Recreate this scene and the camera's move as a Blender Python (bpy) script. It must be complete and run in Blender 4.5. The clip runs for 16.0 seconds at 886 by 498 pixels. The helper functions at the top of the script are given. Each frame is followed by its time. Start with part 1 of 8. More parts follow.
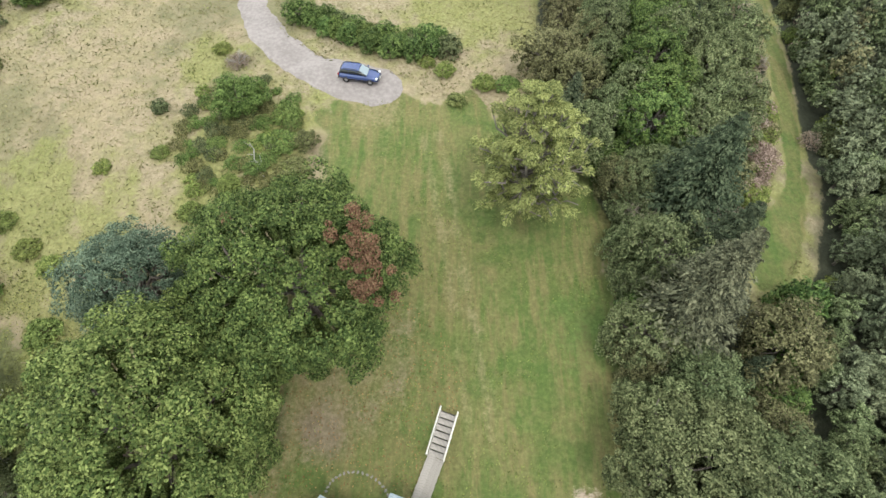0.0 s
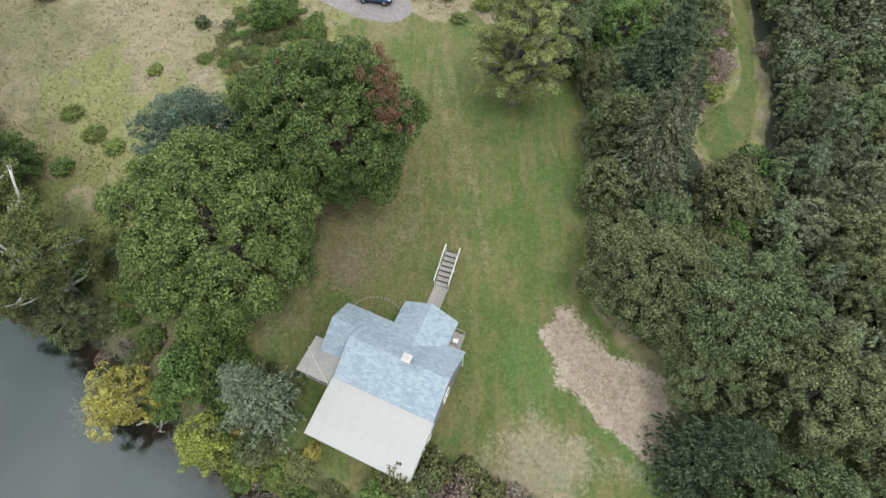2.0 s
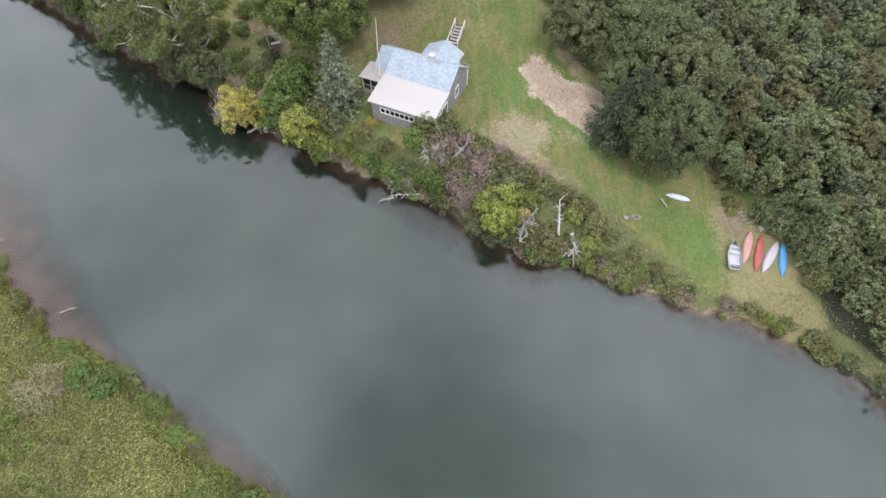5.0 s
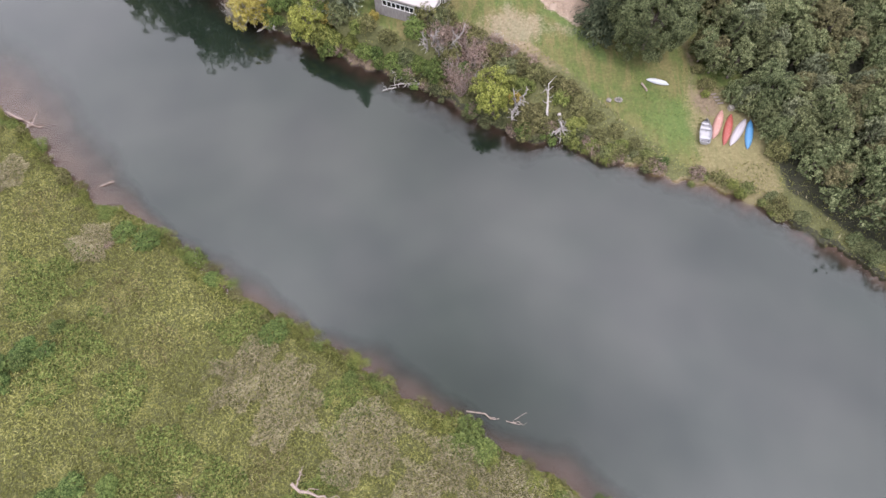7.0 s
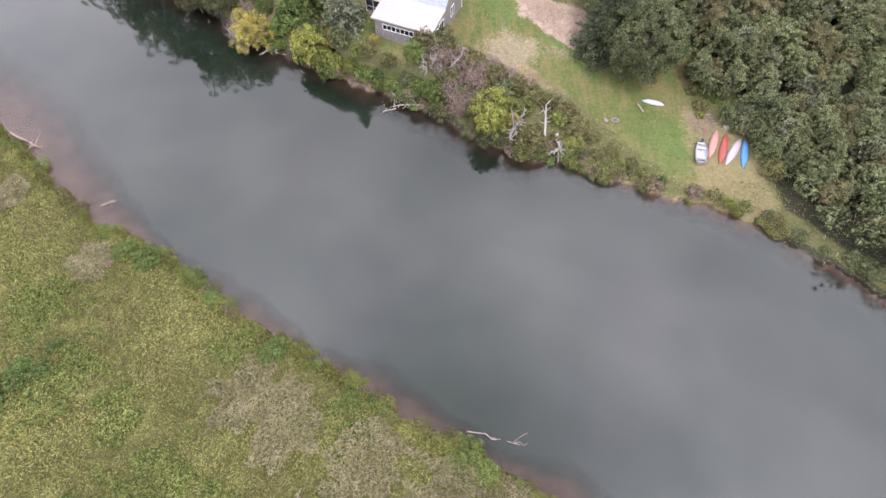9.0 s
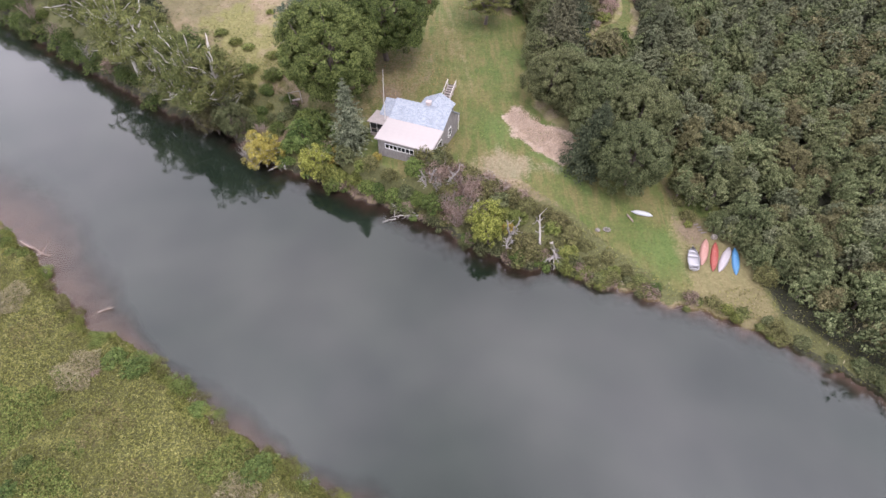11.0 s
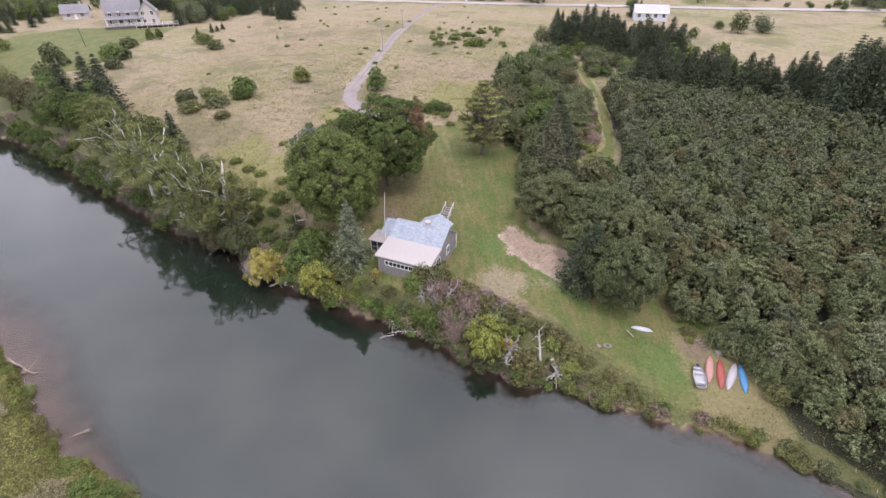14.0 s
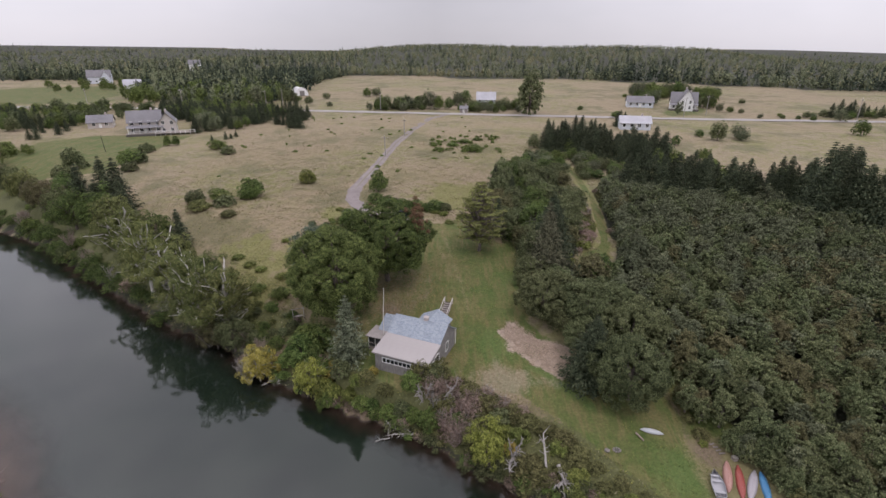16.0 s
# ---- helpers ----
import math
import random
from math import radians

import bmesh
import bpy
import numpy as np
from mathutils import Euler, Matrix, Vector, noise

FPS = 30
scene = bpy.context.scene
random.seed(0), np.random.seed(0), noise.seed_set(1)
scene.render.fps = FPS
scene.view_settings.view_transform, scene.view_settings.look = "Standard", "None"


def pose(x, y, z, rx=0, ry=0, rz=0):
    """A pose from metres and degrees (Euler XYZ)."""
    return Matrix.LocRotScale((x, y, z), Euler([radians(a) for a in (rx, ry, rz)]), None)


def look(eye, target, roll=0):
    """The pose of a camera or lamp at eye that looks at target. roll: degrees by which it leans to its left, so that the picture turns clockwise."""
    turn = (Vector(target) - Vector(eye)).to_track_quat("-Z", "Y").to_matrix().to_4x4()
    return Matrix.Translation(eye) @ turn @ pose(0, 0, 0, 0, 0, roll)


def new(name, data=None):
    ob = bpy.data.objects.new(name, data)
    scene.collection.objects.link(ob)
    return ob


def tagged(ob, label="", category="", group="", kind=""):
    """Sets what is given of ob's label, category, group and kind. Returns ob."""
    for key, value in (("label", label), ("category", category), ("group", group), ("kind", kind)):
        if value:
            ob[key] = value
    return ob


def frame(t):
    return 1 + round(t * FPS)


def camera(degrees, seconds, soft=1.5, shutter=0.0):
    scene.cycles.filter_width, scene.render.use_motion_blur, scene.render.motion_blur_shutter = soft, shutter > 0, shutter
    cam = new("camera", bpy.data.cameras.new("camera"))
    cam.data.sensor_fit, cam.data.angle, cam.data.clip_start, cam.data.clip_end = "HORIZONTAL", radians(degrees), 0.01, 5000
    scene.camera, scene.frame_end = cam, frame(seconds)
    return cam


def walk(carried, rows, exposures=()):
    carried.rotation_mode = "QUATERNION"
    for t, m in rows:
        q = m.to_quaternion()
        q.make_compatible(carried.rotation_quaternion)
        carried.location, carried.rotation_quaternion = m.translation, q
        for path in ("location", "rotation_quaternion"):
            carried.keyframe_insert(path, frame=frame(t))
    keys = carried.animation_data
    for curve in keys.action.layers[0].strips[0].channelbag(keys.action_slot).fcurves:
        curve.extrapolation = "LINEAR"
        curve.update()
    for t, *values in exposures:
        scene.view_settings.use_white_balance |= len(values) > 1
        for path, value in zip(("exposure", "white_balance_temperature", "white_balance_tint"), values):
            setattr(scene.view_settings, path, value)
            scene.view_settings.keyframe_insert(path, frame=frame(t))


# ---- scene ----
cam = camera(85.1, 16.0)
METRES, EYE, TILT, LEAN, TURN = 59.0, 37.0, -58.0, 0.0, 0.0
ROWS = [
    (0.0, 0.0, 0.0, 0.0, 0.0, 0.0, -0.0),
    (0.5, -0.0012, -0.0225, -0.0358, -0.02, -0.0, -0.06),
    (1.0, -0.0029, -0.05, -0.0811, 0.01, 0.13, -0.05),
    (1.5, -0.0051, -0.083, -0.1343, -0.03, 0.17, -0.06),
    (2.0, -0.0067, -0.1214, -0.1945, 0.0, 0.17, -0.13),
    (2.5, -0.0098, -0.1642, -0.2626, -0.14, 0.38, -0.17),
    (3.0, -0.0132, -0.2115, -0.3378, -0.1, 0.38, -0.2),
    (3.5, -0.0163, -0.2623, -0.4226, 0.0, 0.5, -0.22),
    (4.0, -0.0213, -0.3192, -0.5085, -0.02, 0.38, -0.2),
    (4.5, -0.0254, -0.3789, -0.5949, -0.03, 0.26, -0.13),
    (5.0, -0.0269, -0.438, -0.6691, 0.06, 0.07, -0.05),
    (7.5, -0.0268, -0.5399, -0.8168, -0.01, -5.46, 0.54),
    (8.0, -0.0277, -0.5383, -0.8162, -0.06, -5.11, 0.55),
    (10.5, -0.0294, -0.5402, -0.8187, -0.34, 6.37, 0.59),
    (11.0, -0.0284, -0.5405, -0.8201, -0.37, 10.34, 0.6),
    (11.5, -0.0272, -0.5407, -0.8215, -0.39, 13.05, 0.61),
    (12.0, -0.0267, -0.5406, -0.8225, -0.37, 13.9, 0.61),
    (12.5, -0.0259, -0.5404, -0.8237, -0.37, 15.76, 0.6),
    (13.0, -0.0261, -0.5406, -0.8244, -0.39, 18.59, 0.63),
    (13.5, -0.0263, -0.5409, -0.8254, -0.42, 21.45, 0.65),
    (14.0, -0.0264, -0.541, -0.8261, -0.45, 24.32, 0.66),
    (14.5, -0.0266, -0.5407, -0.8269, -0.49, 27.19, 0.69),
    (15.0, -0.0267, -0.5404, -0.8278, -0.54, 29.99, 0.68),
    (15.5, -0.0266, -0.54, -0.8282, -0.57, 32.87, 0.69),
    (16.0, -0.0265, -0.5391, -0.8287, -0.57, 35.78, 0.7),
]
EXPOSURES = [(0.0, 0.64, 6550, 6), (1.0, 0.52, 6420, 6), (2.0, 0.26, 6200, 7), (2.5, 0.10, 6100, 6), (3.0, 0.14, 6080, 7), (3.5, 0.20, 6100, 8), (5.0, 0.54, 6250, 17), (7.5, 0.74, 6430, 29), (8.2, 0.86, 6430, 30), (10.5, 0.58, 6450, 31), (12.0, 0.58, 6440, 31), (14.0, 0.36, 6350, 30), (15.0, 0.02, 6350, 29), (16.0, -0.42, 6450, 27)]
walk(cam, [(t, pose(0, 0, EYE, TILT, LEAN, TURN) @ pose(METRES * x, METRES * y, METRES * z, 90 + pitch, roll, yaw)) for t, x, y, z, yaw, pitch, roll in ROWS], EXPOSURES)

# ---- light ----
SUN_EL, SUN_AZ = 64.0, 150.0
world = bpy.data.worlds.new("sky")
scene.world = world
world.use_nodes = True
wn, wl = world.node_tree.nodes, world.node_tree.links
wn.clear()
w_out, w_bg = wn.new("ShaderNodeOutputWorld"), wn.new("ShaderNodeBackground")
w_sky = wn.new("ShaderNodeTexSky")
w_sky.sky_type, w_sky.sun_disc = "NISHITA", False
w_sky.sun_elevation, w_sky.sun_rotation = radians(SUN_EL), radians(SUN_AZ)
w_gain = wn.new("ShaderNodeVectorMath")
w_gain.operation = "SCALE"
w_gain.inputs["Scale"].default_value = 0.10
wl.new(w_sky.outputs["Color"], w_gain.inputs[0])
w_co, w_map = wn.new("ShaderNodeTexCoord"), wn.new("ShaderNodeMapping")
w_map.inputs["Scale"].default_value = (1.0, 1.0, 2.4)
w_noise = wn.new("ShaderNodeTexNoise")
w_noise.inputs["Scale"].default_value, w_noise.inputs["Detail"].default_value = 2.3, 4.0
w_noise.inputs["Roughness"].default_value = 0.55
wl.new(w_co.outputs["Generated"], w_map.inputs["Vector"])
wl.new(w_map.outputs["Vector"], w_noise.inputs["Vector"])
w_ramp = wn.new("ShaderNodeValToRGB")
w_ramp.color_ramp.elements[0].position, w_ramp.color_ramp.elements[0].color = 0.30, (0.62, 0.69, 0.70, 1)
w_ramp.color_ramp.elements[1].position, w_ramp.color_ramp.elements[1].color = 0.70, (1.14, 1.18, 1.16, 1)
wl.new(w_noise.outputs["Fac"], w_ramp.inputs["Fac"])
w_mix = wn.new("ShaderNodeMix")
w_mix.data_type = "RGBA"
w_mix.inputs["Factor"].default_value = 0.85
wl.new(w_gain.outputs["Vector"], w_mix.inputs["A"])
w_low, w_even = wn.new("ShaderNodeMapRange"), wn.new("ShaderNodeMix")
w_low.inputs["From Min"].default_value, w_low.inputs["From Max"].default_value, w_low.inputs["To Min"].default_value = 0.04, 0.40, 0.22
w_z = wn.new("ShaderNodeSeparateXYZ")
wl.new(w_co.outputs["Generated"], w_z.inputs["Vector"])
wl.new(w_z.outputs["Z"], w_low.inputs["Value"])
w_even.data_type = "RGBA"
w_even.inputs["A"].default_value = (1.04, 1.10, 1.09, 1)
wl.new(w_low.outputs["Result"], w_even.inputs["Factor"])
wl.new(w_ramp.outputs["Color"], w_even.inputs["B"])
wl.new(w_even.outputs["Result"], w_mix.inputs["B"])
w_sep, w_rise = wn.new("ShaderNodeSeparateXYZ"), wn.new("ShaderNodeValToRGB")
wl.new(w_co.outputs["Generated"], w_sep.inputs["Vector"])
wl.new(w_sep.outputs["Z"], w_rise.inputs["Fac"])
for stop, (place, level) in zip([*w_rise.color_ramp.elements, *(w_rise.color_ramp.elements.new(q) for q in (0.5, 0.76, 0.88, 0.95))], ((0.0, 0.38), (0.5, 0.43), (0.76, 0.80), (0.88, 1.06), (0.95, 0.92), (1.0, 0.46))):
    stop.position, stop.color = place, (level, level, level, 1)
w_east = wn.new("ShaderNodeMapRange")
w_east.inputs["From Max"].default_value, w_east.inputs["To Min"].default_value, w_east.inputs["To Max"].default_value = 0.6, 0.90, 1.30
w_side = wn.new("ShaderNodeMath")
w_side.operation = "ABSOLUTE"
wl.new(w_sep.outputs["X"], w_side.inputs[0])
wl.new(w_side.outputs["Value"], w_east.inputs["Value"])
w_lean = wn.new("ShaderNodeVectorMath")
w_lean.operation = "SCALE"
wl.new(w_rise.outputs["Color"], w_lean.inputs[0])
wl.new(w_east.outputs["Result"], w_lean.inputs["Scale"])
w_over = wn.new("ShaderNodeVectorMath")
w_over.operation = "MULTIPLY"
wl.new(w_mix.outputs["Result"], w_over.inputs[0])
wl.new(w_lean.outputs["Vector"], w_over.inputs[1])
wl.new(w_over.outputs["Vector"], w_bg.inputs["Color"])
w_bg.inputs["Strength"].default_value = 2.1
wl.new(w_bg.outputs["Background"], w_out.inputs["Surface"])

sun = new("sun", bpy.data.lights.new("sun", "SUN"))
sun.data.energy, sun.data.angle, sun.data.color = 1.1, radians(12), (1.0, 0.96, 0.9)
sun.matrix_world = look((0, 0, 0), (-math.sin(radians(SUN_AZ)), -math.cos(radians(SUN_AZ)), -math.tan(radians(SUN_EL))))

# ---- materials ----


class Mat:
    """Short hand for node materials."""

    def __init__(self, name):
        self.m = bpy.data.materials.new(name)
        self.m.use_nodes = True
        self.t = self.m.node_tree
        self.n, self.l = self.t.nodes, self.t.links
        self.bsdf = self.n["Principled BSDF"]
        self.out = self.n["Material Output"]

    def node(self, kind, **values):
        nd = self.n.new("ShaderNode" + kind)
        for k, v in values.items():
            nd.inputs[k.replace("_", " ")].default_value = v
        return nd

    def link(self, a, b):
        self.l.new(a, b)

    def co(self, which="Object", scale=(1, 1, 1), rot=(0, 0, 0)):
        c, mp = self.n.new("ShaderNodeTexCoord"), self.n.new("ShaderNodeMapping")
        mp.inputs["Scale"].default_value, mp.inputs["Rotation"].default_value = scale, rot
        self.link(c.outputs[which], mp.inputs["Vector"])
        return mp.outputs["Vector"]

    def noise(self, scale, detail=4.0, co=None, rough=0.55):
        nd = self.node("TexNoise", Scale=scale, Detail=detail, Roughness=rough)
        if co is not None:
            self.link(co, nd.inputs["Vector"])
        return nd.outputs["Fac"]

    def ramp(self, fac, *stops):
        nd = self.n.new("ShaderNodeValToRGB")
        e = nd.color_ramp.elements
        while len(e) < len(stops):
            e.new(0.5)
        for el, (p, c) in zip(e, stops):
            el.position, el.color = p, (*c, 1) if len(c) == 3 else c
        self.link(fac, nd.inputs["Fac"])
        return nd.outputs["Color"]

    def step(self, fac, lo, hi):
        nd = self.node("MapRange", From_Min=lo, From_Max=hi)
        nd.clamp = True
        nd.interpolation_type = "SMOOTHSTEP"
        self.link(fac, nd.inputs["Value"])
        return nd.outputs["Result"]

    def math(self, op, a, b=None):
        nd = self.n.new("ShaderNodeMath")
        nd.operation = op
        for i, v in enumerate((a, b)):
            if v is None:
                continue
            if isinstance(v, (int, float)):
                nd.inputs[i].default_value = v
            else:
                self.link(v, nd.inputs[i])
        return nd.outputs["Value"]

    def mix(self, fac, a, b, kind="MIX"):
        nd = self.n.new("ShaderNodeMix")
        nd.data_type, nd.blend_type = "RGBA", kind
        for sock, v in (("Factor", fac), ("A", a), ("B", b)):
            if isinstance(v, (int, float)):
                nd.inputs[sock].default_value = v
            elif isinstance(v, tuple):
                nd.inputs[sock].default_value = (*v, 1)
            else:
                self.link(v, nd.inputs[sock])
        return nd.outputs["Result"]

    def attr(self, name, out="Fac"):
        nd = self.n.new("ShaderNodeAttribute")
        nd.attribute_name = name
        return nd.outputs[out]

    def colour(self, c):
        if isinstance(c, tuple):
            self.bsdf.inputs["Base Color"].default_value = (*c, 1)
        else:
            self.link(c, self.bsdf.inputs["Base Color"])

    def set(self, **values):
        for k, v in values.items():
            self.bsdf.inputs[k.replace("_", " ")].default_value = v
        return self

    def bump(self, height, strength=0.4, distance=0.05):
        nd = self.node("Bump", Strength=strength, Distance=distance)
        self.link(height, nd.inputs["Height"])
        self.link(nd.outputs["Normal"], self.bsdf.inputs["Normal"])


def plain(name, c, rough=0.6, metal=0.0, grain=12.0, amount=0.25, c2=None, bump=0.2):
    """A paint, plastic, stone or metal with a fine and a coarse variation."""
    m = Mat(name)
    co = m.co()
    a = m.noise(grain, 5, co)
    b = m.noise(grain * 0.12, 3, co)
    dark = c2 or tuple(v * (1 - amount) for v in c)
    m.colour(m.mix(m.step(m.mix(0.5, a, b), 0.35, 0.65), dark, c))
    m.set(Roughness=rough, Metallic=metal)
    if bump:
        m.bump(a, bump, 0.02)
    return m.m


LEAF_GAIN = 1.05


def leafy(name, dark, mid, light, glow=0.17, rough=0.6, patch=0.5):
    """Foliage: each leaf has its tone, each tree a shift, and the crown slow patches."""
    dark, mid, light = (tuple(min(0.8, v * LEAF_GAIN * k) for v in c) for c, k in ((dark, 0.62), (mid, 0.92), (light, 1.18)))
    m = Mat(name)
    geo, info = m.n.new("ShaderNodeNewGeometry"), m.n.new("ShaderNodeObjectInfo")
    tone = m.ramp(geo.outputs["Random Per Island"], (0.0, dark), (0.45, mid), (1.0, light))
    slow = m.noise(patch, 3, m.co())
    tone = m.mix(m.step(slow, 0.35, 0.7), m.mix(0.45, tone, dark), tone)
    tuft = m.noise(patch * 3.4, 3, m.co())
    tone = m.mix(m.math("MULTIPLY", m.step(tuft, 0.5, 0.7), 0.4), tone, light)
    shift = m.node("HueSaturation", Saturation=1.06)
    hue = m.node("MapRange", To_Min=0.488, To_Max=0.512)
    m.link(info.outputs["Random"], hue.inputs["Value"])
    m.link(hue.outputs["Result"], shift.inputs["Hue"])
    val = m.node("MapRange", To_Min=0.8, To_Max=1.2)
    m.link(m.math("FRACT", m.math("MULTIPLY", info.outputs["Random"], 7.31)), val.inputs["Value"])
    m.link(val.outputs["Result"], shift.inputs["Value"])
    m.link(tone, shift.inputs["Color"])
    m.colour(shift.outputs["Color"])
    m.set(Roughness=rough, Specular_IOR_Level=0.12)
    tr = m.node("BsdfTranslucent")
    m.link(shift.outputs["Color"], tr.inputs["Color"])
    mx = m.node("MixShader", Fac=glow)
    m.link(m.bsdf.outputs["BSDF"], mx.inputs[1])
    m.link(tr.outputs["BSDF"], mx.inputs[2])
    m.link(mx.outputs["Shader"], m.out.inputs["Surface"])
    return m.m


def bark(name, c1, c2, scale=6.0):
    m = Mat(name)
    co = m.co(scale=(1, 1, 0.25))
    a = m.noise(scale, 6, co)
    m.colour(m.ramp(a, (0.3, c2), (0.65, c1)))
    m.set(Roughness=0.85)
    m.bump(a, 0.6, 0.04)
    return m.m


MAPLE = leafy("maple_leaves", (0.034, 0.054, 0.016), (0.096, 0.130, 0.040), (0.245, 0.270, 0.100))
MAPLE_DARK = leafy("dark_maple_leaves", (0.026, 0.050, 0.015), (0.074, 0.120, 0.038), (0.195, 0.248, 0.086))
RED_LEAF = leafy("turned_leaves", (0.105, 0.055, 0.034), (0.185, 0.100, 0.066), (0.245, 0.165, 0.105))
ALDER = leafy("alder_leaves", (0.038, 0.053, 0.022), (0.112, 0.138, 0.064), (0.262, 0.286, 0.150))
ALDER_GREY = leafy("grey_green_leaves", (0.048, 0.058, 0.034), (0.126, 0.146, 0.084), (0.262, 0.284, 0.174))
SALLOW = leafy("grey_willow_leaves", (0.036, 0.048, 0.021), (0.098, 0.118, 0.054), (0.225, 0.242, 0.126))
ALDER_WARM = leafy("brownish_alder_leaves", (0.054, 0.054, 0.026), (0.142, 0.138, 0.068), (0.270, 0.256, 0.136))
OLIVE = leafy("olive_weed_leaves", (0.054, 0.058, 0.024), (0.122, 0.124, 0.052), (0.235, 0.228, 0.106))
BIRCH = leafy("birch_leaves", (0.046, 0.058, 0.022), (0.124, 0.144, 0.054), (0.262, 0.280, 0.112))
YELLOW = leafy("yellowing_leaves", (0.210, 0.170, 0.048), (0.390, 0.325, 0.092), (0.540, 0.460, 0.160))
FIR = leafy("pale_fir_needles", (0.068, 0.086, 0.054), (0.150, 0.178, 0.112), (0.280, 0.310, 0.210), glow=0.12)
LIME = leafy("bright_green_leaves", (0.070, 0.092, 0.025), (0.150, 0.180, 0.054), (0.265, 0.292, 0.100))
LIME_YELLOW = leafy("yellow_green_leaves", (0.100, 0.115, 0.028), (0.215, 0.232, 0.058), (0.365, 0.375, 0.115))
BUSH = leafy("bush_leaves", (0.042, 0.070, 0.020), (0.106, 0.148, 0.046), (0.215, 0.268, 0.092))
RUST = leafy("rusty_shrub_leaves", (0.140, 0.100, 0.078), (0.260, 0.194, 0.156), (0.380, 0.300, 0.250))
SPRUCE = leafy("spruce_needles", (0.024, 0.036, 0.020), (0.056, 0.073, 0.042), (0.112, 0.128, 0.076), glow=0.08)
SPRUCE_BROWN = leafy("brownish_spruce_needles", (0.038, 0.042, 0.026), (0.088, 0.090, 0.056), (0.170, 0.166, 0.106), glow=0.06)
BLUE_SPRUCE = leafy("blue_green_needles", (0.036, 0.058, 0.040), (0.090, 0.126, 0.086), (0.175, 0.216, 0.152), glow=0.08)
PINE = leafy("pine_needles", (0.085, 0.105, 0.040), (0.200, 0.225, 0.085), (0.360, 0.375, 0.155), glow=0.15)
DEAD = plain("bleached_wood", (0.40, 0.375, 0.35), 0.8, grain=9, amount=0.45)
TWIG = plain("dead_twigs", (0.36, 0.285, 0.24), 0.85, grain=7, amount=0.4)
BARK = bark("grey_bark", (0.16, 0.13, 0.11), (0.06, 0.05, 0.045))
BIRCH_BARK = bark("white_bark", (0.62, 0.60, 0.56), (0.30, 0.28, 0.25), 3.0)
PINE_BARK = bark("pine_bark", (0.24, 0.20, 0.18), (0.10, 0.085, 0.08))


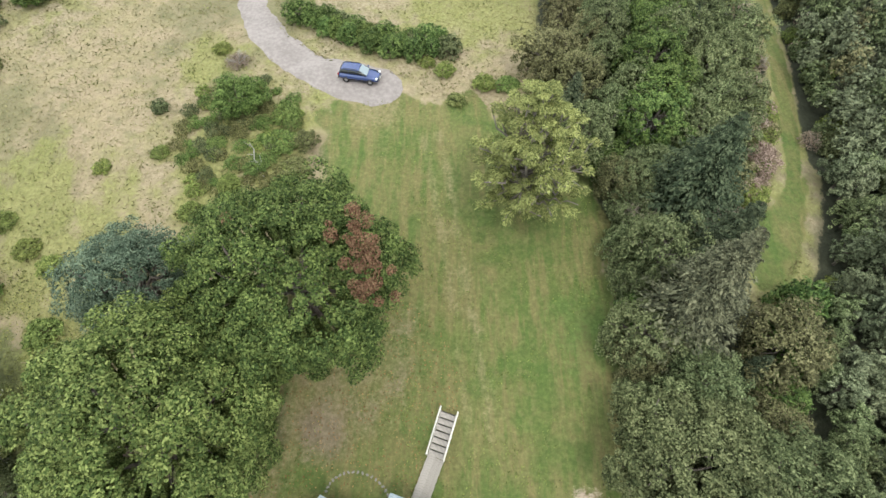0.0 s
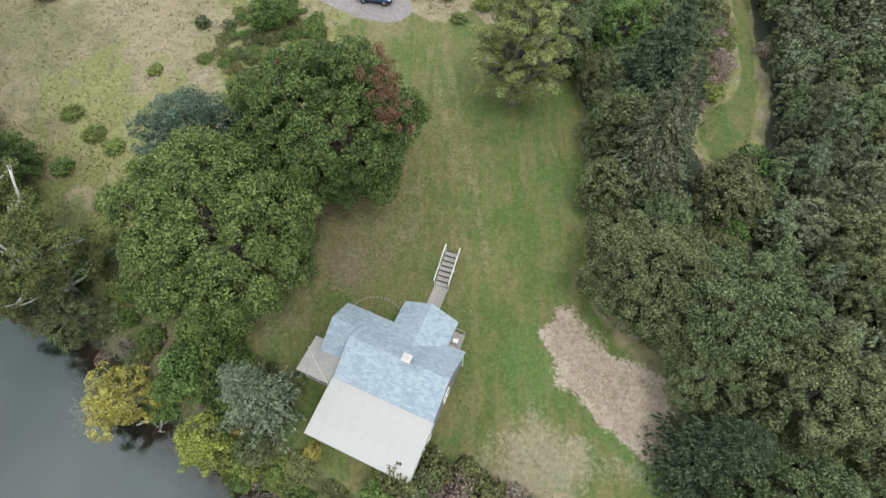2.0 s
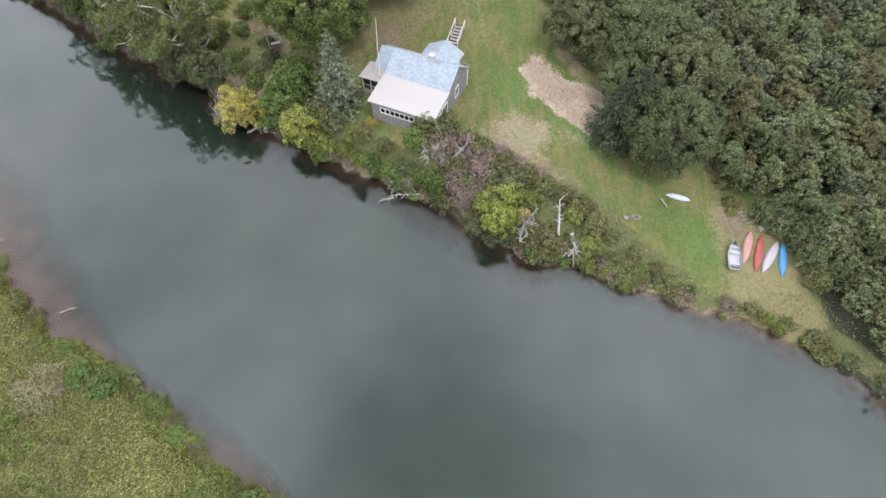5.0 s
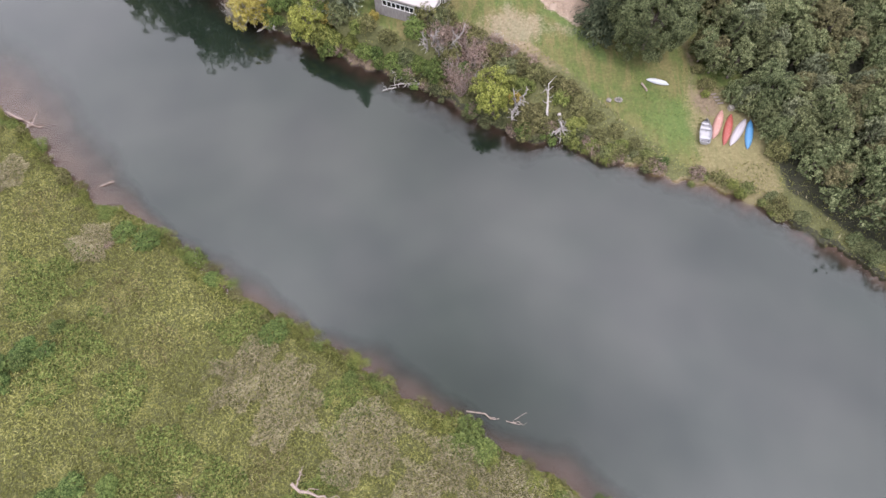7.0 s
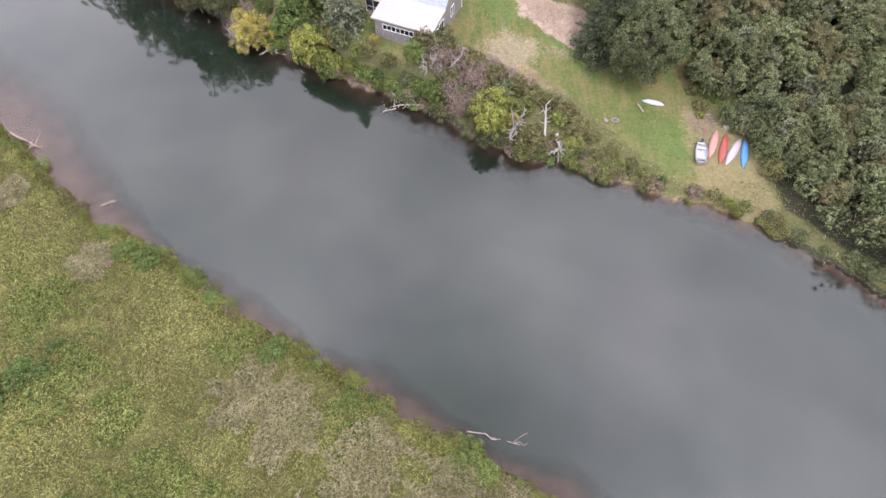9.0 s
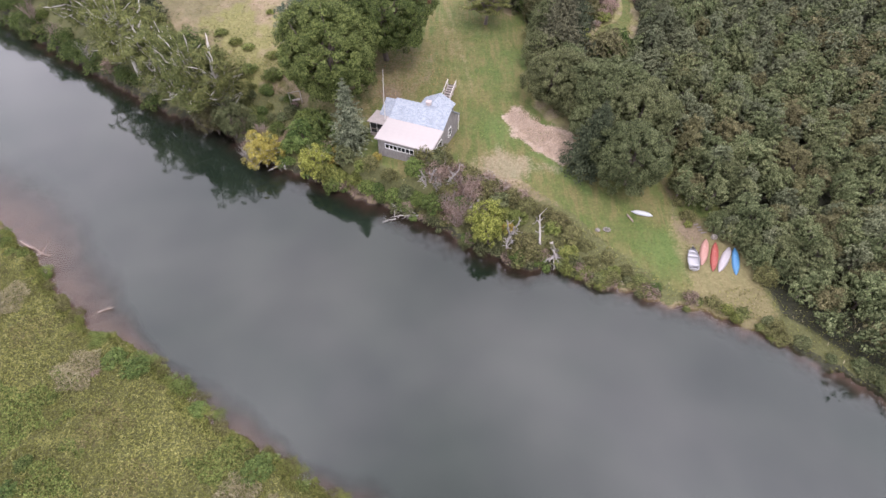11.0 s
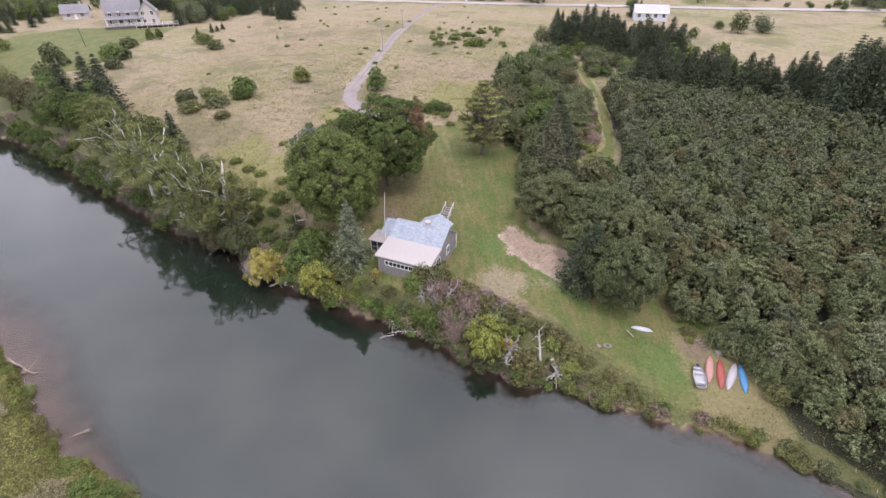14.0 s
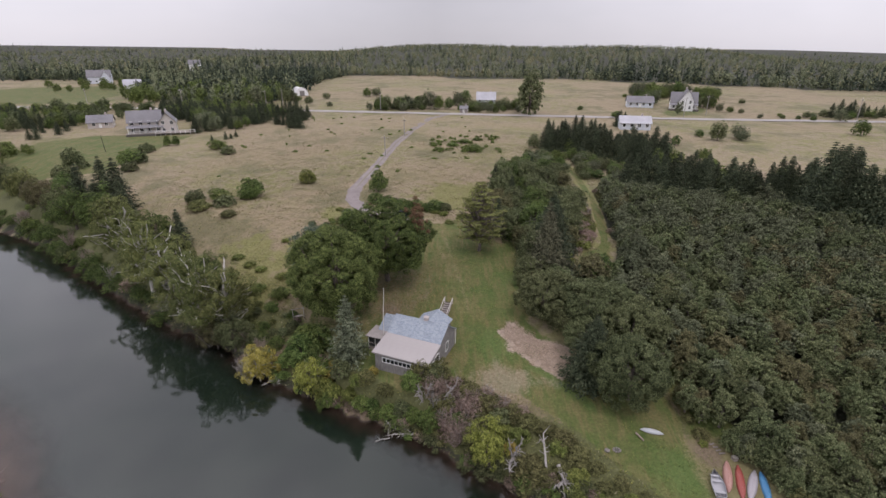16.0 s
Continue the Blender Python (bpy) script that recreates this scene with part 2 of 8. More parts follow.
def ground_material():
    """Straw field, mown lawn, bare dry litter, marsh and shade-toned woodland ground, by the zones of the plan."""
    m = Mat("ground_cover")
    co = m.co()
    fine, mid = m.noise(3.2, 6, co, 0.7), m.noise(0.55, 5, co)
    slow, wide = m.noise(0.09, 4, co), m.noise(0.022, 3, co)
    tuft = m.node("TexVoronoi", Scale=1.1)
    m.link(co, tuft.inputs["Vector"])
    straw = m.ramp(fine, (0.25, (0.175, 0.140, 0.086)), (0.5, (0.305, 0.250, 0.158)), (0.75, (0.440, 0.374, 0.250)))
    weedy = m.ramp(fine, (0.25, (0.100, 0.108, 0.030)), (0.5, (0.210, 0.216, 0.062)), (0.78, (0.340, 0.338, 0.115)))
    field = m.mix(m.math("MULTIPLY", m.step(m.mix(0.4, mid, slow), 0.44, 0.58), 0.85), straw, weedy)
    field = m.mix(m.math("MULTIPLY", m.step(wide, 0.38, 0.58), 0.75), field, m.mix(fine, (0.20, 0.145, 0.090), (0.46, 0.365, 0.240)))
    field = m.mix(m.math("MULTIPLY", m.step(m.noise(0.05, 6, co, 0.7), 0.50, 0.62), 0.65), field, m.mix(fine, (0.075, 0.080, 0.034), (0.20, 0.190, 0.088)))
    field = m.mix(m.math("MULTIPLY", m.step(m.noise(0.7, 6, co, 0.75), 0.50, 0.64), 0.4), field, m.mix(fine, (0.06, 0.07, 0.025), (0.17, 0.17, 0.07)))
    field = m.mix(m.math("MULTIPLY", m.step(m.noise(0.22, 7, co, 0.75), 0.52, 0.64), 0.45), field, m.mix(fine, (0.085, 0.072, 0.036), (0.21, 0.175, 0.090)))
    turf = m.ramp(fine, (0.2, (0.066, 0.098, 0.024)), (0.5, (0.124, 0.162, 0.046)), (0.8, (0.205, 0.240, 0.084)))
    dry_turf = m.ramp(fine, (0.2, (0.135, 0.116, 0.050)), (0.55, (0.240, 0.204, 0.100)), (0.8, (0.360, 0.310, 0.172)))
    lush = m.ramp(fine, (0.2, (0.050, 0.092, 0.018)), (0.5, (0.092, 0.150, 0.034)), (0.8, (0.156, 0.220, 0.060)))
    mow = m.noise(0.8, 5, m.co(scale=(1.9, 0.16, 1), rot=(0, 0, 0.06)), 0.6)
    cross = m.noise(0.7, 5, m.co(scale=(1.5, 0.22, 1), rot=(0, 0, 0.85)), 0.6)
    sweep = m.noise(0.7, 5, m.co(scale=(1.5, 0.22, 1), rot=(0, 0, -0.7)), 0.6)
    blot, smear = m.noise(0.14, 5, m.co(rot=(0, 0, 0.5)), 0.6), m.noise(0.38, 5, m.co(rot=(0, 0, 1.1)), 0.6)
    turf = m.mix(m.math("MULTIPLY", m.step(blot, 0.42, 0.60), 0.6), turf, m.mix(0.55, turf, dry_turf))
    turf = m.mix(m.math("MULTIPLY", m.step(mow, 0.47, 0.58), 0.70), turf, dry_turf)
    turf = m.mix(m.math("MULTIPLY", m.step(cross, 0.50, 0.59), 0.50), turf, dry_turf)
    turf = m.mix(m.math("MULTIPLY", m.step(sweep, 0.49, 0.60), 0.65), turf, lush)
    turf = m.mix(m.math("MULTIPLY", m.step(smear, 0.50, 0.66), 0.5), turf, dry_turf)
    turf = m.mix(m.math("MULTIPLY", m.step(m.noise(0.2, 4, m.co(rot=(0, 0, 2.1))), 0.50, 0.64), 0.7), turf, lush)
    turf = m.mix(m.math("MULTIPLY", m.step(m.noise(1.5, 5, co, 0.65), 0.52, 0.66), 0.5), turf, m.mix(fine, (0.10, 0.11, 0.04), (0.30, 0.28, 0.14)))
    litter = m.ramp(fine, (0.2, (0.210, 0.152, 0.112)), (0.5, (0.400, 0.312, 0.240)), (0.8, (0.580, 0.480, 0.380)))
    marsh = m.ramp(fine, (0.2, (0.058, 0.064, 0.022)), (0.5, (0.120, 0.128, 0.048)), (0.8, (0.200, 0.200, 0.090)))
    mud = m.ramp(mid, (0.3, (0.125, 0.092, 0.078)), (0.7, (0.225, 0.174, 0.152)))
    # near-black tone holds the shade under crowns and the overhanging bank
    shade_floor = m.ramp(fine, (0.3, (0.022, 0.026, 0.014)), (0.7, (0.060, 0.062, 0.034)))
    rag = m.math("MULTIPLY", m.math("SUBTRACT", m.mix(0.5, fine, mid), 0.5), 1.5)

    def zone(name, below, above):
        return m.mix(m.step(m.math("ADD", m.attr(name), rag), 0.38, 0.62), below, above)

    c = zone("zone_marsh", field, marsh)
    c = m.mix(m.math("MULTIPLY", m.step(m.math("ADD", m.attr("zone_weedy"), rag), 0.25, 0.85), 0.75), c, weedy)
    c = zone("zone_shade_floor", c, shade_floor)
    c = zone("zone_lawn", c, m.mix(1.0, turf, (0.82, 0.815, 0.66), "MULTIPLY"))
    c = m.mix(m.math("MULTIPLY", m.step(m.math("ADD", m.attr("zone_lush"), rag), 0.25, 0.85), 0.8), c, lush)
    c = m.mix(m.math("MULTIPLY", m.step(m.math("ADD", m.attr("zone_worn"), rag), 0.3, 0.8), 0.8), c, dry_turf)
    c = m.mix(m.math("MULTIPLY", m.step(m.math("ADD", m.attr("zone_earth"), rag), 0.3, 0.8), 0.85), c, m.ramp(fine, (0.25, (0.11, 0.080, 0.052)), (0.75, (0.27, 0.205, 0.140))))
    c = zone("zone_litter", c, litter)
    c = m.mix(m.math("MULTIPLY", m.step(m.math("ADD", m.attr("zone_thin"), m.math("MULTIPLY", rag, 1.5)), 0.25, 0.95), 0.46), c, litter)
    c = zone("zone_mud", c, mud)
    # brown bed, with the bank trees' dark reflection put into its colour
    c = zone("zone_reflect_bed", c, m.ramp(mid, (0.3, (0.030, 0.020, 0.014)), (0.7, (0.075, 0.052, 0.038))))
    m.colour(m.mix(1.0, c, (0.80, 0.80, 0.80), "MULTIPLY"))
    m.set(Roughness=0.95)
    m.bump(m.math("ADD", m.math("MULTIPLY", fine, 0.6), m.math("MULTIPLY", tuft.outputs["Distance"], 0.5)), 0.7, 0.25)
    return m.m


def water_material():
    m = Mat("river_water")
    co = m.co()
    ripple = m.noise(1.6, 3, co)
    swell = m.noise(0.25, 2, co)
    silt = m.noise(0.12, 4, co)
    m.colour(m.ramp(silt, (0.35, (0.006, 0.012, 0.008)), (0.65, (0.013, 0.021, 0.014))))
    m.set(Roughness=0.05, IOR=1.64)
    m.bump(m.math("ADD", m.math("MULTIPLY", ripple, 0.25), swell), 0.07, 0.05)
    clear = m.node("BsdfTransparent", Color=(0.86, 0.81, 0.77, 1))
    gloss = m.node("BsdfGlossy", Roughness=0.06)
    fres = m.node("Fresnel", IOR=1.45)
    thin = m.node("MixShader")
    m.link(fres.outputs["Fac"], thin.inputs["Fac"])
    m.link(clear.outputs["BSDF"], thin.inputs[1])
    m.link(gloss.outputs["BSDF"], thin.inputs[2])
    deep = m.node("MixShader")
    m.link(m.step(m.attr("depth"), 0.0, 1.0), deep.inputs["Fac"])
    m.link(thin.outputs["Shader"], deep.inputs[1])
    m.link(m.bsdf.outputs["BSDF"], deep.inputs[2])
    m.link(deep.outputs["Shader"], m.out.inputs["Surface"])
    return m.m


def gravel_material():
    """Pale gravel with a weedy crown between the wheel tracks."""
    m = Mat("pale_gravel")
    co = m.co()
    a, b = m.noise(3.0, 5, co), m.noise(0.4, 4, co)
    c = m.mix(m.step(m.mix(0.5, a, b), 0.35, 0.65), (0.180, 0.152, 0.146), (0.262, 0.228, 0.220))
    weeds = m.mix(a, (0.10, 0.10, 0.05), (0.24, 0.22, 0.12))
    c = m.mix(m.math("MULTIPLY", m.step(m.math("ADD", m.attr("crown"), m.math("SUBTRACT", b, 0.5)), 0.3, 0.8), 0.75), c, weeds)
    m.colour(c)
    m.set(Roughness=0.95)
    m.bump(a, 0.5, 0.02)
    return m.m


GRAVEL = gravel_material()
ASPHALT = plain("worn_asphalt", (0.36, 0.34, 0.32), 0.9, grain=2.0, amount=0.2)
WHITE_PAINT = plain("white_paint", (0.80, 0.80, 0.78), 0.5, grain=5, amount=0.08)
GREY_WOOD = plain("weathered_boards", (0.36, 0.32, 0.29), 0.85, grain=6, amount=0.35)
DARK_GLASS = Mat("window_glass").set(Base_Color=(0.015, 0.018, 0.02, 1), Roughness=0.08).m
BLACK = plain("black_rubber", (0.02, 0.02, 0.02), 0.7)

# ---- the plan of the ground ----
WATER = -3.6
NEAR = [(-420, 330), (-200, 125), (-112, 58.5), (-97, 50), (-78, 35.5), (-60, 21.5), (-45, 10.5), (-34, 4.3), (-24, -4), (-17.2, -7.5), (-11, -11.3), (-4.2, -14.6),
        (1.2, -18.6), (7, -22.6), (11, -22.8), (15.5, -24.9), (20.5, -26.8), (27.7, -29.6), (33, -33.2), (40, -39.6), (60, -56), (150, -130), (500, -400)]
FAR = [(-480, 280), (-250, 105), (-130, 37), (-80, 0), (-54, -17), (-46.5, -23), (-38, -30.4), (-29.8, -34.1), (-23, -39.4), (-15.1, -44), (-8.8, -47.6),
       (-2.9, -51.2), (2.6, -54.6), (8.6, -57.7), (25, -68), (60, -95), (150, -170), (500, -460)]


def side(line, x, y):
    """Signed distance to a line of the plan: plus to the left of its run."""
    x, y = np.asarray(x, float), np.asarray(y, float)
    best, sign = np.full(x.shape, 1e9), np.ones(x.shape)
    for (ax, ay), (bx, by) in zip(line[:-1], line[1:]):
        dx, dy = bx - ax, by - ay
        k = np.clip(((x - ax) * dx + (y - ay) * dy) / (dx * dx + dy * dy), 0, 1)
        d = np.hypot(x - ax - k * dx, y - ay - k * dy)
        nearer = d < best - 1e-9
        sign = np.where(nearer, np.sign(dx * (y - ay) - dy * (x - ax)), sign)
        best = np.where(nearer, d, best)
    return best * sign


def inside(poly, x, y):
    """Signed distance into a closed outline: plus inside."""
    x, y = np.asarray(x, float), np.asarray(y, float)
    d = np.abs(side(poly + poly[:1], x, y))
    odd = np.zeros(x.shape, bool)
    for (ax, ay), (bx, by) in zip(poly, poly[1:] + poly[:1]):
        if ay != by:
            odd ^= ((ay > y) != (by > y)) & (x < (bx - ax) * (y - ay) / (by - ay) + ax)
    return np.where(odd, d, -d)


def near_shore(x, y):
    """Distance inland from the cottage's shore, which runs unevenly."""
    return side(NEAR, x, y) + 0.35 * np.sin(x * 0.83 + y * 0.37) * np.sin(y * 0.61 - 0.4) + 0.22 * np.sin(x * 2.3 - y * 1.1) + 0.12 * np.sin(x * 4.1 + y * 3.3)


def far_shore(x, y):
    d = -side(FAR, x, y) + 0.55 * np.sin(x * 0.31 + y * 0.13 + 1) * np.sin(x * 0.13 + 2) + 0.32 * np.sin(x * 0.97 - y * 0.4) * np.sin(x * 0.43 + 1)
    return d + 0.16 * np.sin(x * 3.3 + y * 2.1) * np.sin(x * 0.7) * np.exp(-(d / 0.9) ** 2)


def soft(d, w):
    return np.clip(0.5 + d / (2 * w), 0, 1)


HX, HY, HA = -7.89, -3.19, -23.6  # the cottage's corner and turn
CU, SU = math.cos(radians(HA)), math.sin(radians(HA))


def cottage_uv(x, y):
    return (x - HX) * CU + (y - HY) * SU, -(x - HX) * SU + (y - HY) * CU


def lumps(x, y):
    return (np.sin(x * 0.31 + 1.3 * np.sin(y * 0.23)) * np.cos(y * 0.27 + x * 0.11)) * 0.10 + np.sin(x * 0.9 + y * 0.4) * np.sin(y * 1.1 - x * 0.3) * 0.012


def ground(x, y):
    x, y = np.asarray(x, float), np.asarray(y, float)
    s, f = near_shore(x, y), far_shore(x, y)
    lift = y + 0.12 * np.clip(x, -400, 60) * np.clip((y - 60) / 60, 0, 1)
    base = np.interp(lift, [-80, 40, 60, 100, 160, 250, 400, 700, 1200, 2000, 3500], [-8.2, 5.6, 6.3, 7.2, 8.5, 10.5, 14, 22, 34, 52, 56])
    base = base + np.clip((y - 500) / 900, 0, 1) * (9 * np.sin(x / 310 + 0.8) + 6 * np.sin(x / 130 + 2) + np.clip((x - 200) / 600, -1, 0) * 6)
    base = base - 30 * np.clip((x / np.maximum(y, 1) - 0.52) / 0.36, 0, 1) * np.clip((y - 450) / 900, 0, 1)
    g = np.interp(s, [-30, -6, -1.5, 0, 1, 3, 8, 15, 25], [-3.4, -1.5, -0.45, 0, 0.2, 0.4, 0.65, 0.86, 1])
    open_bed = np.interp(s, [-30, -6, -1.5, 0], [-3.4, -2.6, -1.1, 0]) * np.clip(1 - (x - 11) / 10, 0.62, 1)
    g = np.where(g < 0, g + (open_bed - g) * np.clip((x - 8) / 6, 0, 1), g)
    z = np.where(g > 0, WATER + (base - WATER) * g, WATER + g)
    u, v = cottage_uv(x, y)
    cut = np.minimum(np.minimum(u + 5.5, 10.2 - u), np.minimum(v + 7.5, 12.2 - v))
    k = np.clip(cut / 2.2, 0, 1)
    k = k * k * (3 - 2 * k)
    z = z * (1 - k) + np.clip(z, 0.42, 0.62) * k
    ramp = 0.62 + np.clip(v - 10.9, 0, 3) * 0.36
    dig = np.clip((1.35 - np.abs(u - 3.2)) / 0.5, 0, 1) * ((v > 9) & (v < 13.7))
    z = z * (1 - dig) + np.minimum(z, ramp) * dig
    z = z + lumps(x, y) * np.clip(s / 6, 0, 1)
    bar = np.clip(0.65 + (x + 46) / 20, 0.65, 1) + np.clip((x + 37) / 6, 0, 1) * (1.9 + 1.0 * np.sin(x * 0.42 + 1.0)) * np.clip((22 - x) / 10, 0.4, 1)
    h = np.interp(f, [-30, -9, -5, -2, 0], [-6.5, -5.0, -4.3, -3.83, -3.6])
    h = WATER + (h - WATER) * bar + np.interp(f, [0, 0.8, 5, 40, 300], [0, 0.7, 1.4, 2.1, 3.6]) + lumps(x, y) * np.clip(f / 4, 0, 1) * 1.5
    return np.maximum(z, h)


def gz(x, y):
    return float(ground(x, y))


LAWN = [(-12, -7), (-14, -1), (-21, 3), (-21, 12), (-14, 18), (-11.3, 27), (-11.6, 35), (-7.5, 37.4), (3, 37), (8.5, 31), (13.6, 26.5), (13.6, 20), (12.9, 12), (12.4, 6), (11.4, 3.6), (17, -4), (21, -8),
        (24, -5), (30, -5), (31, -12), (33, -18), (34, -22), (33, -26), (25.5, -27), (21, -23.5), (14.5, -16), (9, -10), (2, -8.5), (-5, -11)]
PATH_TRACK = [(38, 92), (36.8, 70), (35.4, 52), (32.8, 36.6), (31.4, 29), (28.6, 23), (25.4, 18)]
DRIVE = [(-4.0, 37.6), (-9.2, 39.2), (-13.8, 41.3), (-18, 45.4), (-21.2, 51), (-21.6, 60), (-19.5, 79), (-15.8, 116), (-10.8, 146), (-4.3, 176), (5.2, 192)]
ROAD = [(-800, 280), (-400, 238), (-240, 222), (-94, 209), (34, 186), (125, 172), (205, 164), (500, 130), (900, 90)]
DRY = [(8.0, 1.6), (8.9, 3.0), (9.9, 3.0), (11.4, 1.3), (13.5, -0.7), (16.4, -2.4), (16.7, -4.8), (14.8, -7.7), (12.8, -6.8), (10.8, -4.9), (8.8, -2.4)]
DRY_LOW = [(2.2, -8.6), (3.4, -6.4), (6.3, -5.2), (10.2, -7.1), (13.2, -8.4), (10.6, -9.2), (8.2, -9.9), (3.9, -10.0)]
FAR_LAWN = [(-122, 70), (-109, 77), (-94, 76), (-95, 100), (-97, 118), (-96, 134), (-139, 136), (-142, 124), (-150, 105)]
FAR_LAWNS = [[(-330, 323), (-249, 366), (-196, 250), (-226, 226), (-300, 240)], [(-214, 187), (-184, 186), (-176, 160), (-184, 148), (-240, 170)], [(109, 183), (136, 192), (150, 217), (127, 219)], [(24, 212), (44, 212), (44, 238), (22, 238)]]
WOOD_EDGE = [(-900, 330), (-330, 430), (-230, 372), (-120, 330), (-92, 470), (60, 425), (165, 395), (300, 305), (520, 255), (1500, 200)]
WOODS = WOOD_EDGE + [(3600, 200), (3600, 3600), (-3600, 3600), (-3600, 330)]
THICKET = [(34, 55), (31.5, 40), (31.8, 26), (28.0, 15.6), (25.6, 11), (25.4, 4), (26.0, -4), (26.9, -12), (27.4, -16.2), (28.6, -18.4), (30.8, -20.0), (32.6, -22.6), (34.0, -29.6), (38, -34.2), (60, -53.2), (120, -100), (140, -20), (95, 22), (84, 34), (60, 46), (48, 52)]
COPSE = [(12.6, 4.5), (13.0, 12), (13.6, 20), (13.2, 27), (10.5, 31), (9.0, 41), (12, 60), (22, 74), (31, 66), (32, 52), (29, 38), (27, 27), (24, 20), (25, 6), (20, 3)]


CLEARING = [(30.8, 28), (32.2, 28), (30.6, 23.4), (28.8, 19.6), (27.2, 17.2), (25.2, 17.6), (24.2, 20.6), (25.4, 23.4), (28.4, 25.2)]
LEFT_WOOD = [(-120, 335), (-93, 318), (-99, 240), (-128, 226), (-195, 268), (-236, 375)]
GROVE = [(-97, 136), (-84, 147), (-79, 160), (-74, 190), (-92, 199), (-120, 205), (-150, 208), (-132, 180), (-106, 160)]
SCRUB = [(-152, 165), (-176, 172), (-240, 205), (-300, 225), (-300, 205), (-205, 165), (-170, 140)]
TANGLE = [(-34, 6.2), (-24.4, -2.4), (-14.5, -6.6), (-13.2, -2.2), (-17, 1.6), (-24, 8.5), (-30, 12.5)]


def lines(lo, hi, fine, stop, growth=1.12):
    a = list(np.arange(lo, hi + 1e-6, fine))
    step, up = fine, [a[-1]]
    while up[-1] < stop:
        step *= growth
        up.append(up[-1] + step)
    step, down = fine, [a[0]]
    while down[-1] > -stop:
        step *= growth
        down.append(down[-1] - step)
    return np.array(down[:0:-1] + a + up[1:])


def mesh_np(name, verts, faces, mat, smooth=False, attrs=None, face_mats=None):
    """A mesh from arrays: vertices n x 3 and faces m x k."""
    verts, faces = np.asarray(verts, np.float32), np.asarray(faces, np.int32)
    me = bpy.data.meshes.new(name)
    me.vertices.add(len(verts))
    me.vertices.foreach_set("co", verts.ravel())
    k = faces.shape[1]
    me.loops.add(faces.size)
    me.loops.foreach_set("vertex_index", faces.ravel())
    me.polygons.add(len(faces))
    me.polygons.foreach_set("loop_start", np.arange(0, faces.size, k, dtype=np.int32))
    me.polygons.foreach_set("use_smooth", np.full(len(faces), smooth))
    for key, val in (attrs or {}).items():
        me.attributes.new(key, "FLOAT", "POINT").data.foreach_set("value", np.asarray(val, np.float32))
    me.materials.append(mat)
    me.update(calc_edges=True)
    return me


def grid_faces(nx, ny):
    i, j = np.meshgrid(np.arange(nx - 1), np.arange(ny - 1))
    a = (j * nx + i).ravel()
    return np.stack([a, a + 1, a + 1 + nx, a + nx], 1)


gx, gy = lines(-66, 42, 0.45, 3600), lines(-62, 54, 0.45, 3600)
GX, GY = np.meshgrid(gx, gy)
px, py = GX.ravel(), GY.ravel()
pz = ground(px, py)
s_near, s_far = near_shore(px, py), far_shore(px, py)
ragged = 0.8 * np.sin(px * 0.9 + 1.7 * np.sin(py * 0.5)) * np.sin(py * 0.7 + 1) + 0.5 * np.sin(px * 2.1 + py * 1.3) * np.sin(px * 0.8 - py * 0.6)
lawn = soft(inside(LAWN, px, py) + ragged * np.clip((py - 12) / 12, 0.3, 1.3), 1.1)
lawn = np.maximum(lawn, soft(inside(CLEARING, px, py), 0.9))
lawn = np.maximum(lawn, soft(0.72 - np.abs(side(PATH_TRACK, px, py)) + 0.2 * np.sin(py * 0.21), 0.5))
lawn = np.maximum(lawn, soft(inside(FAR_LAWN, px, py), 2))
for p in FAR_LAWNS:
    lawn = np.maximum(lawn, soft(inside(p, px, py), 3))
bend = 1.6 + 0.9 * np.sin(py * 0.17 + 0.6) - 0.012 * np.clip(py - 18, 0, 20) ** 2
worn = np.maximum(soft(0.34 - np.abs(np.abs(px - bend) - 0.75) + 0.3 * ragged, 0.6) * (py > 6) * (py < 33) * 0.75, soft(2.2 - np.hypot(px + 6.5, py - 35.5), 3.0))
under = np.maximum(soft(7.5 - np.hypot(px + 8.5, py - 12.5), 2.2), soft(6.0 - np.hypot(px + 15, py - 6), 1.8))
earth = np.maximum(np.maximum(soft(2.6 - np.hypot(px + 8.6, py - 7.6), 2.2) * 0.75, under * 0.42), np.maximum(soft(1.3 - np.hypot((px - 27.7) * 0.9, (py + 18.9) * 0.7), 0.9), soft(0.5 - np.abs(px - 26.6 + 0.3 * np.sin(py)), 0.6) * (py < -9) * (py > -18) * 0.7))
earth = np.maximum(earth, np.maximum(soft(0.5 - np.abs(s_near - 0.5), 0.3) * (px > -15) * (px < -7.5), soft(2.0 - np.hypot(px + 24.5, py - 0.8), 1.2)))
earth = np.maximum(earth, soft(1.2 - np.hypot(px + 11.6, (py - 30) * 0.35), 1.0) * 0.8)
lush = np.maximum(soft(2.6 - np.hypot((px - 24.5) * 0.75, (py + 21.5) * 0.7), 2.2), np.maximum(soft(2.0 - np.hypot((px - 6.5) * 0.7, (py + 1.5) * 0.6), 1.8) * 0.8, soft(2.2 - np.hypot((px - 12.5) * 0.8, py - 14) * 0.5, 1.8) * 0.6))
lush = np.maximum(lush, soft(1.2 - np.abs((px - 14) + (py + 8.8) * 0.9), 1.0) * (px > 8) * (px < 17.5) * (py < -5.5) * 0.8)
litter = soft(inside(DRY, px, py) + 0.25 + 0.5 * ragged, 0.9)
thin = soft(inside(DRY_LOW, px, py) + 0.1 + 0.8 * ragged, 1.5)
marsh = np.maximum(soft(s_far - 0.2, 0.4), soft(9 - s_near, 3) * (s_near > 0.3))
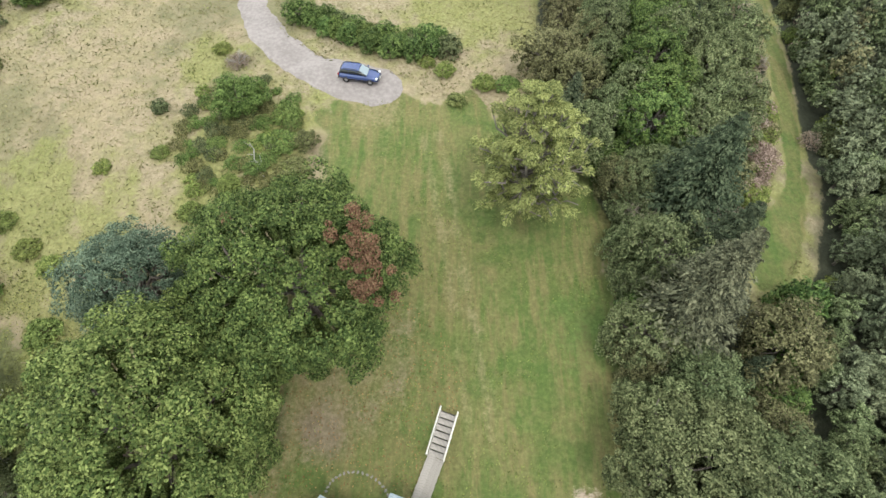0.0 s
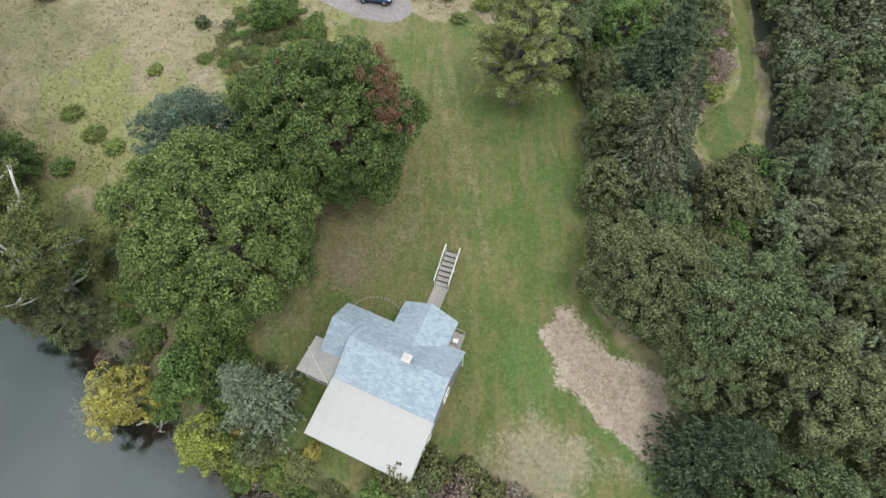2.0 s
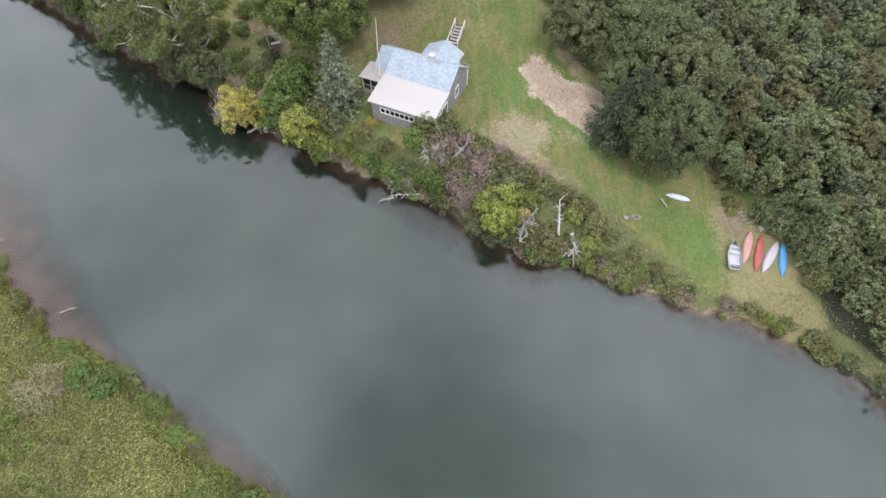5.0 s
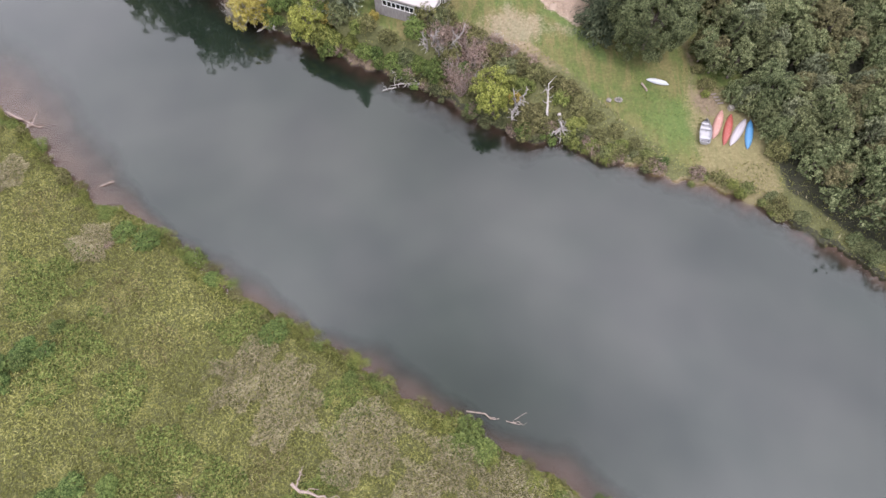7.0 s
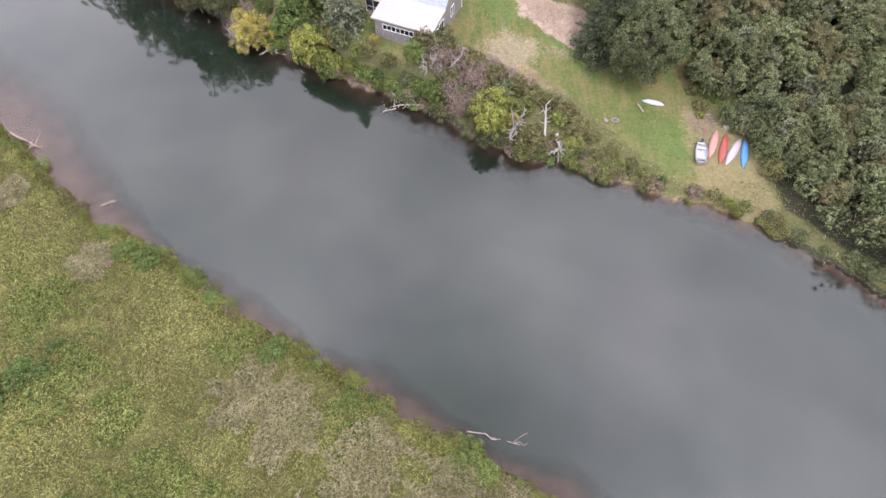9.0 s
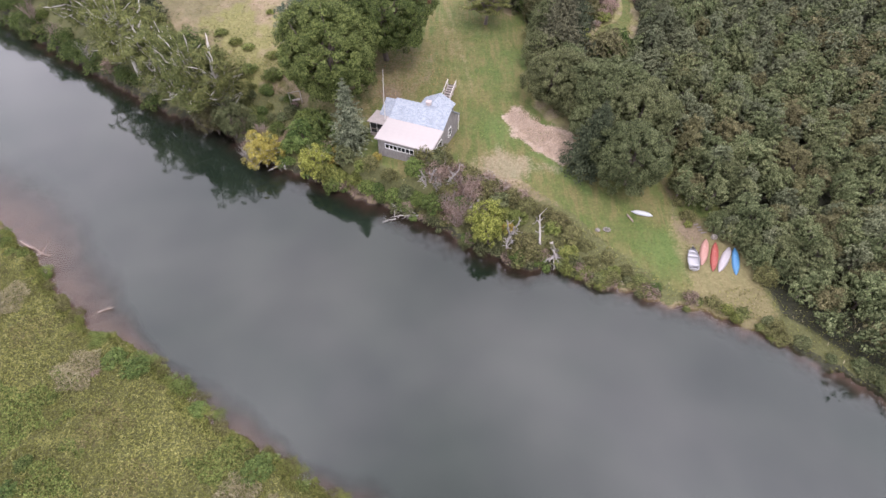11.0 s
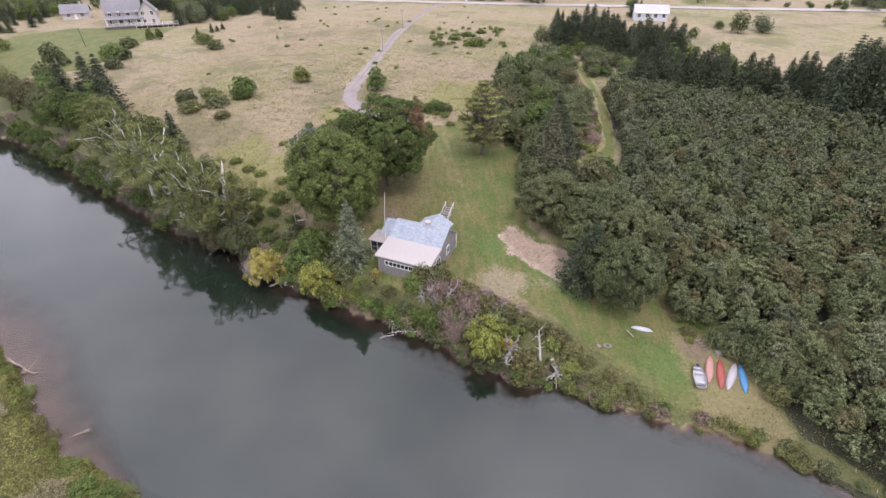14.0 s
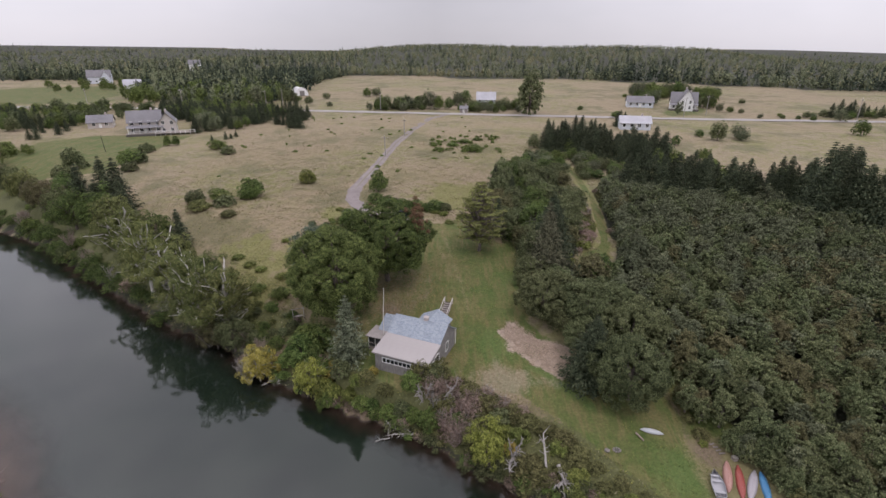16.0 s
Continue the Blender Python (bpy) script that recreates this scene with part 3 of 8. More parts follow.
mud = np.minimum(soft(np.where(px > 12, -0.2, -0.9) - s_near, 0.2), soft(-0.3 - s_far, 0.2))
# shore edge, woods and thickets get the ground colour with shade in it
shade_floor = np.minimum(soft(0.9 - s_near, 0.4), soft(s_near + 1.5, 0.3)) * ((px < 12) | (px > 27)) * 0.9
shade_floor = np.maximum(np.maximum(shade_floor, np.maximum(soft(inside(WOODS, px, py), 4), soft(inside(LEFT_WOOD, px, py), 4))), np.maximum(soft(inside(THICKET, px, py), 0.8), soft(inside(COPSE, px, py), 0.8)))

shade_floor = shade_floor * soft(np.abs(side(PATH_TRACK, px, py)) - 1.2, 0.6) * soft(-1.2 - inside(CLEARING, px, py), 0.8)
# brown near-shore bed that also stands in for the trees' reflection
reflect_bed = soft(0.15 - s_near, 0.2) * soft(s_near + 8, 1.0) * soft(11.5 - px, 1.5)
weedy = np.full(px.shape, -9.0)
for a, b, r in ((-33, 21, 7.5), (-37, 27, 5), (-30, 15, 5), (1, 50, 5.5), (7, 49, 5.5), (3, 57, 8), (-16, 32, 5.5), (-20, 28, 5), (-23, 42, 3.5), (12, 58, 6)):
    weedy = np.maximum(weedy, 1 - np.hypot(px - a, py - b) / r)
weedy = np.maximum(weedy, (1.7 - np.abs(side(PATH_TRACK, px, py))) * 0.4)
weedy = np.maximum(weedy, (inside(CLEARING, px, py) + 1.0) * 0.4)
weedy = soft(weedy + ragged * 0.55, 0.6)
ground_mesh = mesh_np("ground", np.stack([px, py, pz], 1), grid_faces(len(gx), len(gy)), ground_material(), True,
                      {"zone_lawn": lawn, "zone_worn": np.maximum(np.maximum(worn, under * 0.55), soft(np.minimum(px - 25.2, -16.5 - py), 1.2) * soft(33.5 - px, 1.0) * 0.85), "zone_litter": litter, "zone_thin": thin, "zone_earth": earth, "zone_lush": lush, "zone_reflect_bed": reflect_bed, "zone_weedy": weedy, "zone_marsh": marsh, "zone_mud": mud, "zone_shade_floor": shade_floor})
tagged(new("ground", ground_mesh), "uneven ground of mown lawn, straw field, marsh and riverbank", "ground", kind="structure")

wx, wy = lines(-60, 45, 1.0, 700, 1.2), lines(-62, 20, 1.0, 700, 1.2)
WX, WY = np.meshgrid(wx, wy)
vx, vy = WX.ravel(), WY.ravel()
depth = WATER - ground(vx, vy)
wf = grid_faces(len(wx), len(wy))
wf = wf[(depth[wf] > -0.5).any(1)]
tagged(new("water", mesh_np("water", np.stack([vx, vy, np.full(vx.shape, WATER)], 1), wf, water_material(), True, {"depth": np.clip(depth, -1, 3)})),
       "still dark river with murky reddish shallows", "river", kind="structure")


def strip(name, line, half, lift, mat, label, category, step=1.5):
    """A way draped on the ground along a line of the plan."""
    pts = []
    for (ax, ay), (bx, by) in zip(line[:-1], line[1:]):
        n = max(1, int(math.hypot(bx - ax, by - ay) / step))
        pts += [(ax + (bx - ax) * k / n, ay + (by - ay) * k / n) for k in range(n)]
    pts.append(line[-1])
    pts = np.array(pts, float)
    for _ in range(6):
        pts[1:-1] = (pts[:-2] + 2 * pts[1:-1] + pts[2:]) / 4
    tan = np.gradient(pts, axis=0)
    tan /= np.linalg.norm(tan, axis=1)[:, None]
    nor = np.stack([-tan[:, 1], tan[:, 0]], 1)
    run = np.concatenate([[0], np.cumsum(np.hypot(*np.diff(pts, axis=0).T))])
    width = np.array([half(d) for d in run])
    cols = np.linspace(-1, 1, 9)
    rag = 0.10 * np.sin(run * 1.1) + 0.12 * np.sin(run * 0.43 + 1) + 0.09 * np.sin(run * 2.7 + 2 * np.sin(run * 0.6))
    rag = rag * np.where(run > 35, 0.25, 1.0)
    v = [pts + nor * ((width + rag * abs(c)) * c)[:, None] for c in cols]
    v = np.stack(v, 1).reshape(-1, 2)
    h = ground(v[:, 0], v[:, 1]) + lift - np.tile(0.06 * (np.abs(cols) > 0.99), len(pts))
    ob = new(name, mesh_np(name, np.column_stack([v, h]), grid_faces(9, len(pts)), mat, True, {"crown": np.repeat(np.clip((run - 22) / 18, 0, 1), 9) * np.tile(np.clip(1.15 - np.abs(cols) / 0.25, 0, 1), len(pts))}))
    return tagged(ob, label, category, kind="structure")


strip("driveway", DRIVE, lambda d: (1.45 + 0.5 * max(0.0, 1 - d / 40) + 0.7 * max(0.0, 1 - abs(d - 5) / 7)) * math.sqrt(max(0.02, 1 - max(0.0, 1 - d / 3.2) ** 2)), 0.07, GRAVEL, "pale pinkish gravel drive winding through the field", "driveway", 0.5)
strip("road", ROAD, lambda d: 3.0, 0.25, ASPHALT, "straight grey country road between the fields", "road", 6.0)

# ---- makers of parts and plants ----


def part(name, mesh, parent, label=""):
    ob = new(name, mesh)
    ob.parent = parent
    return tagged(ob, label)


def thing(name, label, category, m, group=""):
    ob = new(name)
    ob.empty_display_size = 0.2
    ob.matrix_basis = m
    return tagged(ob, label, category, group)


def unit(v):
    return v / np.maximum(np.linalg.norm(v, axis=1), 1e-9)[:, None]


def kites(rng, c, n, size, slim=0.7, along=None, cup=0.14):
    """Small bent leaves at the places c, facing n; along: the way their length runs."""
    n = unit(n)
    t = rng.normal(size=c.shape) if along is None else along
    t = unit(t - n * (t * n).sum(1)[:, None])
    b = np.cross(n, t)
    s = np.asarray(size)[:, None]
    v = np.stack([c - t * s * 0.45, c + b * s * slim * 0.5 - n * s * cup, c + t * s * 0.55, c - b * s * slim * 0.5 - n * s * cup], 1)
    return v.reshape(-1, 3), np.arange(len(c) * 4).reshape(-1, 4)


def ball(rng, n, low=-1.0):
    d = unit(rng.normal(size=(n * 3, 3)))
    return d[d[:, 2] > low][:n]


def tube(pts, radii, sides=6):
    pts, radii = np.asarray(pts, float), np.asarray(radii, float)
    tan = unit(np.gradient(pts, axis=0))
    ref = np.array([1.0, 0.1, 0.05]) if abs(tan[0, 2]) > 0.7 else np.array([0.05, 0.1, 1.0])
    a = unit(np.cross(tan, ref))
    b = np.cross(tan, a)
    ang = np.linspace(0, 2 * math.pi, sides, endpoint=False)
    ring = a[:, None] * np.cos(ang)[None, :, None] + b[:, None] * np.sin(ang)[None, :, None]
    v = (pts[:, None] + ring * radii[:, None, None]).reshape(-1, 3)
    i, j = np.meshgrid(np.arange(len(pts) - 1), np.arange(sides), indexing="ij")
    k = (j + 1) % sides
    f = np.stack([i * sides + j, i * sides + k, (i + 1) * sides + k, (i + 1) * sides + j], 2).reshape(-1, 4)
    return v, f


def merged(pieces):
    vs, fs, n = [], [], 0
    for v, f in pieces:
        vs.append(v)
        fs.append(f + n)
        n += len(v)
    return np.concatenate(vs), np.concatenate(fs)


def limb(rng, a, b, r0, r1, n=5, bend=0.12, sides=6):
    a, b = np.asarray(a, float), np.asarray(b, float)
    k = np.linspace(0, 1, n)[:, None]
    p = a + (b - a) * k
    p[1:-1] += rng.normal(size=(n - 2, 3)) * np.linalg.norm(b - a) * bend * 0.5
    return tube(p, np.linspace(r0, r1, n), sides)


def wood_mesh(rng, H, r, ends, mat, lean=(0, 0), sides=7):
    """A tapered, slightly bent trunk with limbs out to the given ends."""
    top = np.array([lean[0], lean[1], H])
    pts = np.array([[0, 0, -0.4], [0, 0, 0.1], *[top * k + rng.normal(size=3) * 0.02 * H * np.array([1, 1, 0]) for k in (0.25, 0.5, 0.75)], top])
    pieces = [tube(pts, [r * 1.5, r * 1.15, r * 0.9, r * 0.7, r * 0.45, r * 0.15], sides)]
    for e in ends:
        z = min(max(0.35 * e[2] + rng.uniform(0, 0.25) * H, 0.15 * H), 0.8 * H)
        a = top * (z / H)
        pieces.append(limb(rng, a, e, r * 0.46, r * 0.16, 5, 0.16, 5))
    v, f = merged(pieces)
    return mesh_np("trunk", v, f, mat, True)


def lobed(rng, lobes, n, size, low=-0.75, up=0.45, slim=0.7, fill=0.12, rough=0.45):
    """Leaves over the hulls of overlapping lobes (x, y, z, r), with some inside."""
    L = np.array(lobes)
    w = L[:, 3] ** 2
    pick = rng.choice(len(L), size=int(n * 2.2), p=w / w.sum())
    d = ball(rng, len(pick), low)
    pick = pick[:len(d)]
    p = L[pick, :3] + d * (L[pick, 3] * rng.uniform(0.80, 1.06, len(d)))[:, None]
    keep = np.ones(len(p), bool)
    for i, (x, y, z, r) in enumerate(L):
        keep &= (np.linalg.norm(p - (x, y, z), axis=1) > 0.78 * r) | (pick == i)
    p, d = p[keep][:n], d[keep][:n]
    q = int(n * fill)
    pick = rng.choice(len(L), size=q, p=w / w.sum())
    dd = unit(rng.normal(size=(q, 3)))
    p = np.concatenate([p, L[pick, :3] + dd * (L[pick, 3] * rng.uniform(0.2, 0.8, q))[:, None]])
    d = np.concatenate([d, dd])
    nrm = d + np.array([0, 0, up]) + rng.normal(size=p.shape) * rough
    s = size * rng.uniform(0.6, 1.35, len(p))
    return kites(rng, p, nrm, s, slim)


def crown_lobes(rng, R, z0, z1, k, rel=0.36, squash=1.0):
    """Lobes over an uneven dome between the heights z0 and z1."""
    zc, hz = (z0 + z1) / 2, (z1 - z0) / 2
    out = [(0, 0, zc, min(R, hz) * 0.72)]
    for i in range(k):
        z = 1 - 1.75 * (i + 0.5) / k
        a = i * 2.399963 + rng.uniform(-0.3, 0.3)
        c = math.sqrt(max(0, 1 - z * z))
        r = R * rel * rng.uniform(0.75, 1.2)
        kx = (R - r * 0.8) * rng.uniform(0.84, 1.03)
        out.append((math.cos(a) * c * kx, math.sin(a) * c * kx * squash, zc + z * (hz - r * 0.9) * rng.uniform(0.9, 1.03), r))
    return out


def tufted(rng, R, z0, z1, tufts, n, leaf, rel=0.11, slim=0.6, low=-0.8, uneven=0.17, inner=0.28, flat=0.8):
    """Leaves in many small domed sprays over an uneven crown, with gaps between; returns leaves and the sprays' places."""
    zc, hz = (z0 + z1) / 2, (z1 - z0) / 2
    tufts, rel = int(tufts * 1.9), rel * 0.80
    k = np.arange(tufts) + 0.5
    cz = 1 - (1 - low) * k / tufts
    a = k * 2.399963 + rng.uniform(-0.3, 0.3, tufts)
    cr = np.sqrt(np.clip(1 - cz * cz, 0, 1))
    d = np.stack([np.cos(a) * cr, np.sin(a) * cr, cz], 1)
    ph = rng.uniform(0, 6.28, 9)
    wave = sum(np.sin(d @ w * f + p) for w, f, p in zip(unit(rng.normal(size=(9, 3))), (2.2, 2.6, 3.1, 3.6, 4.4, 5.2, 6.3, 7.4, 8.5), ph)) / 3
    fac = 1 - uneven * 0.35 + uneven * 0.55 * wave + rng.normal(size=tufts) * 0.035
    fac = np.maximum(fac, 1 - uneven * 0.9) * np.where(rng.random(tufts) < 0.36, rng.uniform(0.80, 0.93, tufts), 1.0)
    c = d * np.array([R, R, hz]) * fac[:, None] * 0.95 + np.array([0, 0, zc])
    r = R * rel * rng.uniform(0.6, 1.4, tufts)
    w = r ** 1.6
    pick = rng.choice(tufts, size=int(n * 1.9), p=w / w.sum())
    e = unit(rng.normal(size=(len(pick), 3)))
    keep = (e * d[pick]).sum(1) * 0.8 + e[:, 2] * 0.7 > 0.05
    pick, e = pick[keep][:n], e[keep][:n]
    hull = rng.uniform(0.72, 1.10, len(pick)) * np.where(rng.random(len(pick)) < 0.12, 0.6, 1.0)
    p = c[pick] + e * np.array([1, 1, flat]) * (r[pick] * hull)[:, None]
    nrm = e * 0.75 + d[pick] * 0.25 + np.array([0, 0, 0.35]) + rng.normal(size=p.shape) * 0.38
    s = leaf * rng.uniform(0.55, 1.4, len(p))
    q = int(n * inner * 1.5)
    pi = rng.integers(tufts, size=q)
    p = np.concatenate([p, (c[pi] - (0, 0, zc)) * rng.uniform(0.60, 0.86, (q, 1)) + (0, 0, zc)])
    nrm = np.concatenate([nrm, d[pi] + rng.normal(size=(q, 3)) * 0.4])
    s = np.concatenate([s, leaf * rng.uniform(1.3, 2.0, q)])
    return kites(rng, p, nrm, s, slim), c


def broad(rng, R, H, z0, lobes, n, leaf, mat, wood=BARK, rel=0.11, trunk=0.028, low=-0.8, slim=0.6, uneven=0.17, limbs=22, out=0.9):
    """Meshes of a broadleaf tree: wood and crown."""
    (v, f), c = tufted(rng, R, z0, H, lobes, n, leaf, rel, slim, low, uneven)
    ends = [c[i] * np.array([out, out, 1.0]) for i in rng.choice(len(c), min(limbs, len(c)), replace=False)]
    return wood_mesh(rng, H * 0.8, H * trunk, ends, wood), mesh_np("crown", v, f, mat)


def spruce(rng, H, R, mat, whorls=26, arms=9, cards=7, wood=BARK, gap=0.06, droop=0.25, ragged=0.25, needle=1.0):
    """Meshes of a spruce: trunk, and whorls of drooping needled branches."""
    cs, ns, al, ss = [], [], [], []
    for i in range(whorls):
        h = gap + (1 - gap) * (i + rng.uniform(-0.3, 0.3)) / whorls
        reach = R * (1 - h) ** 0.85 * (0.75 + 0.25 * min(1, h * 6)) + 0.10
        for j in range(arms):
            a = 2 * math.pi * (j + rng.uniform(-0.35, 0.35)) / arms + i * 0.8
            ln = reach * rng.uniform(1 - ragged, 1 + ragged * 0.7)
            out = np.array([math.cos(a), math.sin(a), 0])
            k = (np.arange(cards) + rng.uniform(0.2, 0.9, cards)) / cards
            p = out * (ln * k)[:, None]
            p[:, 2] = h * H - droop * ln * k ** 1.5 + 0.10 * ln * k ** 4
            sway = np.cross(out, (0, 0, 1)) * rng.normal(size=(cards, 1)) * (0.13 * ln * (1.2 - 0.8 * k)[:, None] + 0.04)
            cs.append(p + sway)
            al.append(np.tile(out + (0, 0, -droop), (cards, 1)) + rng.normal(size=(cards, 3)) * 0.35)
            ns.append(np.array([[0, 0, 0.8]]) + out * 0.7 + rng.normal(size=(cards, 3)) * 0.65)
            ss.append(needle * (0.20 + 0.15 * ln * (1 - 0.4 * k)) * rng.uniform(0.7, 1.4, cards))
    v, f = kites(rng, np.concatenate(cs), np.concatenate(ns), np.concatenate(ss), 0.5, np.concatenate(al), 0.10)
    tv, tf = tube(np.array([[0, 0, -0.4], [0, 0, 0.3], [0, 0, H * 0.5], [0, 0, H * 0.99]]), [H * 0.022, H * 0.017, H * 0.010, 0.02], 6)
    return mesh_np("trunk", tv, tf, wood, True), mesh_np("crown", v, f, mat)


def twiggy(rng, R, H, stems=14, forks=5, mat=TWIG, thick=0.035):
    """A leafless shrub: stems that fork into twigs."""
    out = []
    for i in range(stems):
        a, q = rng.uniform(0, 2 * math.pi), rng.uniform(0.2, 1) ** 0.6
        e = np.array([math.cos(a) * R * q * 0.7, math.sin(a) * R * q * 0.7, H * rng.uniform(0.55, 0.85)])
        out.append(limb(rng, (e[0] * 0.12, e[1] * 0.12, -0.1), e, thick, thick * 0.5, 5, 0.14, 4))
        for j in range(forks):
            t = rng.uniform(0.4, 1)
            d = unit(rng.normal(size=(1, 3)) + e / np.linalg.norm(e) * 1.2 + np.array([0, 0, 0.5]))[0]
            out.append(limb(rng, e * t, e * t + d * R * rng.uniform(0.3, 0.6), thick * 0.5, thick * 0.18, 4, 0.2, 3))
    v, f = merged(out)
    return mesh_np("twig_mass", v, f, mat, True)


def plant(name, label, category, meshes, x, y, s=1.0, turn=0.0, tall=1.0, group="", sink=0.0, names=("trunk", "crown")):
    ob = thing(name, label, category, pose(x, y, gz(x, y) - sink, 0, 0, turn) @ Matrix.Diagonal((s, s, s * tall, 1)), group)
    for nm, me in zip(names, meshes):
        part(nm, me, ob)
    return ob


rng = np.random.default_rng(7)

# ---- the large trees round the lawn ----
w, c = broad(rng, 7.4, 14.4, 0.6, 270, 98000, 0.185, MAPLE, rel=0.115, uneven=0.22)
plant("maple_tree", "large round maple in full green leaf beside the cottage", "tree", (w, c), -16.4, 6.0)
w, c = broad(rng, 7.2, 13.8, 0.8, 270, 96000, 0.185, MAPLE_DARK, rel=0.115, uneven=0.22)
red_maple = plant("maple_tree", "dark green maple with one branch turned red", "tree", (w, c), -9.6, 14.9)
L = [(4.5 + 1.0 * k + rng.normal() * 0.6, 0.2 - 3.0 * k + rng.normal() * 0.55, 13.1 - 2.9 * k + rng.normal() * 0.4, rng.uniform(0.18, 0.5)) for k in np.linspace(0, 1, 46)] + [(-2.2, 0.4, 13.2, 0.35)]
v, f = lobed(rng, L, 3600, 0.16, slim=0.5, fill=0.4)
part("red_branch", mesh_np("red_branch", v, f, RED_LEAF), red_maple, "branch of russet red leaves")
w, c = broad(rng, 4.3, 11.0, 0.2, 120, 26000, 0.22, BLUE_SPRUCE, rel=0.17, slim=0.32, uneven=0.34)
plant("blue_spruce", "blue-green conifer standing behind the maples", "tree", (w, c), -21.0, 15.6)


def pine_meshes(rng, H, R):
    """A pine: tiers of level boughs, each a row of flat needle plumes, with air between the tiers."""
    tips, cs, ns, al, ss = [], [], [], [], []
    for i in range(14):
        h = 0.17 + 0.81 * i / 13
        reach = R * float(np.interp(h, [0.17, 0.3, 0.45, 0.65, 0.85, 1.0], [0.70, 0.95, 1.0, 0.80, 0.46, 0.10]))
        arms = 7 if i < 10 else 5
        for j in range(arms):
            a = 2 * math.pi * (j + rng.uniform(-0.3, 0.3)) / arms + i * 1.1
            ln = reach * rng.uniform(0.62, 1.12)
            out = np.array([math.cos(a), math.sin(a), 0.0])
            z0, lift = h * H + rng.uniform(-0.25, 0.25), rng.uniform(0.02, 0.22)
            tips.append(out * ln + np.array([0, 0, z0 + lift * ln]))
            for k in np.linspace(0.38, 1.0, 5):
                o = out * ln * k + np.array([0, 0, z0 + lift * ln * k]) + np.cross(out, (0, 0, 1)) * rng.normal() * 0.20 * ln * (1.1 - k * 0.5)
                m = 120
                e = unit(rng.normal(size=(m, 3)))
                e[:, 2] = np.abs(e[:, 2]) * 0.9 - 0.25
                r = rng.uniform(0.36, 0.66) * (0.65 + 0.35 * min(1, ln / 3))
                cs.append(o + e * np.array([1, 1, 0.55]) * r * rng.uniform(0.4, 1.05, (m, 1)))
                ns.append(e * 0.5 + np.array([0, 0, 0.7]) + rng.normal(size=(m, 3)) * 0.4)
                al.append(out + e * 0.8 + np.array([0, 0, 0.3]) + rng.normal(size=(m, 3)) * 0.3)
                ss.append(rng.uniform(0.16, 0.34, m))
    v, f = kites(rng, np.concatenate(cs), np.concatenate(ns), np.concatenate(ss), 0.26, np.concatenate(al), 0.08)
    return wood_mesh(rng, H * 0.97, 0.27, tips, PINE_BARK), mesh_np("crown", v, f, PINE)


plant("pine_tree", "pale yellow-green pine with a bare lower trunk on the lawn", "tree", pine_meshes(rng, 13.0, 4.8), 6.5, 24.6)

for x, y, H, R, mt, lb in ((16.6, 14.0, 14.2, 3.6, SPRUCE_BROWN, "tall brownish spruce at the edge of the lawn"), (19.0, 17.5, 11.5, 3.0, SPRUCE, "tall dark spruce at the edge of the copse"),
                          (19.6, 24.0, 11.5, 4.4, SPRUCE, "broad dark spruce beside the mown path"), (17.9, -8.1, 9.4, 3.6, SPRUCE, "dark spruce above the dry patch"),
                          (-13.0, -4.6, 10.4, 2.9, FIR, "slender grey-green fir beside the cottage")):
    if mt is FIR:
        plant("fir_tree", lb, "tree", spruce(rng, H, R * 1.06, mt, 26, 9, 44, gap=0.06, ragged=0.5, droop=0.14, needle=0.62), x, y)
    else:
        plant("spruce_tree", lb, "tree", spruce(rng, H, R * 1.18, mt, 30, 12, 60, ragged=0.35, needle=0.60), x, y)

GREYS = [broad(rng, 5.0, 7.2, 0.0, 170, 38000, 0.17, SALLOW, rel=0.13, uneven=0.28) for _ in range(2)]
for x, y, s, k in ((14.6, 4.6, 1.0, 0), (16.6, 1.4, 0.62, 1), (18.6, -2.6, 0.66, 0), (20.6, 1.6, 1.08, 1), (21.6, -11.5, 0.96, 0), (24.2, -4.4, 0.95, 1)):
    plant("broadleaf_tree", "dense grey-green broadleaf tree at the lawn's edge", "tree", GREYS[k], x, y, s, rng.uniform(0, 360), 1.0 if y > -3 else 1.25)

# ---- trees along the near bank ----
BIRCHES = [broad(rng, 5.4, 12.5, 1.0, 100, 24000, 0.17, BIRCH, BIRCH_BARK, 0.15, 0.030, uneven=0.60, limbs=40, out=1.04) for _ in range(2)]
for x, y, s, k in ((-36.6, 6.6, 1.05, 0), (-43.6, 12.0, 1.0, 1), (-51, 18, 1.05, 0), (-32.6, 5.8, 0.92, 1), (-60, 28, 0.95, 1)):
    plant("birch_tree", "leaning birch with pale limbs over the river", "tree", BIRCHES[k], x, y, s, rng.uniform(0, 360), 1.05)
MIXED = [broad(rng, 4.4, 9.5, 0.2, 130, 14000, 0.2, mt, rel=0.15, uneven=0.35) for mt in (BIRCH, SALLOW, BUSH, ALDER_WARM, MAPLE_DARK)]
for i, (x, y, s) in enumerate(((-67, 36, 1.0), (-73, 40, 1.0), (-82, 45, 0.95), (-88, 50, 0.9), (-97, 56, 0.95), (-106, 62, 0.9), (-76, 49, 0.8), (-92, 58, 0.8), (-115, 69, 0.9), (-126, 76, 0.9),
                              (-140, 91, 1.3), (-155, 104, 1.2), (-56, 31, 0.8), (-31.2, 2.6, 0.62), (-34.6, 4.4, 0.6), (-48, 22.6, 0.7), (-64, 33.5, 0.8), (-41, 17.5, 0.6))):
    plant("bank_tree", "broadleaf tree crowded along the riverbank", "tree", MIXED[(i * 2) % 5], x, y, s, rng.uniform(0, 360))
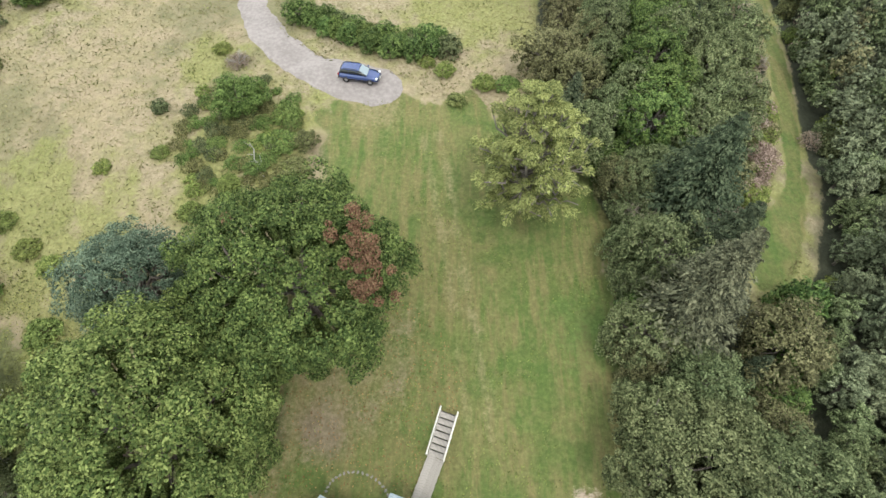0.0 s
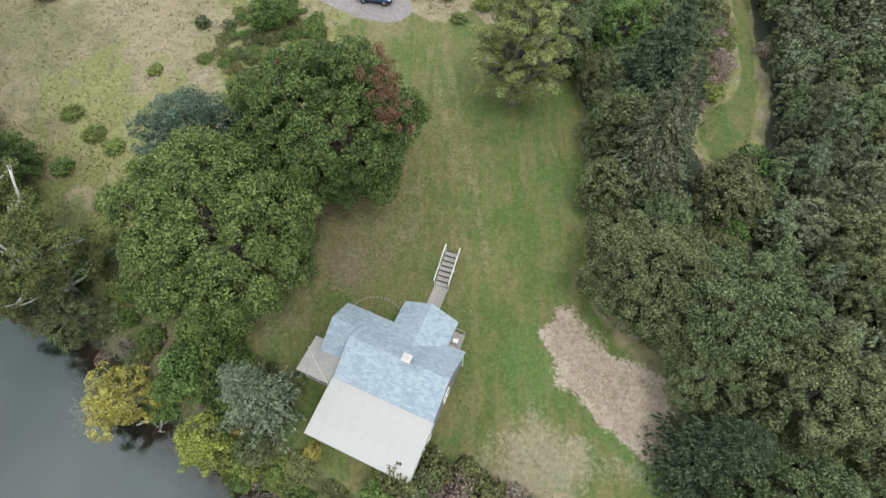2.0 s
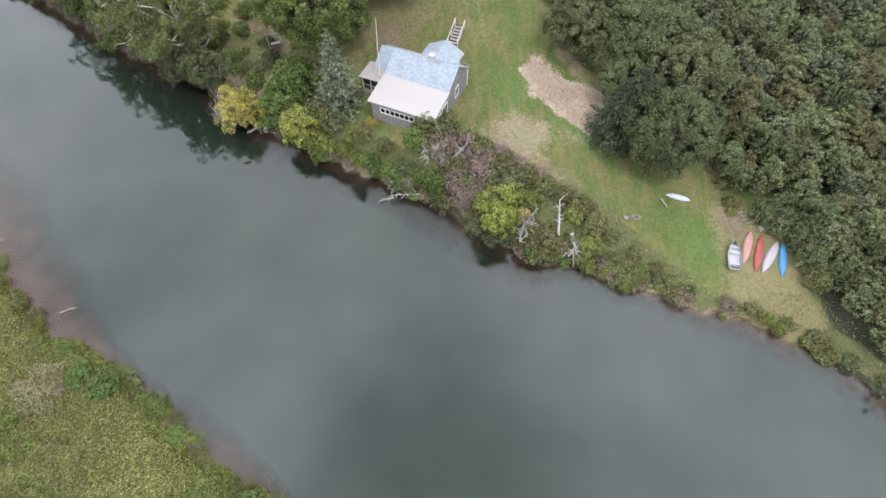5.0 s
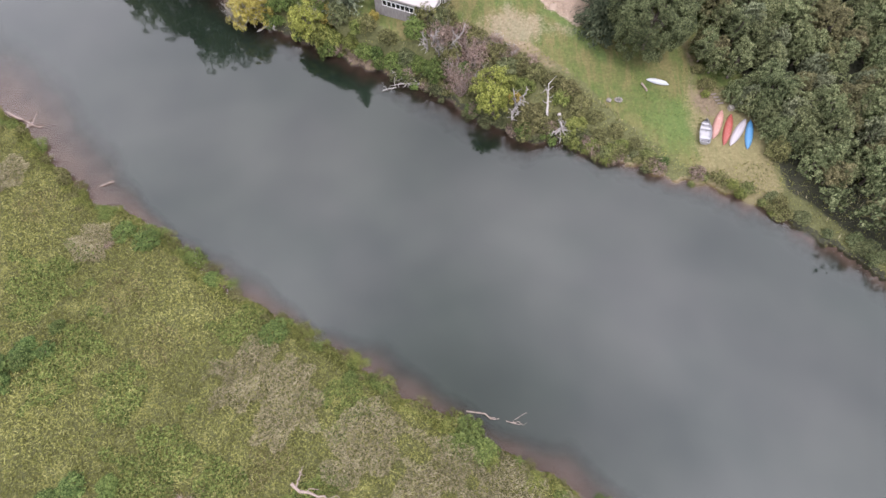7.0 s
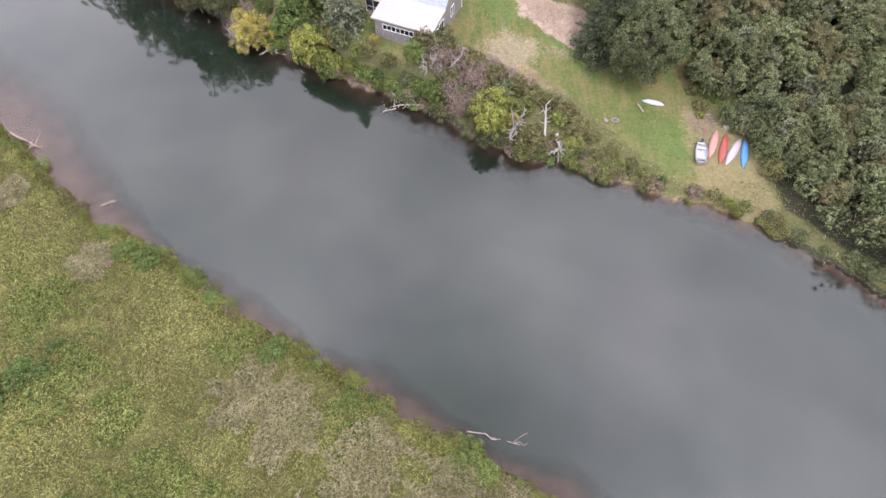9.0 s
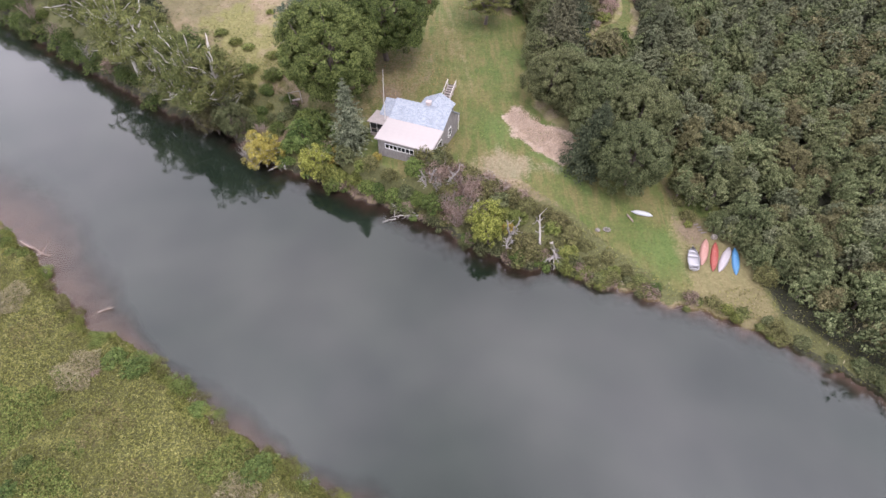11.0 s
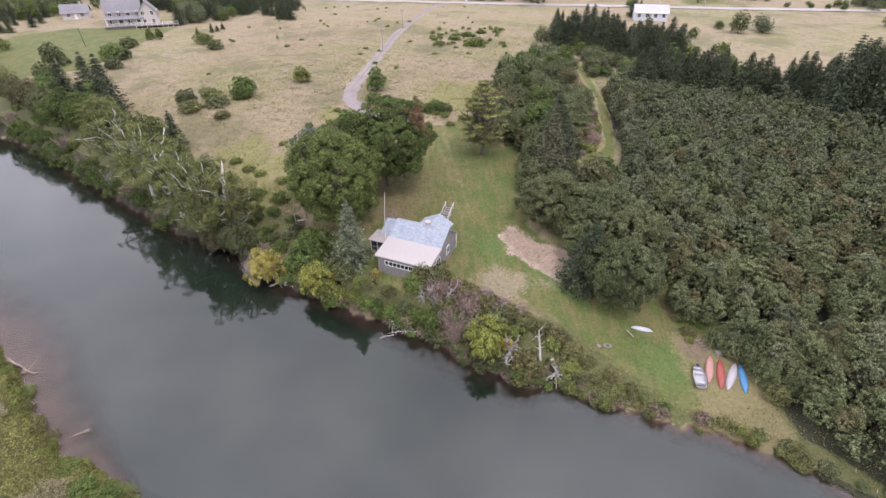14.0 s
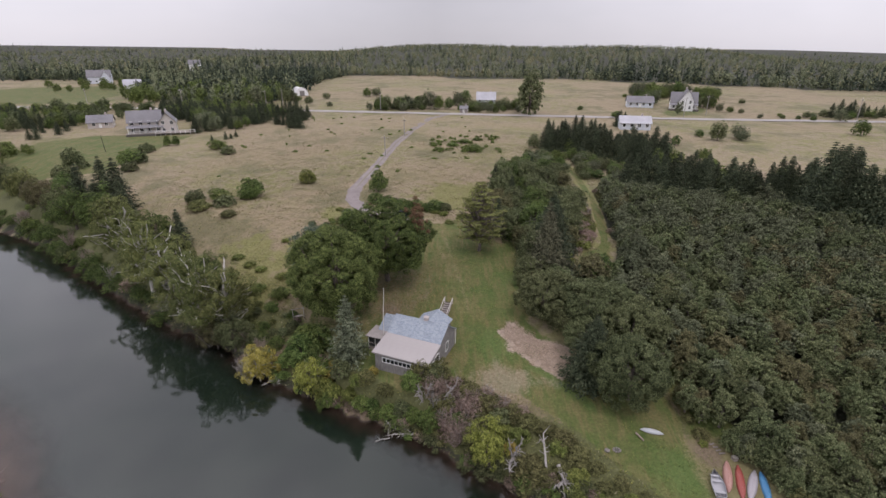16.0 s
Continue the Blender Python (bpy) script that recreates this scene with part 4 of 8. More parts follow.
dark_conifer = spruce(rng, 10.5, 3.6, SPRUCE, 30, 10, 11)
for x, y, s in ((-72, 47, 1.25), (-79, 53, 1.15), (-75, 44, 1.0), (-68, 41, 1.05), (-84, 52, 1.1), (-51, 30, 0.75)):
    plant("spruce_tree", "dark conifer among the riverbank trees", "tree", dark_conifer, x, y, s, rng.uniform(0, 360))

# ---- the cottage ----
def shell(name, solids, mat, bevel=0.0):
    """One mesh out of closed solids, each (vertices, faces), with softened edges."""
    bm = bmesh.new()
    for vs, fs in solids:
        made = [bm.verts.new(v) for v in vs]
        for f in fs:
            bm.faces.new([made[i] for i in f])
    if bevel:
        bmesh.ops.bevel(bm, geom=bm.edges[:], offset=bevel, segments=1, affect="EDGES", clamp_overlap=True)
    bmesh.ops.recalc_face_normals(bm, faces=bm.faces[:])
    me = bpy.data.meshes.new(name)
    bm.to_mesh(me)
    bm.free()
    me.materials.append(mat)
    return me


CUBE = [(0, 1, 3, 2), (4, 6, 7, 5), (0, 4, 5, 1), (2, 3, 7, 6), (0, 2, 6, 4), (1, 5, 7, 3)]


def box(x0, x1, y0, y1, z0, z1):
    return [(x, y, z) for x in (x0, x1) for y in (y0, y1) for z in (z0, z1)], CUBE


def slab(corners, thick):
    """A sheet of that thickness under four corners in order."""
    return [*corners, *[(x, y, z - thick) for x, y, z in corners]], [(0, 1, 2, 3), (7, 6, 5, 4), (0, 4, 5, 1), (1, 5, 6, 2), (2, 6, 7, 3), (3, 7, 4, 0)]


def prism(profile, a0, a1, axis=0):
    """An outline (across, up) pushed along x (axis 0) or y (axis 1)."""
    n = len(profile)
    vs = [((a, p, q) if axis == 0 else (p, a, q)) for a in (a0, a1) for p, q in profile]
    return vs, [tuple(range(n)), tuple(range(2 * n - 1, n - 1, -1)), *[(i, (i + 1) % n, n + (i + 1) % n, n + i) for i in range(n)]]


def shingle_material(name, c1, c2, c3, turn=0.0):
    m = Mat(name)
    co = m.co(scale=(1, 1, 1))
    br = m.node("TexBrick", Scale=1.0, Mortar_Size=0.012, Bias=0.0)
    br.inputs["Brick Width"].default_value, br.inputs["Row Height"].default_value = 0.32, 0.14
    br.inputs["Color1"].default_value, br.inputs["Color2"].default_value, br.inputs["Mortar"].default_value = (*c1, 1), (*c2, 1), (*(v * 0.6 for v in c2), 1)
    m.link(co, br.inputs["Vector"])
    cell = m.node("TexVoronoi", Scale=3.6)
    m.link(m.co(scale=(1, 1.8, 1)), cell.inputs["Vector"])
    stain = m.noise(0.7, 5, co)
    grit = m.noise(18, 4, co)
    c = m.mix(m.math("MULTIPLY", m.step(cell.outputs["Color"], 0.35, 0.75), 0.55), br.outputs["Color"], c3)
    c = m.mix(m.math("MULTIPLY", m.step(stain, 0.5, 0.75), 0.4), c, tuple(v * 0.55 for v in c2))
    m.colour(m.mix(m.math("MULTIPLY", grit, 0.3), c, tuple(v * 1.25 for v in c1)))
    m.set(Roughness=0.9)
    m.bump(br.outputs["Fac"], 0.4, 0.02)
    return m.m


def siding_material(name, c, c2):
    m = Mat(name)
    co = m.co()
    wave = m.node("TexWave", Scale=2.6, Distortion=0.4)
    wave.bands_direction = "Z"
    m.link(co, wave.inputs["Vector"])
    g = m.noise(7, 5, m.co(scale=(1, 1, 0.2)))
    m.colour(m.mix(m.step(g, 0.35, 0.7), c, c2))
    m.set(Roughness=0.85)
    m.bump(wave.outputs["Fac"], 0.5, 0.02)
    return m.m


BLUE_SHINGLE = shingle_material("blue_grey_shingles", (0.285, 0.325, 0.368), (0.215, 0.258, 0.305), (0.345, 0.378, 0.406))
GREY_SIDING = siding_material("grey_shingle_siding", (0.17, 0.16, 0.155), (0.25, 0.24, 0.225))
WHITE_ROOF = plain("white_roll_roofing", (0.365, 0.338, 0.325), 0.6, grain=2.0, amount=0.06, bump=0.05)
FLAT_ROOF = plain("grey_felt_roof", (0.34, 0.31, 0.29), 0.9, grain=3.0, amount=0.22)
CHIMNEY = plain("pale_chimney_render", (0.50, 0.44, 0.42), 0.85, grain=8, amount=0.3)
SCREEN = plain("dark_insect_screen", (0.035, 0.037, 0.04), 0.6, grain=20, amount=0.3)


def window(parent, u, v, z, w, h, face, panes=1, depth=0.07):
    """A framed window on a wall: face is the way it looks, one of s, e, w, n."""
    turn = {"s": 0, "e": 90, "n": 180, "w": 270}[face]
    fr = []
    t = 0.07
    fr += [box(-w / 2, w / 2, -depth, 0.01, z, z + t), box(-w / 2, w / 2, -depth, 0.01, z + h - t, z + h)]
    for i in range(panes + 1):
        x = -w / 2 + (w - t) * i / panes
        fr.append(box(x, x + t, -depth, 0.01, z + t, z + h - t))
    frame_ob = part("window", shell("window_frame", fr, WHITE_PAINT), parent, "white window frame")
    frame_ob.matrix_local = pose(u, v, 0, 0, 0, turn)
    for i in range(panes):
        x = -w / 2 + (w - t) * i / panes + t
        part("pane", shell("pane", [box(x, x + (w - t) / panes - t, -depth * 0.45, 0.0, z + t, z + h - t)], DARK_GLASS), frame_ob)
    return frame_ob


def cottage():
    c = thing("cottage", "small grey cottage with blue shingle roofs and white sunroom roof", "cottage", pose(HX, HY, 0, 0, 0, HA))
    part("wall", shell("wall", [prism([(0.0, 0.1), (5.3, 0.1), (5.3, 2.98), (2.63, 4.92), (0.0, 3.5)], 0.12, 7.38)], GREY_SIDING, 0.02), c)
    part("sunroom_wall", shell("sunroom_wall", [prism([(-3.72, -0.1), (-0.02, 0.1), (-0.02, 3.42), (-3.72, 2.98)], 0.05, 7.42)], GREY_SIDING, 0.02), c)
    part("wing_wall", shell("wing_wall", [prism([(1.75, 0.1), (5.45, 0.1), (5.45, 2.8), (3.8, 3.84), (1.75, 2.72)], -2.25, 0.1)], GREY_SIDING, 0.02), c)
    part("entry_wall", shell("entry_wall", [prism([(1.95, 0.3), (5.9, 0.3), (5.9, 2.98), (3.92, 3.86), (1.95, 2.98)], 5.32, 7.45, 1)], GREY_SIDING, 0.02), c)
    part("foundation", shell("foundation", [box(0.0, 7.46, -3.78, 5.4, -0.8, 0.22)], plain("concrete_base", (0.45, 0.43, 0.41), 0.9)), c)
    part("roof", shell("roof", [slab([(-0.16, -0.06, 3.62), (7.52, -0.06, 3.62), (7.52, 2.63, 5.06), (-0.16, 2.63, 5.06)], 0.12),
                                slab([(-0.16, 2.634, 5.06), (7.52, 2.634, 5.06), (7.56, 5.6, 2.9), (-0.16, 5.6, 2.9)], 0.12)], BLUE_SHINGLE, 0.015), c, "weathered blue-grey shingle roof")
    part("ridge_cap", shell("ridge_cap", [prism([(2.45, 5.0), (2.63, 5.1), (2.81, 5.0), (2.63, 5.03)], -0.18, 7.54)], BLUE_SHINGLE), c)
    part("wing_roof", shell("wing_roof", [slab([(-2.42, 3.8, 4.04), (-0.17, 3.8, 4.04), (-0.17, 5.72, 2.80), (-2.42, 5.72, 2.80)], 0.11),
                                          slab([(-2.42, 1.5, 2.72), (-0.17, 1.5, 2.72), (-0.17, 3.796, 4.04), (-2.42, 3.796, 4.04)], 0.11)], BLUE_SHINGLE, 0.015), c)
    part("entry_roof", shell("entry_roof", [slab([(1.66, 4.0, 2.96), (3.92, 3.9, 4.02), (3.92, 7.74, 4.02), (1.66, 7.6, 2.96)], 0.11),
                                            slab([(3.924, 3.9, 4.02), (6.16, 4.0, 2.96), (6.16, 7.6, 2.96), (3.924, 7.74, 4.02)], 0.11)], BLUE_SHINGLE, 0.015), c)
    sheet = shell("roof_sheet", [slab([(0.001, -3.95, 3.07), (0.969, -3.95, 3.07), (0.969, -0.03, 3.66), (0.001, -0.03, 3.66)], 0.10)], WHITE_ROOF, 0.002)
    sun_roof = part("sunroom_roof", shell("sunroom_roof", [slab([(-0.2, -3.94, 3.0), (7.54, -3.94, 3.0), (7.54, -0.04, 3.59), (-0.2, -0.04, 3.59)], 0.06)], WHITE_ROOF), c, "bright white low-slope roof")
    for i in range(8):
        part("roof_sheet", sheet, sun_roof).location = (-0.22 + i * 0.97, 0, 0.0)
    part("fascia", shell("fascia", [slab([(-0.24, -3.99, 3.08), (7.58, -3.99, 3.08), (7.58, -3.95, 3.08), (-0.24, -3.95, 3.08)], 0.17)], WHITE_ROOF), c)
    part("fascia", shell("fascia", [slab([(7.56, -3.95, 3.08), (7.60, -3.95, 3.08), (7.60, -0.03, 3.67), (7.56, -0.03, 3.67)], 0.17)], WHITE_ROOF), c)
    ch = part("chimney", shell("chimney", [box(4.04, 4.60, 2.48, 3.0, 4.5, 5.45)], CHIMNEY, 0.02), c, "short pale rendered chimney")
    part("chimney_cap", shell("chimney_cap", [box(3.98, 4.66, 2.42, 3.06, 5.45, 5.53)], CHIMNEY, 0.02), ch)
    part("flue", shell("flue", [box(4.22, 4.42, 2.64, 2.84, 5.53, 5.62)], CHIMNEY, 0.02), ch)
    window(c, 3.4, -3.72, 1.75, 4.6, 0.72, "s", 8)
    window(c, 7.42, -2.6, 1.2, 1.3, 1.3, "e", 2)
    window(c, 7.42, -1.0, 1.2, 1.3, 1.5, "e", 2)
    window(c, 7.38, 2.4, 1.3, 1.0, 1.3, "e", 2)
    window(c, 5.9, 6.4, 1.35, 0.8, 1.0, "e", 2)
    window(c, -2.25, 3.8, 1.3, 0.9, 1.1, "w", 2)
    d = part("door", shell("door", [box(2.9, 3.8, 7.44, 7.50, 0.75, 2.75)], WHITE_PAINT, 0.01), c, "white back door")
    part("door_handle", shell("door_handle", [box(3.66, 3.72, 7.5, 7.56, 1.7, 1.82)], BLACK, 0.01), d)
    gutter = part("gutter", shell("gutter", [box(-0.2, 7.55, 5.56, 5.68, 2.78, 2.88)], FLAT_ROOF, 0.02), c)
    part("downpipe", shell("downpipe", [box(7.44, 7.52, 5.3, 5.38, 0.6, 2.85)], WHITE_PAINT, 0.01), c)
    # screened porch on the west end
    p = part("screen_porch", shell("screen_porch", [box(-3.1, 0.06, -0.22, 1.9, 0.35, 0.62)], GREY_WOOD, 0.02), c, "screened porch under a flat grey roof")
    part("porch_roof", shell("porch_roof", [slab([(-3.3, -0.42, 2.62), (-0.02, -0.42, 2.66), (-0.02, 2.4, 2.76), (-3.3, 2.4, 2.70)], 0.12)], FLAT_ROOF, 0.02), p)
    part("screen", shell("screen", [box(-3.02, -2.99, -0.1, 1.9, 0.9, 2.5), box(-3.0, 0.0, -0.13, -0.10, 0.9, 2.5)], SCREEN), p)
    for u, v in [(-3.06 + 1.0 * i, -0.18) for i in range(4)] + [(-3.06, 0.6), (-3.06, 1.3), (-3.06, 1.95)]:
        part("post", shell("post", [box(u, u + 0.09, v, v + 0.09, 0.6, 2.52)], WHITE_PAINT, 0.008), p)
    part("rail", shell("rail", [box(-3.06, 0.0, -0.2, -0.08, 1.45, 1.53), box(-3.08, -2.96, -0.1, 1.95, 1.45, 1.53)], GREY_WOOD), p)
    part("skirt", shell("skirt", [box(-3.06, 0.0, -0.16, -0.12, 0.55, 0.95), box(-3.05, -3.02, -0.1, 1.95, 0.55, 0.95)], GREY_WOOD), p)
    # side landing by the entry wing
    l = part("landing", shell("landing", [box(5.9, 6.8, 5.7, 7.6, 0.5, 0.92)], GREY_WOOD, 0.02), c, "small grey board landing")
    part("landing_rail", shell("landing_rail", [box(6.72, 6.78, 5.7, 7.6, 1.65, 1.70), box(5.95, 6.78, 7.54, 7.6, 1.65, 1.70)] + [box(6.72, 6.78, v, v + 0.06, 0.9, 1.68) for v in (5.7, 6.3, 6.9, 7.52)], GREY_WOOD), l)
    return c


cottage()
cooler = thing("storage_box", "white plastic box on the landing by the entry", "box", pose(HX, HY, 0, 0, 0, HA) @ pose(6.3, 6.75, 0.92, 0, 0, 10) @ Matrix.Diagonal((0.6, 0.6, 0.6, 1)))
part("box_body", shell("box_body", [box(-0.35, 0.35, -0.25, 0.25, 0, 0.55)], WHITE_PAINT, 0.03), cooler)
part("lid", shell("lid", [box(-0.38, 0.38, -0.28, 0.28, 0.55, 0.66)], WHITE_PAINT, 0.02), cooler)

mast = thing("antenna_mast", "tall slim pale mast standing beside the sunroom", "mast", pose(-8.5, -3.5, 0.2))
v, f = tube([(0, 0, -0.3), (0.03, 0.0, 3.2), (0.12, 0.02, 6.6), (0.33, 0.04, 10.2)], [0.055, 0.05, 0.042, 0.03], 8)
part("pole", mesh_np("pole", v, f, plain("pale_mast_paint", (0.62, 0.60, 0.56), 0.6), True), mast)
part("collar", shell("collar", [box(-0.02, 0.10, -0.06, 0.08, 3.2, 3.34)], GREY_WOOD, 0.01), mast)
part("collar", shell("collar", [box(0.06, 0.18, -0.05, 0.09, 6.6, 6.76)], GREY_WOOD, 0.01), mast)
part("bracket", shell("bracket", [box(0.0, 0.5, -0.03, 0.03, 2.3, 2.36)], GREY_WOOD), mast)


def outdoor_stair():
    """Steps from the lawn down to the boardwalk at the back door."""
    s = thing("garden_stair", "weathered wooden steps with pale side rails in the lawn", "stairs", pose(HX, HY, 0, 0, 0, HA) @ pose(3.27, 10.9, 0.8, 0, 0, 5))
    n, run, rise = 7, 0.42, 0.155
    for x in (-0.58, 0.53):
        part("stringer", shell("stringer", [prism([(0, -0.2), (n * run, n * rise - 0.25), (n * run, n * rise + 0.02), (0, 0.12)], x, x + 0.05)], GREY_WOOD), s)
    tread = shell("tread", [box(-0.53, 0.53, 0, run - 0.07, -0.05, 0.0)], GREY_WOOD, 0.008)
    # risers get a darker tone than the treads
    riser = shell("riser", [box(-0.53, 0.53, run - 0.06, run - 0.03, -0.05, rise - 0.06)], plain("dark_riser_boards", (0.10, 0.09, 0.085), 0.9))
    for i in range(n):
        part("tread", tread, s).location = (0, i * run, (i + 1) * rise - 0.06)
        part("riser", riser, s).location = (0, i * run, (i + 1) * rise - 0.06)
    pale = plain("silvered_rail", (0.62, 0.58, 0.54), 0.8, grain=6, amount=0.3)
    for x in (-0.66, 0.60):
        part("rail", shell("rail", [prism([(-0.15, 0.86), (n * run + 0.1, n * rise + 0.72), (n * run + 0.1, n * rise + 0.84), (-0.15, 0.98)], x, x + 0.10)], pale, 0.01), s, "pale hand rail")
        for y, z in ((0.0, 0.9), (n * run * 0.5, n * rise * 0.5 + 0.8), (n * run, n * rise + 0.75)):
            part("post", shell("post", [box(x, x + 0.09, y - 0.05, y + 0.04, z - 1.3, z + 0.05)], pale, 0.01), s)
    return s


outdoor_stair()
walkway = thing("boardwalk", "short grey boardwalk between back door and garden steps", "boardwalk", pose(HX, HY, 0, 0, 0, HA) @ pose(3.42, 7.55, 0.8, 0, 0, 2))
plank = shell("plank", [box(-0.6, 0.6, 0, 0.160, -0.04, 0)], GREY_WOOD, 0.006)
for i in range(20):
    part("plank", plank, walkway).location = (random.uniform(-0.02, 0.02), i * 0.168, random.uniform(-0.006, 0.006))
part("bearer", shell("bearer", [box(-0.5, -0.4, 0, 3.35, -0.25, -0.045), box(0.4, 0.5, 0, 3.35, -0.25, -0.045)], GREY_WOOD), walkway)

# low stone edging behind the cottage
edging = thing("stone_edging", "low curved stone edging round a weedy bed", "edging", pose(HX, HY, 0, 0, 0, HA))
STONE = plain("grey_field_stone", (0.25, 0.23, 0.205), 0.9, grain=5, amount=0.35)


def stone_mesh(name, rng, mat=None):
    bm = bmesh.new()
    bmesh.ops.create_icosphere(bm, subdivisions=2, radius=1)
    for vv in bm.verts:
        vv.co *= 1 + 0.25 * noise.noise(vv.co * 1.3 + Vector(rng.uniform(0, 20, 3)))
        vv.co.z *= 0.6
    me = bpy.data.meshes.new(name)
    bm.to_mesh(me)
    bm.free()
    me.materials.append(mat or STONE)
    return me


STONES = [stone_mesh("stone", rng) for _ in range(4)]
for i in range(22):
    a = math.pi * (1.05 - 1.0 * i / 21)
    u, v = -0.4 + 2.3 * math.cos(a), 6.3 + 1.75 * math.sin(a)
    x, y = HX + u * CU - v * SU, HY + u * SU + v * CU
    o = part("stone", STONES[i % 4], edging)
    o.matrix_local = pose(u, v, gz(x, y) + 0.04, 0, 0, i * 50) @ Matrix.Diagonal((0.13, 0.08, 0.07, 1))

# ---- boats on the shore meadow ----


def hull(length, wide, high, n=19, m=9, rocker=0.0, flat=0.75):
    """An upturned hull: rows of arches, drawn together at both ends."""
    vs = []
    for i in range(n):
        t = 2 * i / (n - 1) - 1
        w = wide / 2 * max(0.0, 1 - abs(t) ** 2.3) ** 0.85 + 0.015
        h = high * (0.62 + 0.38 * (1 - t * t)) * max(0.18, 1 - abs(t) ** 6)
        for j in range(m):
            a = math.pi * j / (m - 1)
            vs.append((w * math.cos(a), t * length / 2, max(0, math.sin(a)) ** flat * h + rocker * t * t))
    f = [(i * m + j, i * m + j + 1, (i + 1) * m + j + 1, (i + 1) * m + j) for i in range(n - 1) for j in range(m - 1)]
    return np.array(vs), np.array(f)


def boat_paint(name, c, worn):
    m = Mat(name)
    co = m.co()
    m.colour(m.mix(m.math("MULTIPLY", m.step(m.noise(3.0, 6, co), 0.5, 0.75), 0.45), c, worn))
    m.set(Roughness=0.38)
    return m.m


def kayak(label, x0, y0, x1, y1, c, worn, wide=0.72, high=0.34, roll=0):
    ln = math.hypot(x1 - x0, y1 - y0)
    z = (gz(x0, y0) + gz(x1, y1)) / 2
    pitch = math.degrees(math.atan2(gz(x1, y1) - gz(x0, y0), ln))
    k = thing("kayak", label, "kayak", pose((x0 + x1) / 2, (y0 + y1) / 2, z + 0.06, 0, 0, math.degrees(math.atan2(y1 - y0, x1 - x0)) - 90) @ pose(0, 0, 0, pitch, roll), "boats drawn up on the shore")
    mt = boat_paint("hull_paint", c, worn)
    v, f = hull(ln, wide, high)
    part("hull", mesh_np("hull", v, f, mt, True), k)
    v, f = tube([(0, t * ln / 2, high * (0.62 + 0.38 * (1 - t * t)) * max(0.18, 1 - abs(t) ** 6) + 0.005) for t in np.linspace(-0.93, 0.93, 15)], [0.018] * 15, 5)
    part("keel", mesh_np("keel", v, f, mt, True), k)
    for sgn in (-1, 1):
        pts = [(sgn * (wide / 2 * (1 - abs(t) ** 2.3) ** 0.85 + 0.02), t * ln / 2, 0.02) for t in np.linspace(-0.985, 0.985, 15)]
        v, f = tube(pts, [0.022] * 15, 5)
        part("gunwale", mesh_np("gunwale", v, f, boat_paint("gunwale_paint", tuple(q * 0.55 for q in c), c), True), k)
    return k


kayak("upturned faded salmon-pink kayak on the grass", 27.5, -23.5, 29.1, -20.0, (0.37, 0.20, 0.165), (0.46, 0.32, 0.28), 0.86)
kayak("upturned bright red kayak on the grass", 28.5, -24.3, 30.0, -20.5, (0.29, 0.066, 0.052), (0.40, 0.16, 0.13), 0.80)
kayak("upturned pale lilac-grey canoe on the grass", 29.1, -24.4, 31.4, -21.2, (0.36, 0.34, 0.355), (0.30, 0.27, 0.27), 0.84)
kayak("upturned bright blue kayak against the thicket", 30.8, -24.9, 31.9, -21.3, (0.060, 0.20, 0.37), (0.14, 0.33, 0.50), 0.76)
kayak("small white kayak lying under a broadleaf tree", 21.5, -15.7, 23.9, -16.5, (0.42, 0.44, 0.45), (0.42, 0.46, 0.48), 0.62)


